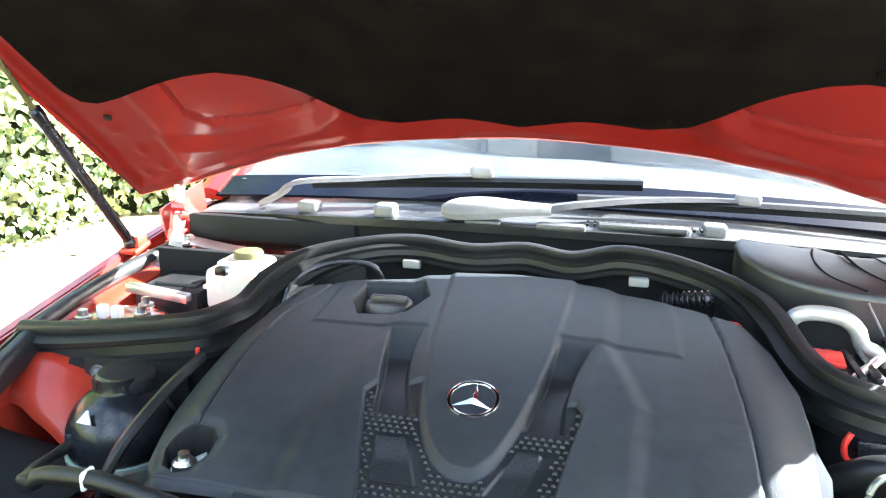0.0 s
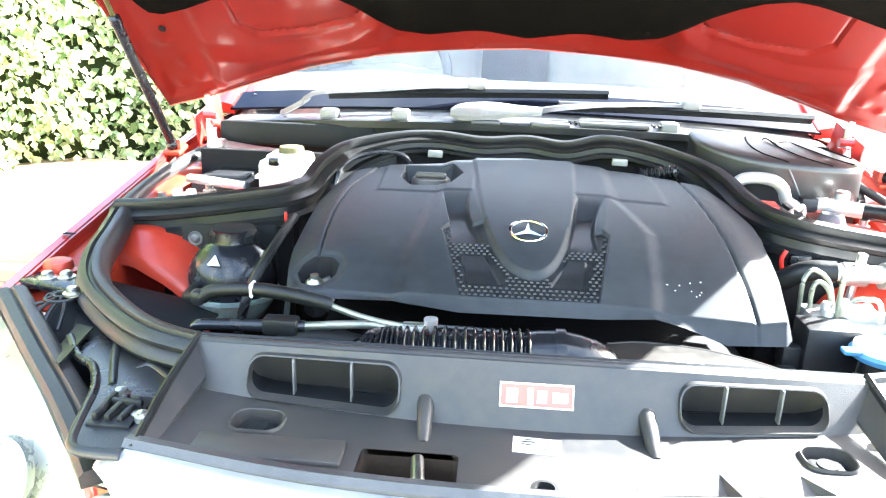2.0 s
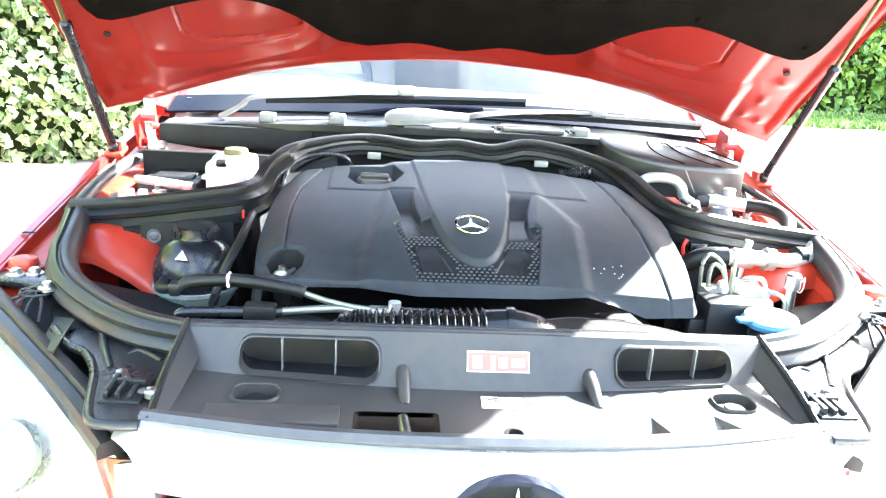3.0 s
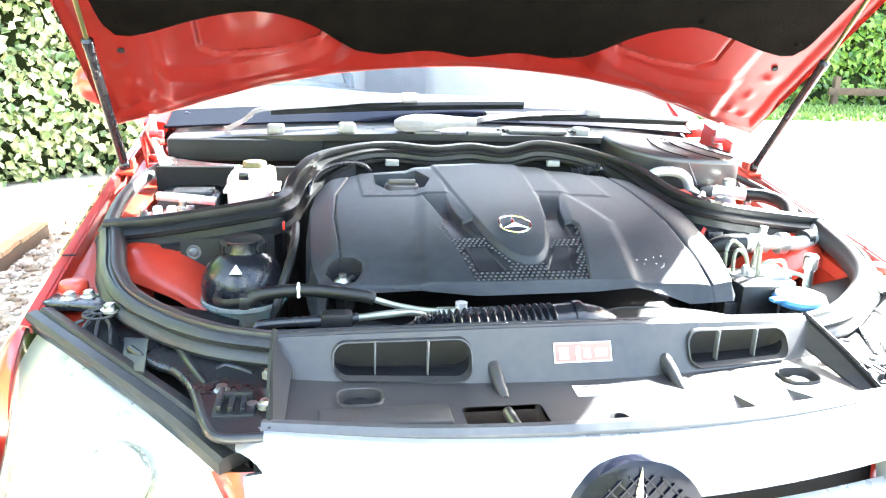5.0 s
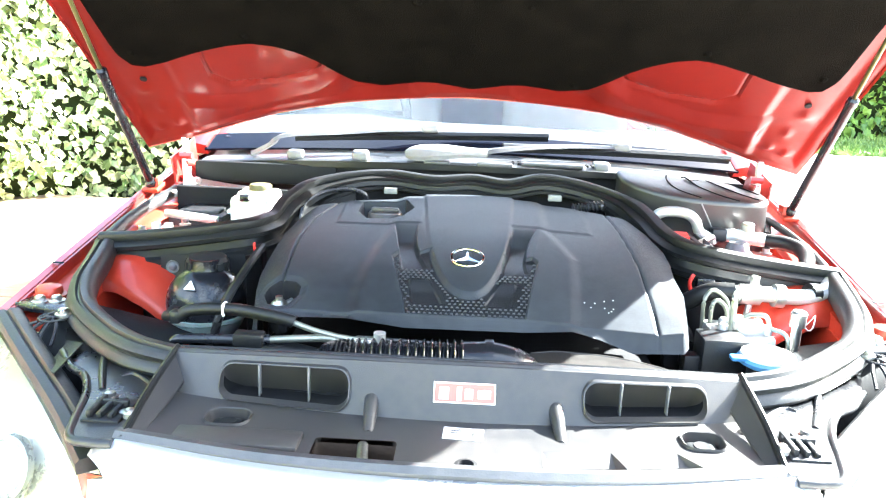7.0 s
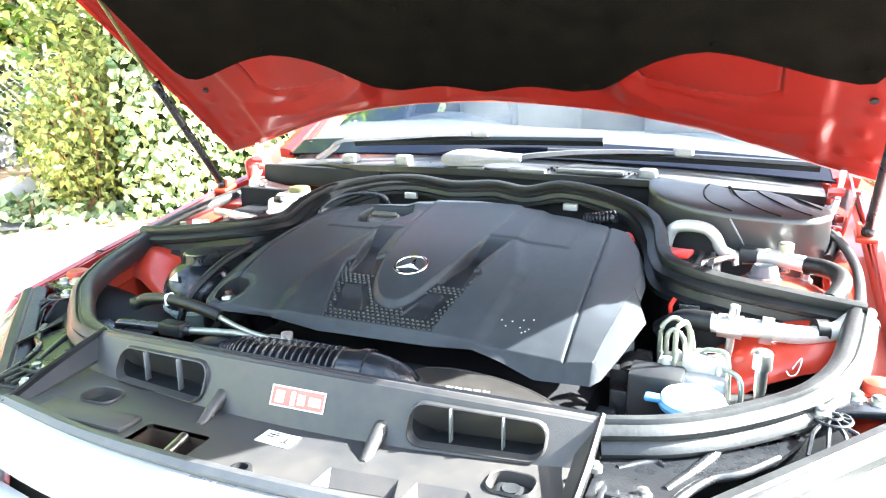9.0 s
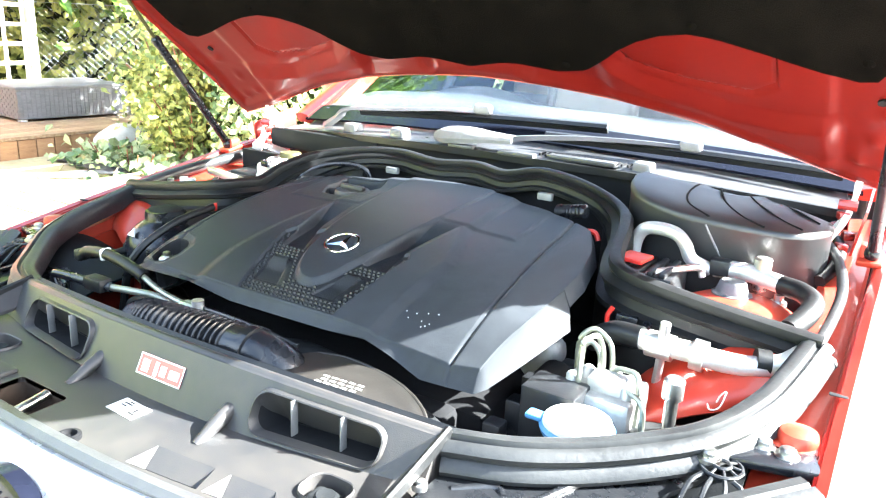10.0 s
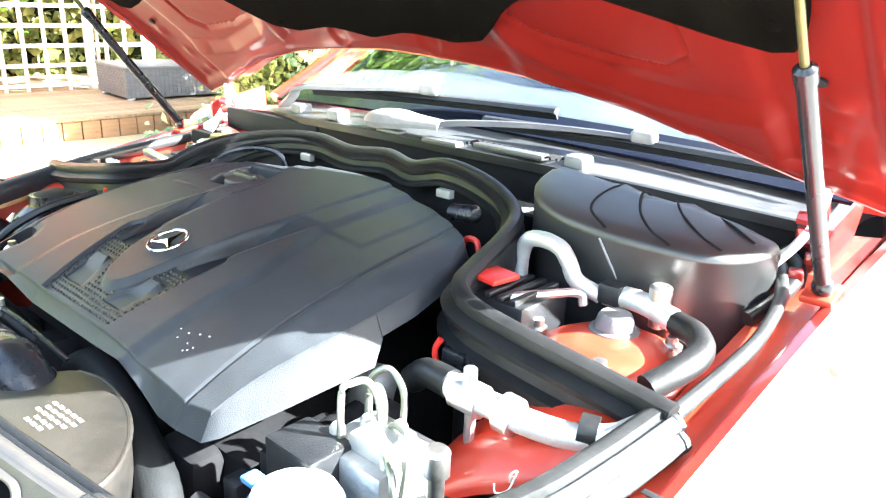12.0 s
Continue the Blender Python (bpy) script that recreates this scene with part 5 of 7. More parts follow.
tube(bm, [(-0.05, 0.590, 0.700), (-0.004, 0.612, 0.735), (0.083, 0.600, 0.745), (0.196, 0.573, 0.742), (0.300, 0.545, 0.730), (0.345, 0.520, 0.690)], 0.023, 16, 5)
part("charge_hose", bm, MATT, car, "thick black hose between the intake and the engine")

# ---- slam panel over the radiator ----
def panel_bow(x):
    return 0.055 * (x / 0.38) ** 2


def wall_y(x, z):
    return 0.372 + panel_bow(x) * 0.8 + (z - 0.772) * 0.52


def lift_z(x, z):
    """Height on the panel, which arches in the middle."""
    return z - 0.020 * (x / 0.37) ** 2 * max(0.0, (z - 0.766) / 0.066)


def vent_outline(x0, x1, z0, z1, r):
    return rounded(x0, x1, z0, z1, r, 6)


bm = bmesh.new()
VENTS = ((-0.300, -0.132, 0.7750, 0.8215, 0.017), (0.163, 0.319, 0.7770, 0.8215, 0.017))
outline = [(-0.372 + 0.0155 * k, 0.766) for k in range(49)] + [(0.372 - 0.0155 * k, 0.8310) for k in range(49)]
slab(bm, outline, 0.0, 0.006, [vent_outline(*v) for v in VENTS], lift=lambda x, y, z: (x, wall_y(x, y) + z - 0.003, lift_z(x, y)))
slam = part("slam_panel", bm, PANEL, car, "grey-black plastic radiator panel with two oval vents", 30)
for v in VENTS:
    x0, x1, z0, z1, r = v
    bm = bmesh.new()
    o = vent_outline(*v)
    cx, cz = (x0 + x1) / 2, (z0 + z1) / 2
    rings = []
    for grow, out in ((1.11, -0.002), (1.08, -0.008), (1.02, -0.009), (0.99, -0.004), (0.98, 0.005)):
        rings.append([Vector((cx + (a - cx) * (1 + (grow - 1) * 0.35), wall_y(a, b) + out, lift_z(a, cz + (b - cz) * (1 + (grow - 1) * 1.2)))) for a, b in o])
    skin(bm, rings, caps=False)
    part("vent_surround", bm, PANEL, slam)
    # duct lining in near-black, its inner shade put into the colour
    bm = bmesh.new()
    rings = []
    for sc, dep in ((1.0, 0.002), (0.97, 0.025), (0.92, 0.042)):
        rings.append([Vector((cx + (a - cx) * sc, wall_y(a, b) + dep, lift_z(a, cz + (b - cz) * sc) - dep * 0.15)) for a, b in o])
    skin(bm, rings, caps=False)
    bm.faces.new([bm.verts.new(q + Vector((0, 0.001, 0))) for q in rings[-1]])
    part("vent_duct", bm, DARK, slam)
    # bars coloured paler than the panel for the light their edges catch
    for k in (1, 2):
        bm = bmesh.new()
        x = x0 + (x1 - x0) * (0.30 if k == 1 else 0.69)
        block(bm, x - 0.0011, x + 0.0011, wall_y(x, cz) - 0.002, wall_y(x, cz) + 0.008, lift_z(x, z0) - 0.001, lift_z(x, z1) + 0.001, 0.0006)
        part("vent_bar", bm, GREYCAP, slam)
# ledge in front of the wall
LATCH = rounded(-0.157, -0.062, 0.262, 0.312, 0.006, 3)
ROUND_L = rounded(-0.298, -0.246, 0.327, 0.366, 0.015, 5)
ROUND_R = rounded(0.276, 0.324, 0.329, 0.370, 0.015, 5)


def ledge_front(x):
    return 0.260 + 0.038 * (x / 0.38) ** 2


DIPS = ([(0.105, 0.308), (0.185, 0.314), (0.197, 0.279), (0.103, 0.269)], [(0.206, 0.316), (0.262, 0.321), (0.284, 0.292), (0.204, 0.279)])
bm = bmesh.new()
front = [(-0.375 + 0.75 * k / 40, ledge_front(-0.375 + 0.75 * k / 40)) for k in range(41)]
back = [(0.375 - 0.75 * k / 40, wall_y(0.375 - 0.75 * k / 40, 0.772) + 0.001) for k in range(41)]
slab(bm, front + back, 0.764, 0.770, [LATCH, ROUND_L, ROUND_R, *DIPS], lift=lambda x, y, z: (x, y, z + 0.006 * math.exp(-((y - ledge_front(x)) / 0.012) ** 2)))
part("ledge", bm, PANEL, slam, "dusty plastic ledge", 30)
for hole in (ROUND_L, ROUND_R):
    bm = bmesh.new()
    cx, cy = sum(a for a, _ in hole) / len(hole), sum(b for _, b in hole) / len(hole)
    skin(bm, [[Vector((cx + (a - cx) * s, cy + (b - cy) * s, z)) for a, b in hole] for s, z in ((1.10, 0.7705), (1.06, 0.774), (1.0, 0.773), (0.96, 0.755))], caps=False)
    part("well_rim", bm, PANEL, slam)
    bm = bmesh.new()
    block(bm, cx - 0.0215, cx + 0.0215, cy - 0.0155, cy + 0.0155, 0.735, 0.7655, 0.009, None, 3)
    lathe(bm, [(0.010, 0.0), (0.010, 0.0012), (0.006, 0.0006), (0.001, 0.0006)], (cx, cy, 0.7655), 16)
    part("rubber_buffer", bm, MATT, slam)
bm = bmesh.new()
skin(bm, [[Vector((a, b, z)) for a, b in LATCH] for z in (0.7705, 0.735, 0.72)], caps=False)
bm.faces.new([bm.verts.new((a, b, 0.722)) for a, b in LATCH])
part("latch_well", bm, GREASE, slam, "brown greasy latch well")
bm = bmesh.new()
rod(bm, (-0.102, 0.310, 0.764), (-0.097, 0.268, 0.760), 0.0065, 12)
part("latch_rod", bm, STEEL, slam)
bm = bmesh.new()
block(bm, -0.155, -0.064, 0.280, 0.292, 0.735, 0.742, 0.002)
block(bm, -0.150, -0.070, 0.266, 0.276, 0.742, 0.748, 0.002)
part("latch_plate", bm, GREASE, slam)
for x in (-0.102, 0.128):
    bm = bmesh.new()
    tube(bm, [(x, wall_y(x, 0.79) + 0.002, 0.786), (x + 0.001, 0.366, 0.779), (x + 0.002, 0.350, 0.772), (x + 0.003, 0.334, 0.766)], 0.013, 12, 4, lambda n: [0.75 - 0.30 * i / n for i in range(n)])
    part("moulded_post", bm, PANEL, slam)
# hollows that dip towards the front, with a sloping side wall
for (ax, ay), (bx, by), (cx, cy), (dx, dy) in DIPS:
    bm = bmesh.new()
    a, b, c, d = (bm.verts.new(q) for q in ((ax, ay, 0.7700), (bx, by, 0.7700), (cx, cy, 0.7705), (dx, dy, 0.7705)))
    e, f = bm.verts.new((cx - 0.008, cy + 0.003, 0.758)), bm.verts.new((dx + 0.017, dy + 0.003, 0.756))
    for face in ((a, b, e, f), (a, f, d), (b, c, e), (f, e, c, d)):
        bm.faces.new(face)
    part("moulded_dip", bm, PANEL, slam, angle=15)
bm = bmesh.new()
block(bm, -0.320, -0.172, 0.276, 0.316, 0.768, 0.776, 0.003)
part("raised_pad", bm, PANEL, slam)
bm = bmesh.new()
lathe(bm, [(0.013, -0.002), (0.013, 0.003), (0.009, 0.004), (0.008, -0.001), (0.002, -0.001)], (0.018, 0.262, 0.772), 16)
part("plug_hole", bm, DARK, slam)
# flange behind the wall, with its rubber lip, and the end cheeks
bm = bmesh.new()
FLANGE = [(-0.003, 0.8305), (0.004, 0.8330), (0.014, 0.8345), (0.028, 0.8340), (0.042, 0.8310), (0.054, 0.8260), (0.062, 0.8200)]


def flange(u, v):
    x = -0.372 + 0.744 * u
    t = v * (len(FLANGE) - 1)
    i = min(int(t), len(FLANGE) - 2)
    dy = FLANGE[i][0] + (FLANGE[i + 1][0] - FLANGE[i][0]) * (t - i)
    z = FLANGE[i][1] + (FLANGE[i + 1][1] - FLANGE[i][1]) * (t - i)
    y0 = wall_y(x, 0.8310)
    reach = 0.020 / 0.062
    return (x, y0 + dy * (reach if dy > 0 else 1), z - 0.020 * (x / 0.37) ** 2)


surface(bm, flange, 48, 18, (0, 0, -0.004))
part("rear_flange", bm, PANEL, slam, angle=60)
bm = bmesh.new()
path = smooth_path([(-0.375, 0.464, 0.804), (-0.2, 0.438, 0.816), (0, 0.426, 0.821), (0.2, 0.438, 0.816), (0.375, 0.464, 0.804)], 8)
sweep(bm, path, [(-0.008, -0.006), (0.008, -0.006), (0.009, 0.004), (0.004, 0.008), (0.0, 0.003), (-0.004, 0.007), (-0.009, 0.003)])
part("panel_seal", bm, RUBBER, slam, "black rubber lip")
bm = bmesh.new()
path = smooth_path([(-0.380, 0.289, 0.772), (-0.2, 0.261, 0.770), (0, 0.252, 0.770), (0.2, 0.261, 0.770), (0.380, 0.289, 0.772)], 8)
sweep(bm, path, [(-0.010, -0.010), (0.012, -0.008), (0.012, 0.003), (0.006, 0.009), (-0.004, 0.008), (-0.010, 0.001)])
part("front_seal", bm, SCUTTLE, slam, "blue-grey rubber lip along the grille")
for sx in (-1, 1):
    bm = bmesh.new()

    def cheek(u, v):
        a, b = Vector((sx * 0.372, 0.285, 0.772)), Vector((sx * 0.372, 0.452, 0.812))
        lowa, lowb = Vector((sx * 0.358, 0.290, 0.768)), Vector((sx * 0.352, wall_y(0.35, 0.80), 0.784))
        return a.lerp(b, u).lerp(lowa.lerp(lowb, u), v)
    surface(bm, cheek, 8, 3, (0, 0, -0.004))
    part("end_cheek", bm, PANEL, slam)
    bm = bmesh.new()
    sweep(bm, smooth_path([(sx * 0.372, 0.278, 0.774), (sx * 0.375, 0.36, 0.795), (sx * 0.374, 0.455, 0.815)], 5), [(-0.003, -0.010), (0.003, -0.010), (0.0035, 0.002), (0, 0.004), (-0.0035, 0.002)])
    part("edge_strip", bm, RUBBER, slam)
# stickers
bm = bmesh.new()
block(bm, -0.025, 0.052, -0.0006, 0.0, 0, 0.0225, 0.0)
for v in bm.verts:
    v.co = (v.co.x, wall_y(v.co.x, 0.7905 + v.co.z) - 0.0035 + v.co.y, 0.7905 + v.co.z)
sticker = part("warning_sticker", bm, SALMON, slam, "pale orange warning sticker with white signs")
bm = bmesh.new()
for x0, x1, z0, z1 in ((-0.025, 0.052, 0.0210, 0.0225), (-0.025, 0.052, 0.0, 0.0012), (-0.025, -0.0235, 0.0012, 0.0210), (0.0505, 0.052, 0.0012, 0.0210), (-0.018, -0.006, 0.004, 0.017), (0.004, 0.010, 0.003, 0.018), (0.014, 0.024, 0.005, 0.016), (0.030, 0.046, 0.006, 0.015)):
    vs = block(bm, x0, x1, -0.0012, -0.0004, z0, z1)
for v in bm.verts:
    v.co = (v.co.x, wall_y(v.co.x, 0.7905 + v.co.z) - 0.0035 + v.co.y, 0.7905 + v.co.z)
part("sticker_print", bm, LABEL, sticker)
bm = bmesh.new()
block(bm, -0.024, 0.024, -0.014, 0.014, 0, 0.0006, 0.0, Matrix.Translation((0.014, 0.338, 0.7703)) @ Matrix.Rotation(radians(-3), 4, "Z"))
data = part("data_label", bm, LABEL, slam, "white data label with black print bars")
for x, y, w, h in ((-0.016, 0.006, 0.014, 0.002), (-0.016, 0.001, 0.010, 0.0015), (0.006, -0.006, 0.014, 0.003), (0.010, 0.000, 0.004, 0.008), (-0.012, 0.010, 0.008, 0.0015)):
    bm = bmesh.new()
    block(bm, x, x + w, y - h / 2, y + h / 2, 0.0006, 0.0010, 0.0, Matrix.Translation((0.014, 0.338, 0.7703)) @ Matrix.Rotation(radians(-3), 4, "Z"))
    part("print_bar", bm, INK, data)

# ---- grille ----
bm = bmesh.new()


def hood_lip(u, v):
    x = (-0.408 + 0.816 * u) * (1 - 0.075 * step(0.35, 0.60, v))
    e = (abs(x) / 0.408)
    y0 = 0.240 + 0.052 * e ** 2
    prof = [(0.010, 0.758), (0.0, 0.766), (-0.014, 0.764), (-0.030, 0.752), (-0.040, 0.735), (-0.046, 0.712), (-0.044, 0.706), (-0.030, 0.704)]
    t = v * (len(prof) - 1)
    i = min(int(t), len(prof) - 2)
    (a, b), (c, d) = prof[i], prof[i + 1]
    z, end = b + (d - b) * (t - i), max(0.0, (e - 0.90) / 0.10)
    z = 0.742 + (z - 0.742) * math.sqrt(max(0.06, 1 - end ** 2.5))
    return (x, y0 + a + (c - a) * (t - i), z + 0.002 + 0.009 * e ** 2)


surface(bm, hood_lip, 60, 21)
grille = part("grille_frame", bm, SILVER, car, "bright silver grille frame in full sun", 60)
for sx in (-1, 1):
    bm = bmesh.new()
    sweep(bm, smooth_path([(sx * 0.378, 0.260, 0.735), (sx * 0.368, 0.225, 0.66), (sx * 0.345, 0.19, 0.58), (sx * 0.33, 0.175, 0.52)], 5), [(-0.02, -0.012), (0.02, -0.012), (0.02, 0.012), (-0.02, 0.012)], (0, -1, 0))
    part("grille_side", bm, SILVER, grille)
for k in range(3):
    bm = bmesh.new()
    z = 0.676 - 0.055 * k
    path = smooth_path([(-0.38 + 0.02 * k, 0.235, z), (-0.2, 0.200, z + 0.004), (0, 0.186, z + 0.006), (0.2, 0.200, z + 0.004), (0.38 - 0.02 * k, 0.235, z)], 6)
    sweep(bm, path, [(-0.012, -0.008), (0.010, -0.010), (0.012, 0.008), (-0.010, 0.012)])
    part("grille_bar", bm, SILVER, grille)
bm = bmesh.new()
block(bm, -0.39, 0.39, 0.270, 0.285, 0.50, 0.745, 0.004)
part("grille_mesh", bm, DARK, grille)
bm = bmesh.new()
star_m = Matrix.Translation((0.010, 0.176, 0.686)) @ Matrix.Rotation(radians(80), 4, "X")
lathe(bm, [(0.080, -0.02), (0.080, 0.0), (0.070, 0.003), (0.002, 0.006)], (0, 0, 0), 40)
bmesh.ops.transform(bm, matrix=star_m, verts=bm.verts)
badge2 = part("grille_badge", bm, FRIT, grille, "black round grille badge with a chrome star")
for slant in (-1, 1):
    for k in range(-5, 6):
        half = math.sqrt(max(0.0, 0.066 ** 2 - (0.012 * k) ** 2))
        if half < 0.01:
            continue
        bm = bmesh.new()
        block(bm, -half, half, 0.012 * k - 0.0008, 0.012 * k + 0.0008, 0.002, 0.0065, 0.0, star_m @ Matrix.Rotation(radians(45 * slant), 4, "Z"))
        part("lattice_bar", bm, FRIT, badge2)
bm = bmesh.new()
for k in range(3):
    a = radians(90 + 120 * k)
    tip, topv = Vector((0.076 * math.cos(a), 0.076 * math.sin(a), 0.006)), Vector((0, 0, 0.018))
    l, r = (Vector((0.016 * math.cos(a + s), 0.016 * math.sin(a + s), 0.005)) for s in (radians(60), radians(-60)))
    vt, vl, vr, vc, vb = (bm.verts.new(q) for q in (tip, l, r, topv, Vector((0, 0, 0.002))))
    for f in ((vc, vl, vt), (vc, vt, vr), (vb, vt, vl), (vb, vr, vt)):
        bm.faces.new(f)
bmesh.ops.transform(bm, matrix=star_m, verts=bm.verts)
part("badge_star", bm, CHROME, badge2, angle=15)
# ---- headlights, brackets and bumper ----
for sx in (-1, 1):
    A, B = Vector((sx * 0.704, 0.594, 0.790)), Vector((sx * 0.397, 0.267, 0.737))
    bm = bmesh.new()

    def lens(u, v):
        p = A.lerp(B, u)
        out = Vector((sx * (0.014 + 0.038 * min(1, u / 0.35)), -0.058, 0)) * (1 - 0.25 * abs(u - 0.4))
        turn = step(0.45, 0.84, u)
        out = (out * 1.6).lerp(Vector((-sx * 0.052, -0.068, 0)), turn)
        bulge = math.sin(math.pi * min(1, max(0, u))) * 0.030 * (1 - turn)
        w = math.sin(v * math.pi / 2)
        q = p + out * w + Vector((sx * 0.5, -0.8, 0)).normalized() * bulge * w
        q.z = p.z + 0.004 - (0.185 - 0.045 * u) * v ** 1.7
        return q
    surface(bm, lambda u, v: lens(0.84 * u, v), 30, 16)
    lamp = part("headlight", bm, GLASS, car, "clear headlight unit with a bright reflector", 60)
    lamp.visible_shadow = False
    bm = bmesh.new()
    NOSE = [(0.700, 0.0), (0.714, 0.002), (0.732, -0.018), (0.756, -0.064), (0.772, -0.13), (0.787, -0.20)]

    def nose(u, v):
        t = v * (len(NOSE) - 1)
        i = min(int(t), len(NOSE) - 2)
        (a, b), (c, d) = NOSE[i], NOSE[i + 1]
        q = Vector((sx * (a + (c - a) * (t - i)), 0.568, 0.788 + b + (d - b) * (t - i)))
        return (lens(0.0, v) + Vector((sx * 0.002, -0.002, 0.0))).lerp(q, u) + Vector((sx * 0.010 * math.sin(math.pi * u) * v, -0.008 * math.sin(math.pi * u) * v, 0))
    surface(bm, nose, 8, 16, (-sx * 0.003, 0.003, 0))
    part("wing_nose", bm, RED, car, "red wing edge beside the headlight", 60)
    bm = bmesh.new()
    surface(bm, lambda u, v: lens(0.84 * u, 0.04 + 0.92 * v) + Vector((-sx * 0.020, 0.030, -0.012)), 20, 12)
    part("lamp_shell", bm, REFLECTOR, lamp, "pale silvered lamp shell", 60)
    for t, r in ((0.60, 0.040),):
        bm = bmesh.new()
        c = lens(t, 0.62) + Vector((-sx * 0.012, 0.016, 0))
        axis = Vector((sx * 0.35, -0.85, 0.38)).normalized().to_track_quat("Z", "Y").to_matrix()
        lathe(bm, [(r, -0.010), (r, 0.004), (r * 0.9, 0.006), (r * 0.75, -0.004), (r * 0.4, -0.014), (0.002, -0.016)], c, 28, axis)
        part("lamp_bowl", bm, REFLECTOR, lamp)
    bm = bmesh.new()

    def corner(u, v):
        top = Vector((sx * 0.438, 0.298, 0.717)).lerp(Vector((sx * 0.364, 0.268, 0.732)), u)
        low = Vector((sx * 0.372, 0.225, 0.600)).lerp(Vector((sx * 0.330, 0.212, 0.600)), u)
        return top.lerp(low, v) + Vector((sx * 0.010, -0.014, 0.0)) * math.sin(math.pi * u) * min(1.0, 0.3 + 2 * v)
    surface(bm, corner, 8, 12, (-sx * 0.003, 0.006, -0.003))
    part("bumper_corner", bm, RED, car, "red painted corner beside the headlight", 60)
    # dark strip behind the lens and the black carrier with its ribs, bolts and catch
    bm = bmesh.new()
    sweep(bm, smooth_path([A + Vector((-sx * 0.004, 0.004, 0.004)), A.lerp(B, 0.35) + Vector((-sx * 0.002, 0.006, 0.006)), A.lerp(B, 0.7) + Vector((-sx * 0.004, 0.008, 0.004)), A.lerp(B, 0.96) + Vector((0, 0.006, 0.0))], 5),
          [(-0.020, -0.014), (0.020, -0.014), (0.021, 0.001), (0.016, 0.006), (0.004, 0.007), (0.0, 0.004), (-0.004, 0.008), (-0.016, 0.006), (-0.021, 0.001)])
    part("lens_frame", bm, RUBBER_SUNLIT, car, "grey-black strip along the headlight")
    bm = bmesh.new()

    def carrier(u, v):
        p = A.lerp(B, u) + Vector((-sx * 0.012, 0.012, -0.016))
        q = Vector((sx * 0.600, 0.560, 0.735)).lerp(Vector((sx * 0.400, 0.300, 0.720)), u)
        return p.lerp(q, v) + Vector((0, 0, -0.030 * math.sin(math.pi * v)))
    surface(bm, carrier, 16, 8, (0, 0, -0.005))
    part("lamp_well", bm, DARK, car)
    # smooth pressed plate with a rolled edge and low beads
    EDGE = [(0.640, 0.640), (0.600, 0.585), (0.560, 0.500), (0.524, 0.455), (0.494, 0.433), (0.466, 0.384), (0.446, 0.317), (0.430, 0.276), (0.405, 0.268), (0.378, 0.268)]
    bm = bmesh.new()
    slab(bm, [(sx * x, y) for x, y in EDGE + [(0.378, 0.470), (0.45, 0.490), (0.53, 0.540), (0.605, 0.620)]], 0.768, 0.774, lift=lambda x, y, z: (x, y, z + 0.05 * (abs(x) - 0.45) * (abs(x) > 0.45)))
    carry = part("lamp_carrier", bm, CARRIER, car, "smooth black pressed lamp carrier with low beads and bolts")

    def on(x, y, h=0.0):
        return (sx * x, y, 0.774 + 0.05 * max(0, x - 0.45) + h)
    for pts, r in (([on(*q, -0.002) for q in EDGE[2:]], 0.0055), ([on(0.548, 0.543, -0.002), on(0.525, 0.533, -0.002), on(0.508, 0.520, -0.002), on(0.480, 0.455, -0.002), on(0.452, 0.397, -0.003)], 0.0055),
                   ([on(0.447, 0.440, -0.003), on(0.436, 0.449, -0.002), on(0.420, 0.440, -0.002), on(0.399, 0.421, -0.003)], 0.005), ([on(0.640, 0.635, 0.004), on(0.605, 0.620, 0.010), on(0.575, 0.590, 0.008), on(0.562, 0.560, 0.002)], 0.006)):
        bm = bmesh.new()
        tube(bm, pts, r, 10, 5)
        part("pressed_bead", bm, CARRIER, carry)
    if sx < 0:
        bm = bmesh.new()
        flap = [Vector(on(*q)) for q in ((0.579, 0.549, -0.006), (0.542, 0.522, 0.004), (0.527, 0.420, 0.004), (0.562, 0.458, -0.010))]
        skin(bm, [[q + Vector((0, 0, h)) for q in flap] for h in (-0.003, 0.0)])
        part("flap", bm, PLASTIC, carry)
    hub = Vector((sx * 0.618, 0.585, 0.796))
    for r, drop in ((0.021, 0.0), (0.009, 0.003)):
        bm = bmesh.new()
        tube(bm, [hub + Vector((r * math.cos(radians(g)), r * math.sin(radians(g)), drop)) for g in range(0, 361, 30)], 0.0022, 6, 2)
        part("fan_ring", bm, PLASTIC, carry)
    for k in range(9):
        bm = bmesh.new()
        ang = radians(40 * k + 12)
        way = Vector((math.cos(ang), math.sin(ang), 0))
        rod(bm, hub + way * 0.007 + Vector((0, 0, 0.003)), hub + way * 0.021, 0.0016, 6)
        part("fan_spoke", bm, PLASTIC, carry)
    for dx, dy in ((-0.022, -0.060), (-0.006, -0.066), (0.012, -0.058), (0.026, -0.040)):
        bm = bmesh.new()
        tube(bm, [hub + Vector((sx * dx * 0.6, -0.018, -0.002)), hub + Vector((sx * dx, dy * 0.6, -0.006)), hub + Vector((sx * dx * 1.2, dy, -0.022))], 0.0026, 6, 4)
        part("fan_wire", bm, PLASTIC, carry)
    for bx, by, bz in ((0.432, 0.378, 0.774), (0.394, 0.335, 0.772), (0.619, 0.632, 0.790)):
        bm = bmesh.new()
        lathe(bm, [(0.010, -0.006), (0.010, 0.0), (0.0065, 0.001), (0.0065, 0.006), (0.001, 0.007)], (sx * bx, by, bz), 12)
        part("bolt", bm, STEEL, carry)
    for by in (0.395, 0.318):
        bm = bmesh.new()
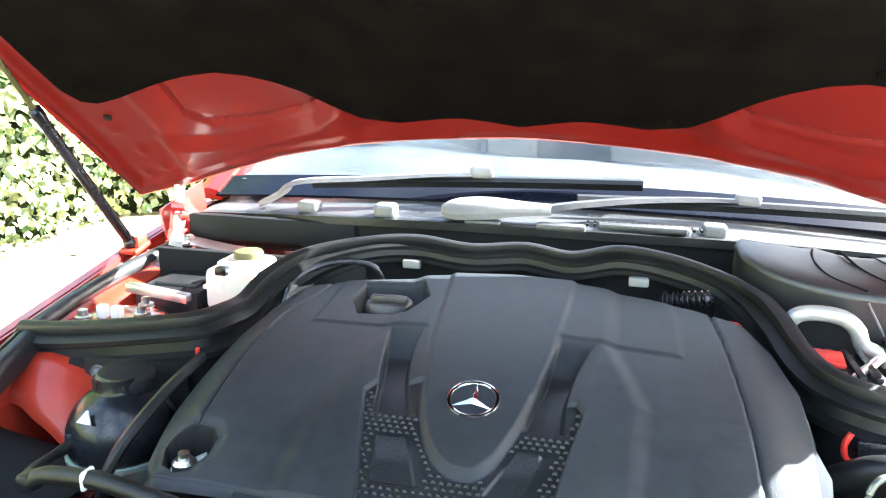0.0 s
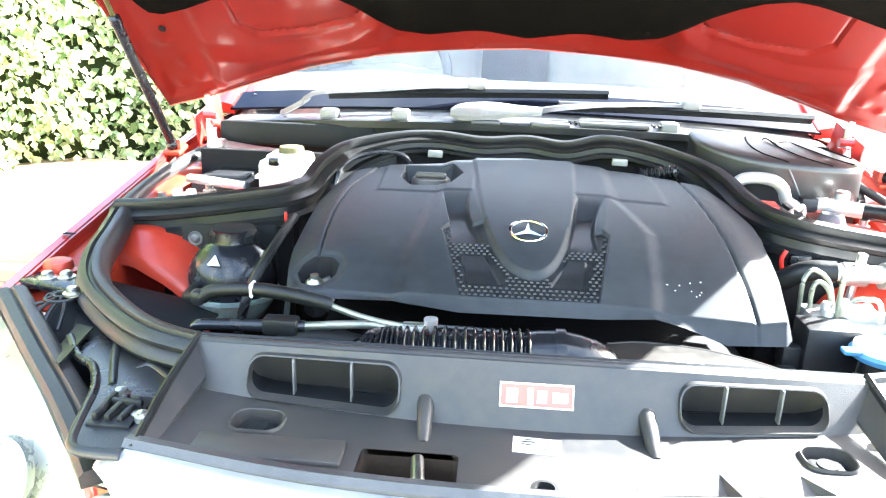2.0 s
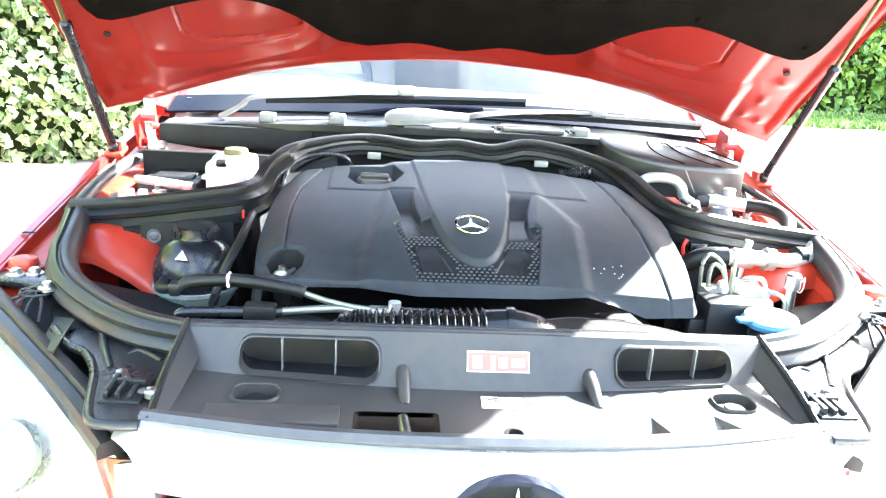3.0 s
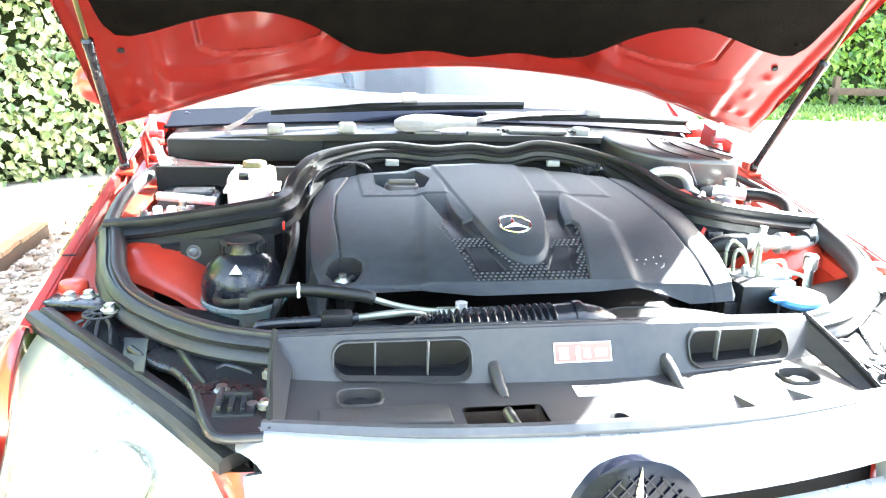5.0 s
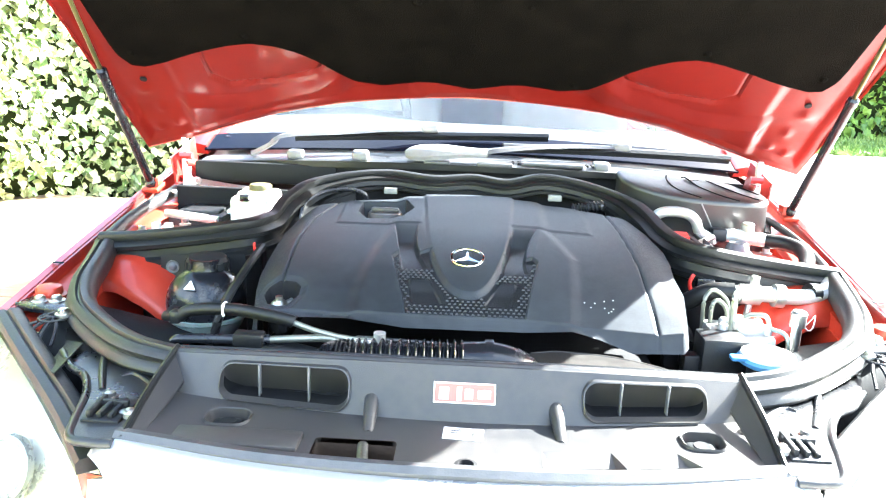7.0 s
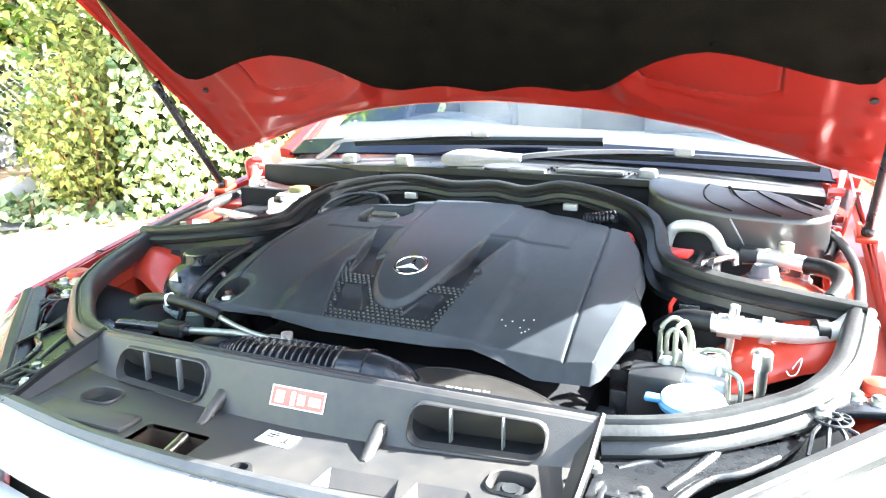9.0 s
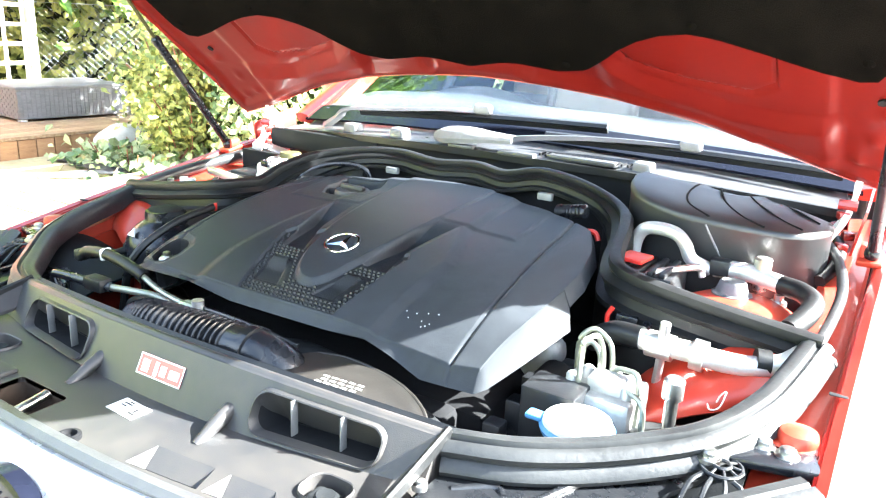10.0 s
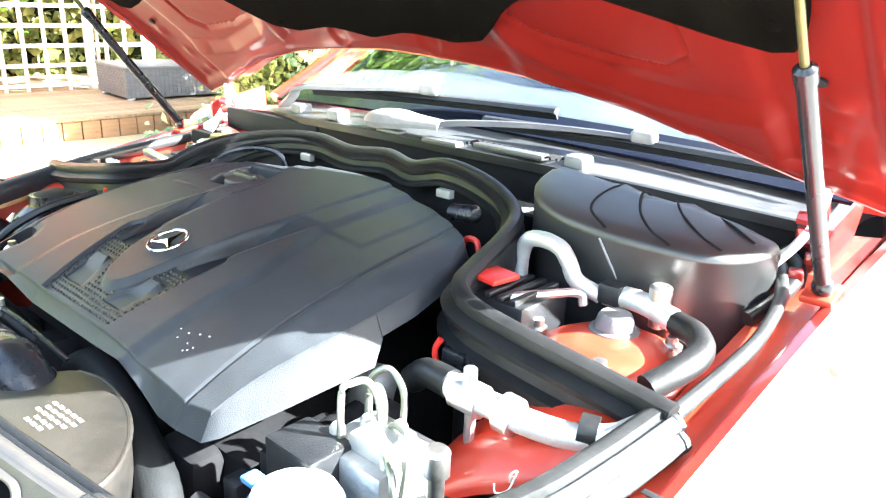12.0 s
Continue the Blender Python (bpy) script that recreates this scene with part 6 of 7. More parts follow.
        lathe(bm, [(0.008, -0.004), (0.008, 0.002), (0.005, 0.003), (0.005, 0.006), (0.001, 0.007)], (sx * 0.379, by, 0.784), 12)
        part("bolt", bm, STEEL, carry)
    bm = bmesh.new()
    at = Matrix.Translation((sx * 0.412, 0.340, 0.774))
    block(bm, -0.024, 0.022, -0.030, 0.030, -0.004, 0.003, 0.0015, at)
    for k in range(3):
        block(bm, -0.020 + 0.013 * k, -0.014 + 0.013 * k, -0.024, 0.022, 0.002, 0.012 - 0.002 * k, 0.0015, at)
    block(bm, -0.022, 0.018, 0.006, 0.012, 0.002, 0.011, 0.0015, at)
    part("catch", bm, PLASTIC, carry, "black latch catch")
    # front crossmember of black steel behind the carrier
    bm = bmesh.new()
    block(bm, -0.11, 0.11, -0.030, 0.030, -0.03, 0.004, 0.008, Matrix.Translation((sx * 0.560, 0.600, 0.756)) @ Matrix.Rotation(radians(sx * 38), 4, "Z"))
    part("cross_member", bm, GLOSSY, car)
    bm = bmesh.new()
    block(bm, -0.055, 0.055, -0.022, 0.022, -0.008, 0.004, 0.004, Matrix.Translation((sx * 0.650, 0.632, 0.797)) @ Matrix.Rotation(radians(sx * 14), 4, "Z"))
    part("lamp_bracket", bm, GLOSSY, car, "black bolted lamp bracket")
bm = bmesh.new()


def bumper(u, v):
    a = math.pi * (u - 0.5)
    x = 0.80 * math.sin(a)
    y = 0.62 - 0.55 * math.cos(a) ** 0.75 if math.cos(a) > 1e-6 else 0.62
    prof = [(0.64, 0.05), (0.60, 0.0), (0.50, -0.02), (0.40, -0.01), (0.28, 0.0), (0.20, 0.03)]
    t = v * (len(prof) - 1)
    i = min(int(t), len(prof) - 2)
    (a0, b0), (c0, d0) = prof[i], prof[i + 1]
    z, dy = a0 + (c0 - a0) * (t - i), b0 + (d0 - b0) * (t - i)
    lift = 0.0
    if abs(x) < 0.40:
        lift = -0.10 * step(0.40, 0.34, np.array(abs(x))) * (1 - v)
    return (x, y + dy + 0.03, z + float(lift))


surface(bm, bumper, 60, 15)
part("front_bumper", bm, RED, car, "red painted front bumper", 60)

# ---- scuttle, wipers and windscreen ----
bm = bmesh.new()


def scuttle(u, v):
    x = -0.640 + 1.28 * u
    y0 = 1.205 + 0.085 * (x / 0.64) ** 2
    z0 = 0.968 - 0.030 * (x / 0.64) ** 2
    prof = [(0.0, -0.006), (0.002, 0.0), (0.008, 0.003), (0.045, 0.006), (0.085, 0.004), (0.125, 0.014)]
    t = v * (len(prof) - 1)
    i = min(int(t), len(prof) - 2)
    (a, b), (c, d) = prof[i], prof[i + 1]
    return (x, y0 + a + (c - a) * (t - i), z0 + b + (d - b) * (t - i))


surface(bm, scuttle, 60, 15, (0, 0.002, -0.004))
cowl = part("scuttle_panel", bm, SCUTTLE, car, "grey-black scuttle panel below the windscreen", 50)
# front face split off and darkened, its shade put into the colour
bm = bmesh.new()
surface(bm, lambda u, v: (-0.640 + 1.28 * u, 1.207 + 0.085 * (2 * u - 1) ** 2 + 0.012 * v, 0.961 - 0.030 * (2 * u - 1) ** 2 - 0.060 * v), 40, 4, (0, 0.003, 0))
part("scuttle_front", bm, MATT, cowl, "front face of the scuttle in a shaded black", 60)
bm = bmesh.new()
block(bm, -0.630, -0.30, 1.222, 1.240, 0.902, 0.950, 0.006)
part("scuttle_beam", bm, MATT, car, "dark grey beam under the scuttle")
bm = bmesh.new()
sweep(bm, smooth_path([(-0.64, 1.288, 0.934), (-0.40, 1.236, 0.952), (-0.15, 1.206, 0.962), (0.1, 1.204, 0.962), (0.35, 1.226, 0.956), (0.64, 1.288, 0.934)], 6), [(-0.006, -0.008), (0.006, -0.008), (0.006, 0.006), (-0.006, 0.006)])
part("scuttle_seal", bm, RUBBER, cowl)
for x, y, z in ((-0.403, 1.262, 0.962), (-0.247, 1.232, 0.970), (0.304, 1.248, 0.964)):
    bm = bmesh.new()
    block(bm, -0.019, 0.019, -0.014, 0.020, -0.006, 0.018, 0.007, Matrix.Translation((x, y, z)), 3)
    part("washer_jet", bm, COWL, cowl, "small black washer jet")
for x0, x1, y, z in ((-0.10, -0.04, 1.20, 0.965), (0.02, 0.10, 1.195, 0.966), (0.12, 0.26, 1.215, 0.968)):
    bm = bmesh.new()
    block(bm, x0, x1, y, y + 0.022, z, z + 0.010, 0.003, Matrix.Identity(4))
    part("scuttle_clip", bm, SCUTTLE, cowl)
bm = bmesh.new()
for x in [0.10 + 0.012 * k for k in range(16)]:
    block(bm, x, x + 0.004, 1.222, 1.250, 0.972, 0.976)
part("air_slots", bm, DARK, cowl)


def wiper(name, arm_pts, hub, blade_a, blade_b, label):
    bm = bmesh.new()
    path = smooth_path(arm_pts, 6)
    n = len(path)
    sweep(bm, path, [(-0.014, -0.004), (0.014, -0.004), (0.009, 0.006), (-0.009, 0.006)], (0, 0, 1), [1.0 - 0.45 * i / n for i in range(n)])
    arm = part(name, bm, COWL if len(arm_pts) > 5 else SCUTTLE, car, label)
    bm = bmesh.new()
    hub = Vector(hub)
    block(bm, -0.022, 0.022, -0.011, 0.011, -0.010, 0.014, 0.009, Matrix.Translation(hub) @ Matrix.Rotation(radians(4), 4, "Z"), 3)
    part("blade_clip", bm, COWL, arm)
    bm = bmesh.new()
    a, b = Vector(blade_a), Vector(blade_b)
    mids = [a.lerp(b, t) + Vector((0, 0.010 * math.sin(math.pi * t), 0.002 * math.sin(math.pi * t))) for t in [k / 12 for k in range(13)]]
    sweep(bm, mids, [(-0.010, 0.0), (-0.004, -0.004), (-0.002, -0.014), (0.002, -0.014), (0.004, -0.004), (0.011, 0.002), (0.004, 0.007), (-0.006, 0.006)], (0, -0.3, 1))
    part("wiper_blade", bm, RUBBER, arm, "black rubber wiper blade")
    return arm


wiper("wiper", [(-0.515, 1.300, 0.960), (-0.470, 1.290, 0.985), (-0.433, 1.288, 1.008), (-0.30, 1.308, 1.018), (-0.18, 1.326, 1.028), (-0.095, 1.336, 1.032)], (-0.095, 1.336, 1.034),
      (-0.415, 1.306, 1.008), (0.190, 1.352, 1.026), "black windscreen wiper resting on the glass")
wiper("wiper", [(0.020, 1.222, 0.993), (0.08, 1.240, 1.002), (0.18, 1.280, 1.008), (0.28, 1.318, 1.008), (0.364, 1.338, 1.006)], (0.364, 1.338, 1.006),
      (0.080, 1.292, 1.004), (0.630, 1.362, 0.990), "black windscreen wiper resting on the glass")
bm = bmesh.new()
path = smooth_path([(-0.142, 1.222, 0.987), (-0.100, 1.221, 0.992), (-0.050, 1.221, 0.995), (0.0, 1.221, 0.996), (0.042, 1.223, 0.996)], 5)
wid = [0.5, 0.8, 0.95, 1.05, 1.1, 1.12, 1.12, 1.12, 1.1, 1.08, 1.02, 0.95, 0.88, 0.80, 0.74, 0.70, 0.66, 0.62, 0.60, 0.58, 0.56]
sweep(bm, path, [(-0.024, -0.010), (0.024, -0.010), (0.025, 0.0), (0.016, 0.010), (0.0, 0.013), (-0.016, 0.010), (-0.025, 0.0)], (0, -0.25, 1), wid[:len(path)])
part("wiper_pivot_cover", bm, COWL, car, "large smooth wiper pivot cover")


def screen(u, v):
    s = 2 * u - 1
    half = 0.665 - 0.115 * v
    x = s * half
    y = 1.318 + 0.070 * s * s + 0.72 * v
    z = 0.985 - 0.030 * s * s + 0.435 * v - 0.05 * v * v
    return Vector((x, y, z))


bm = bmesh.new()
surface(bm, lambda u, v: screen(0.02 + 0.96 * u, 0.075 + 0.90 * v), 40, 24, (0, 0.0025, -0.004))
windscreen = part("windscreen", bm, GLASS, car, "curved windscreen reflecting the sky", 60)
windscreen.visible_shadow = False
bm = bmesh.new()
surface(bm, lambda u, v: screen(u, 0.0 + 0.074 * v) + Vector((0, 0, 0.0)), 40, 3, (0, 0.0025, -0.005))
part("black_band", bm, FRIT, windscreen, "black band along the foot of the glass", 60)
bm = bmesh.new()
surface(bm, lambda u, v: screen(u, 0.975 + 0.04 * v), 30, 2, (0, 0.0025, -0.005))
part("black_band", bm, FRIT, windscreen)
for sx in (-1, 1):
    bm = bmesh.new()
    pts = [screen(0.5 + sx * 0.515, t) + Vector((0, 0.006, 0.004)) for t in (0.0, 0.25, 0.5, 0.75, 1.0)]
    sweep(bm, smooth_path(pts, 4), [(-0.028, -0.02), (0.024, -0.02), (0.024, 0.006), (0.0, 0.012), (-0.028, 0.004)], (0, 0, 1))
    part("windscreen_pillar", bm, RED, car, "red windscreen pillar")

# ---- cabin ----
bm = bmesh.new()


def dash(u, v):
    x = -0.62 + 1.24 * u
    return (x, 1.42 + 0.48 * v, 0.985 + 0.03 * math.sin(math.pi * v) + 0.05 * math.exp(-((x + 0.36) / 0.16) ** 2) * step(0.5, 0.9, np.array(v)) - 0.10 * max(0, v - 0.85) * 6)


surface(bm, dash, 30, 14, (0, 0, -0.15))
part("dashboard", bm, INTERIOR, car, "dark dashboard behind the glass")
wheel_m = Matrix.Translation((-0.39, 1.95, 1.00)) @ Matrix.Rotation(radians(66), 4, "X")
bm = bmesh.new()
skin(bm, [[wheel_m @ Vector(((0.185 + 0.015 * math.cos(b)) * math.cos(a), (0.185 + 0.015 * math.cos(b)) * math.sin(a), 0.015 * math.sin(b))) for b in [2 * math.pi * j / 8 for j in range(8)]] for a in [2 * math.pi * k / 40 for k in range(41)]], caps=False)
steer = part("steering_wheel", bm, INTERIOR, car, "dark steering wheel seen through the glass")
bm = bmesh.new()
block(bm, -0.18, 0.18, -0.025, 0.025, -0.01, 0.01, 0.006, wheel_m)
block(bm, -0.025, 0.025, -0.18, 0.0, -0.01, 0.01, 0.006, wheel_m)
lathe(bm, [(0.07, -0.01), (0.07, 0.012), (0.05, 0.022), (0.002, 0.026)], (0, 0, 0), 20)
part("wheel_boss", bm, INTERIOR, steer)
for x in (-0.36, 0.36):
    bm = bmesh.new()
    block(bm, x - 0.24, x + 0.24, 2.45, 2.58, 0.50, 1.12, 0.05, None, 3)
    block(bm, x - 0.24, x + 0.24, 2.05, 2.50, 0.42, 0.56, 0.05, None, 3)
    seat = part("front_seat", bm, SEAT, car, "pale grey front seat")
    bm = bmesh.new()
    block(bm, x - 0.13, x + 0.13, 2.50, 2.60, 1.14, 1.32, 0.04, None, 3)
    part("headrest", bm, SEAT, seat)

bm = bmesh.new()
block(bm, -0.62, 0.62, 3.28, 3.42, 0.50, 1.12, 0.05, None, 3)
block(bm, -0.62, 0.62, 2.85, 3.32, 0.40, 0.56, 0.05, None, 3)
part("rear_seat", bm, SEAT, car, "pale grey rear seat")

# ---- body shell behind the bay ----
ROOF = [(2.02, 1.378), (2.3, 1.425), (2.8, 1.440), (3.3, 1.405), (3.75, 1.30)]
bm = bmesh.new()
surface(bm, lambda u, v: ((2 * u - 1) * (0.56 - 0.02 * v), 2.02 + 1.73 * v, curve_at(2.02 + 1.73 * v, ROOF) - 0.035 * (2 * u - 1) ** 4), 20, 20, (0, 0, -0.03))
part("roof", bm, RED, car, "red roof", 60)
for sx in (-1, 1):
    bm = bmesh.new()

    def flank(u, v):
        y = 1.455 + 3.1 * u
        prof = [(0.74, 0.93), (0.795, 0.895), (0.835, 0.80), (0.845, 0.62), (0.835, 0.40), (0.81, 0.25), (0.76, 0.20)]
        t = v * (len(prof) - 1)
        i = min(int(t), len(prof) - 2)
        (a, b), (c, d) = prof[i], prof[i + 1]
        x, z = a + (c - a) * (t - i), b + (d - b) * (t - i)
        # meets the wing's section at the front edge of the door
        w = float(step(1.455, 1.80, np.array(y)))
        join = [(0.715, 0.926), (0.747, 0.910), (0.776, 0.864), (0.827, 0.796), (0.845, 0.726), (0.841, 0.450), (0.800, 0.250)]
        (a, b), (c, d) = join[i], join[i + 1]
        x, z = (a + (c - a) * (t - i)) * (1 - w) + x * w, (b + (d - b) * (t - i)) * (1 - w) + z * w
        x -= 0.08 * max(0, (y - 3.9) / 0.65) ** 2
        arch = 0.375 ** 2 - (y - WHEELS[1]) ** 2
        if arch > 0 and z < 0.325 + math.sqrt(arch):
            z = 0.325 + math.sqrt(arch)
        return (sx * x, y, z)
    surface(bm, flank, 60, 24, (-sx * 0.01, 0, 0))
    side = part("body_side", bm, RED, car, "red car side", 60)
    for y0, y1 in ((1.55, 2.55), (2.57, 3.35)):
        bm = bmesh.new()
        block(bm, sx * 0.847 - 0.006, sx * 0.847 + 0.006, y0 + 0.74, y0 + 0.90, 0.735, 0.760, 0.003)
        part("door_handle", bm, RED, side)
        bm = bmesh.new()
        a = max(y0, 1.85)
        quad = [Vector((sx * 0.735, y0 + 0.05, 0.945)), Vector((sx * 0.735, y1 - 0.02, 0.945)), Vector((sx * 0.585, min(y1 - 0.02, 3.2), 1.355)), Vector((sx * 0.585, max(y0 + 0.05, 2.12), 1.355))]
        vs = [bm.verts.new(q) for q in quad]
        f = bm.faces.new(vs)
        r = bmesh.ops.extrude_face_region(bm, geom=[f])
        bmesh.ops.translate(bm, vec=(-sx * 0.005, 0, 0), verts=[v for v in r["geom"] if isinstance(v, bmesh.types.BMVert)])
        part("side_window", bm, FRIT, side, "dark side window")
    bm = bmesh.new()
    sweep(bm, smooth_path([(sx * 0.64, 1.44, 0.955), (sx * 0.60, 1.80, 1.20), (sx * 0.565, 2.08, 1.375), (sx * 0.56, 2.8, 1.425), (sx * 0.56, 3.4, 1.37), (sx * 0.64, 4.0, 1.02)], 5), [(-0.02, -0.02), (0.02, -0.02), (0.02, 0.02), (-0.02, 0.02)])
    part("roof_rail", bm, RED, side)
    bm = bmesh.new()
    bmesh.ops.create_uvsphere(bm, u_segments=18, v_segments=12, radius=1, matrix=Matrix.Translation((sx * 0.895, 1.82, 1.02)) @ Matrix.Diagonal((0.085, 0.05, 0.062, 1)))
    rod(bm, (sx * 0.80, 1.82, 0.97), (sx * 0.88, 1.81, 1.00), 0.02, 10)
    part("door_mirror", bm, RED, car, "red door mirror")
    for wy in WHEELS:
        bm = bmesh.new()
        rot = Matrix.Rotation(radians(90 * sx), 3, "Y")
        lathe(bm, [(0.215, -0.10), (0.29, -0.108), (0.315, -0.09), (0.322, -0.05), (0.322, 0.05), (0.315, 0.09), (0.29, 0.108), (0.215, 0.10)], (sx * 0.722, wy, 0.322), 40, rot)
        whl = part("wheel", bm, TYRE, car, "black tyre on a silver alloy wheel")
        bm = bmesh.new()
        lathe(bm, [(0.218, -0.09), (0.218, 0.085), (0.205, 0.092), (0.195, 0.06), (0.05, 0.05), (0.045, 0.07), (0.002, 0.07)], (sx * 0.722, wy, 0.322), 40, rot)
        for k in range(7):
            a = 2 * math.pi * k / 7
            block(bm, 0.03, 0.205, -0.018, 0.018, 0.045, 0.085, 0.006, Matrix.Translation((sx * 0.722, wy, 0.322)) @ rot.to_4x4() @ Matrix.Rotation(a, 4, "Z"))
        part("rim", bm, SILVER, whl)
bm = bmesh.new()
surface(bm, lambda u, v: ((2 * u - 1) * (0.78 - 0.10 * v * 0), 3.98 + 0.60 * v, 0.985 - 0.02 * v - 0.03 * (2 * u - 1) ** 4), 14, 8, (0, 0, -0.02))
part("boot_lid", bm, RED, car, "red boot lid", 60)
bm = bmesh.new()
surface(bm, lambda u, v: ((2 * u - 1) * (0.555 + 0.06 * v), 3.74 + 0.27 * v, 1.30 - 0.31 * v), 12, 6, (0, 0, -0.006))
part("rear_window", bm, FRIT, car, "dark rear window")
bm = bmesh.new()
surface(bm, lambda u, v: ((2 * u - 1) * 0.80, 4.55 + 0.06 * math.sin(math.pi * v), 0.95 - 0.70 * v), 12, 8, (0, -0.01, 0))
part("rear_bumper", bm, RED, car, "red rear bumper", 60)
bm = bmesh.new()
block(bm, -0.80, 0.80, 0.60, 4.5, 0.20, 0.28, 0.01)
part("underbody", bm, DARK, car)

# ---- garden round the car ----
def leaf_cloud(name, pts, normals, sizes, material, parent=None, long=1.25, label="", seed=1, droop=0.5):
    """Many small folded leaves as one mesh: a point, a facing and a length for each."""
    rng = np.random.default_rng(seed)
    n = len(pts)
    p, nn = np.asarray(pts, float), np.asarray(normals, float)
    nn = nn + rng.normal(0, 0.55, (n, 3))
    nn /= np.linalg.norm(nn, axis=1, keepdims=True)
    t = rng.normal(0, 1, (n, 3)) + np.array([0, 0, -droop * 2])
    t -= nn * (t * nn).sum(1, keepdims=True)
    t /= np.linalg.norm(t, axis=1, keepdims=True)
    b = np.cross(nn, t)
    s = np.asarray(sizes)[:, None]
    v = np.stack([p - t * s * 0.5 * long, p - t * s * 0.1 + b * s * 0.48 + nn * s * 0.12, p + t * s * 0.25 + b * s * 0.30 + nn * s * 0.08, p + t * s * 0.55 * long - nn * s * 0.10,
                  p + t * s * 0.25 - b * s * 0.30 + nn * s * 0.08, p - t * s * 0.1 - b * s * 0.48 + nn * s * 0.12, p + t * s * 0.05 - nn * s * 0.02], 1).reshape(-1, 3)
    base = np.arange(n) * 7
    tri = np.concatenate([np.stack([base + 6, base + i, base + (i + 1) % 6], 1) for i in range(6)])
    me = bpy.data.meshes.new(name)
    me.from_pydata(v.tolist(), [], tri.tolist())
    me.materials.append(material)
    ob = new(name, me)
    ob.parent = parent
    return tagged(ob, label, kind="stuff")


def hedge_wall(name, path, height, count, size, material, label, category, seed, depth=0.35, lump=0.16):
    """A leafy wall along a line in the plan: a dark uneven core, coloured as the shade within, and a coat of leaves."""
    rng = np.random.default_rng(seed)
    e = thing(name, label, category, (path[0][0], path[0][1], 0))
    line = smooth_path([(x, y, 0) for x, y in path], 8)
    cum = np.concatenate([[0], np.cumsum([(b - a).length for a, b in zip(line, line[1:])])])
    arr = np.array([q[:] for q in line])

    def at(s):
        x, y = np.interp(s, cum, arr[:, 0]), np.interp(s, cum, arr[:, 1])
        dx, dy = np.interp(s + 0.05, cum, arr[:, 0]) - np.interp(s - 0.05, cum, arr[:, 0]), np.interp(s + 0.05, cum, arr[:, 1]) - np.interp(s - 0.05, cum, arr[:, 1])
        l = math.hypot(dx, dy) + 1e-9
        return x, y, dy / l, -dx / l

    def bulge(s, z):
        return lump * noise.noise((s * 1.3 + seed, z * 1.5, 0.2)) + lump * 0.6 * noise.noise((s * 4 + seed, z * 4, 0.7))

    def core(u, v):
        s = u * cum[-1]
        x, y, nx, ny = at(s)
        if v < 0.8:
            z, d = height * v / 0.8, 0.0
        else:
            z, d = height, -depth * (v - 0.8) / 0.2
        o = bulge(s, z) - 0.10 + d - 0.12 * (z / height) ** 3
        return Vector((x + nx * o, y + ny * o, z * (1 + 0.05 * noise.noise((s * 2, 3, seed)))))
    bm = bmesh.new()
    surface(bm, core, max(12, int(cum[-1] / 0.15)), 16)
    k = part("shade_core", bm, CORE, e)
    k.location = (-path[0][0], -path[0][1], 0)
    s = rng.uniform(0, cum[-1], count)
    z = rng.uniform(0.0, 1, count) ** 0.9 * height * 1.04
    pts, nor = [], []
    for a, b in zip(s, z):
        x, y, nx, ny = at(a)
        o = bulge(a, b) + rng.uniform(-0.10, 0.06) - 0.12 * (b / height) ** 3
        if b > height * 0.97:
            o -= rng.uniform(0, depth)
        pts.append((x + nx * o, y + ny * o, b))
        nor.append((nx, ny, 0.55))
    lv = leaf_cloud("leaves", pts, nor, rng.uniform(0.6, 1.25, count) * size, material, e, seed=seed)
    lv.location = (-path[0][0], -path[0][1], 0)
    return e


# deck beside the car
bm = bmesh.new()
block(bm, -3.9, -1.83, 0.45, 4.86, 0.0, 0.074, 0.0)
deck = solid("deck", bm, DARKWOOD, "low deck of pale weathered boards beside the car", "deck", kind="structure")
bm = bmesh.new()
block(bm, -1.828, -1.80, 0.44, 4.87, 0.0, 0.078, 0.003)
part("fascia", bm, DARKWOOD, deck, "dark edge board")
board = bmesh.new()
block(board, -1.06, 1.06, -0.057, 0.057, -0.013, 0.013, 0.004, None, 1)
board_mesh = finish(board)
board_mesh.materials.append(PLANK)
for k in range(37):
    ob = new("plank", board_mesh)
    ob.parent = deck
    ob.location = (-2.86 + random.uniform(-0.006, 0.006), 0.51 + 0.1185 * k, 0.0885 + random.uniform(-0.001, 0.001))
    ob.rotation_euler = (0, 0, random.uniform(-0.0015, 0.0015))

# pebble strip between car and deck
bm = bmesh.new()
surface(bm, lambda u, v: (-1.80 + 0.86 * u, 0.2 + 6.0 * v, 0.006 + 0.006 * noise.noise((u * 9, v * 40, 0))), 10, 60)
solid("gravel_bed", bm, PEBBLE, "strip of mixed pebbles along the deck", "gravel", kind="structure")
rng = np.random.default_rng(5)
ico = bmesh.new()
bmesh.ops.create_icosphere(ico, subdivisions=1, radius=1)
iv = np.array([v.co[:] for v in ico.verts])
ifc = [[v.index for v in f.verts] for f in ico.faces]
ico.free()
N = 3600
px, py = rng.uniform(-1.80, -1.00, N), rng.uniform(1.0, 5.8, N)
sc = rng.uniform(0.008, 0.022, (N, 1)) * rng.uniform(0.6, 1.2, (N, 3))
vv = (iv[None] * (1 + rng.normal(0, 0.12, (N, len(iv), 1)))) * sc[:, None, :] * np.array([1, 1, 0.7]) + np.stack([px, py, rng.uniform(0.006, 0.016, N)], 1)[:, None, :]
ff = (np.array(ifc)[None] + (np.arange(N) * len(iv))[:, None, None]).reshape(-1, 3)
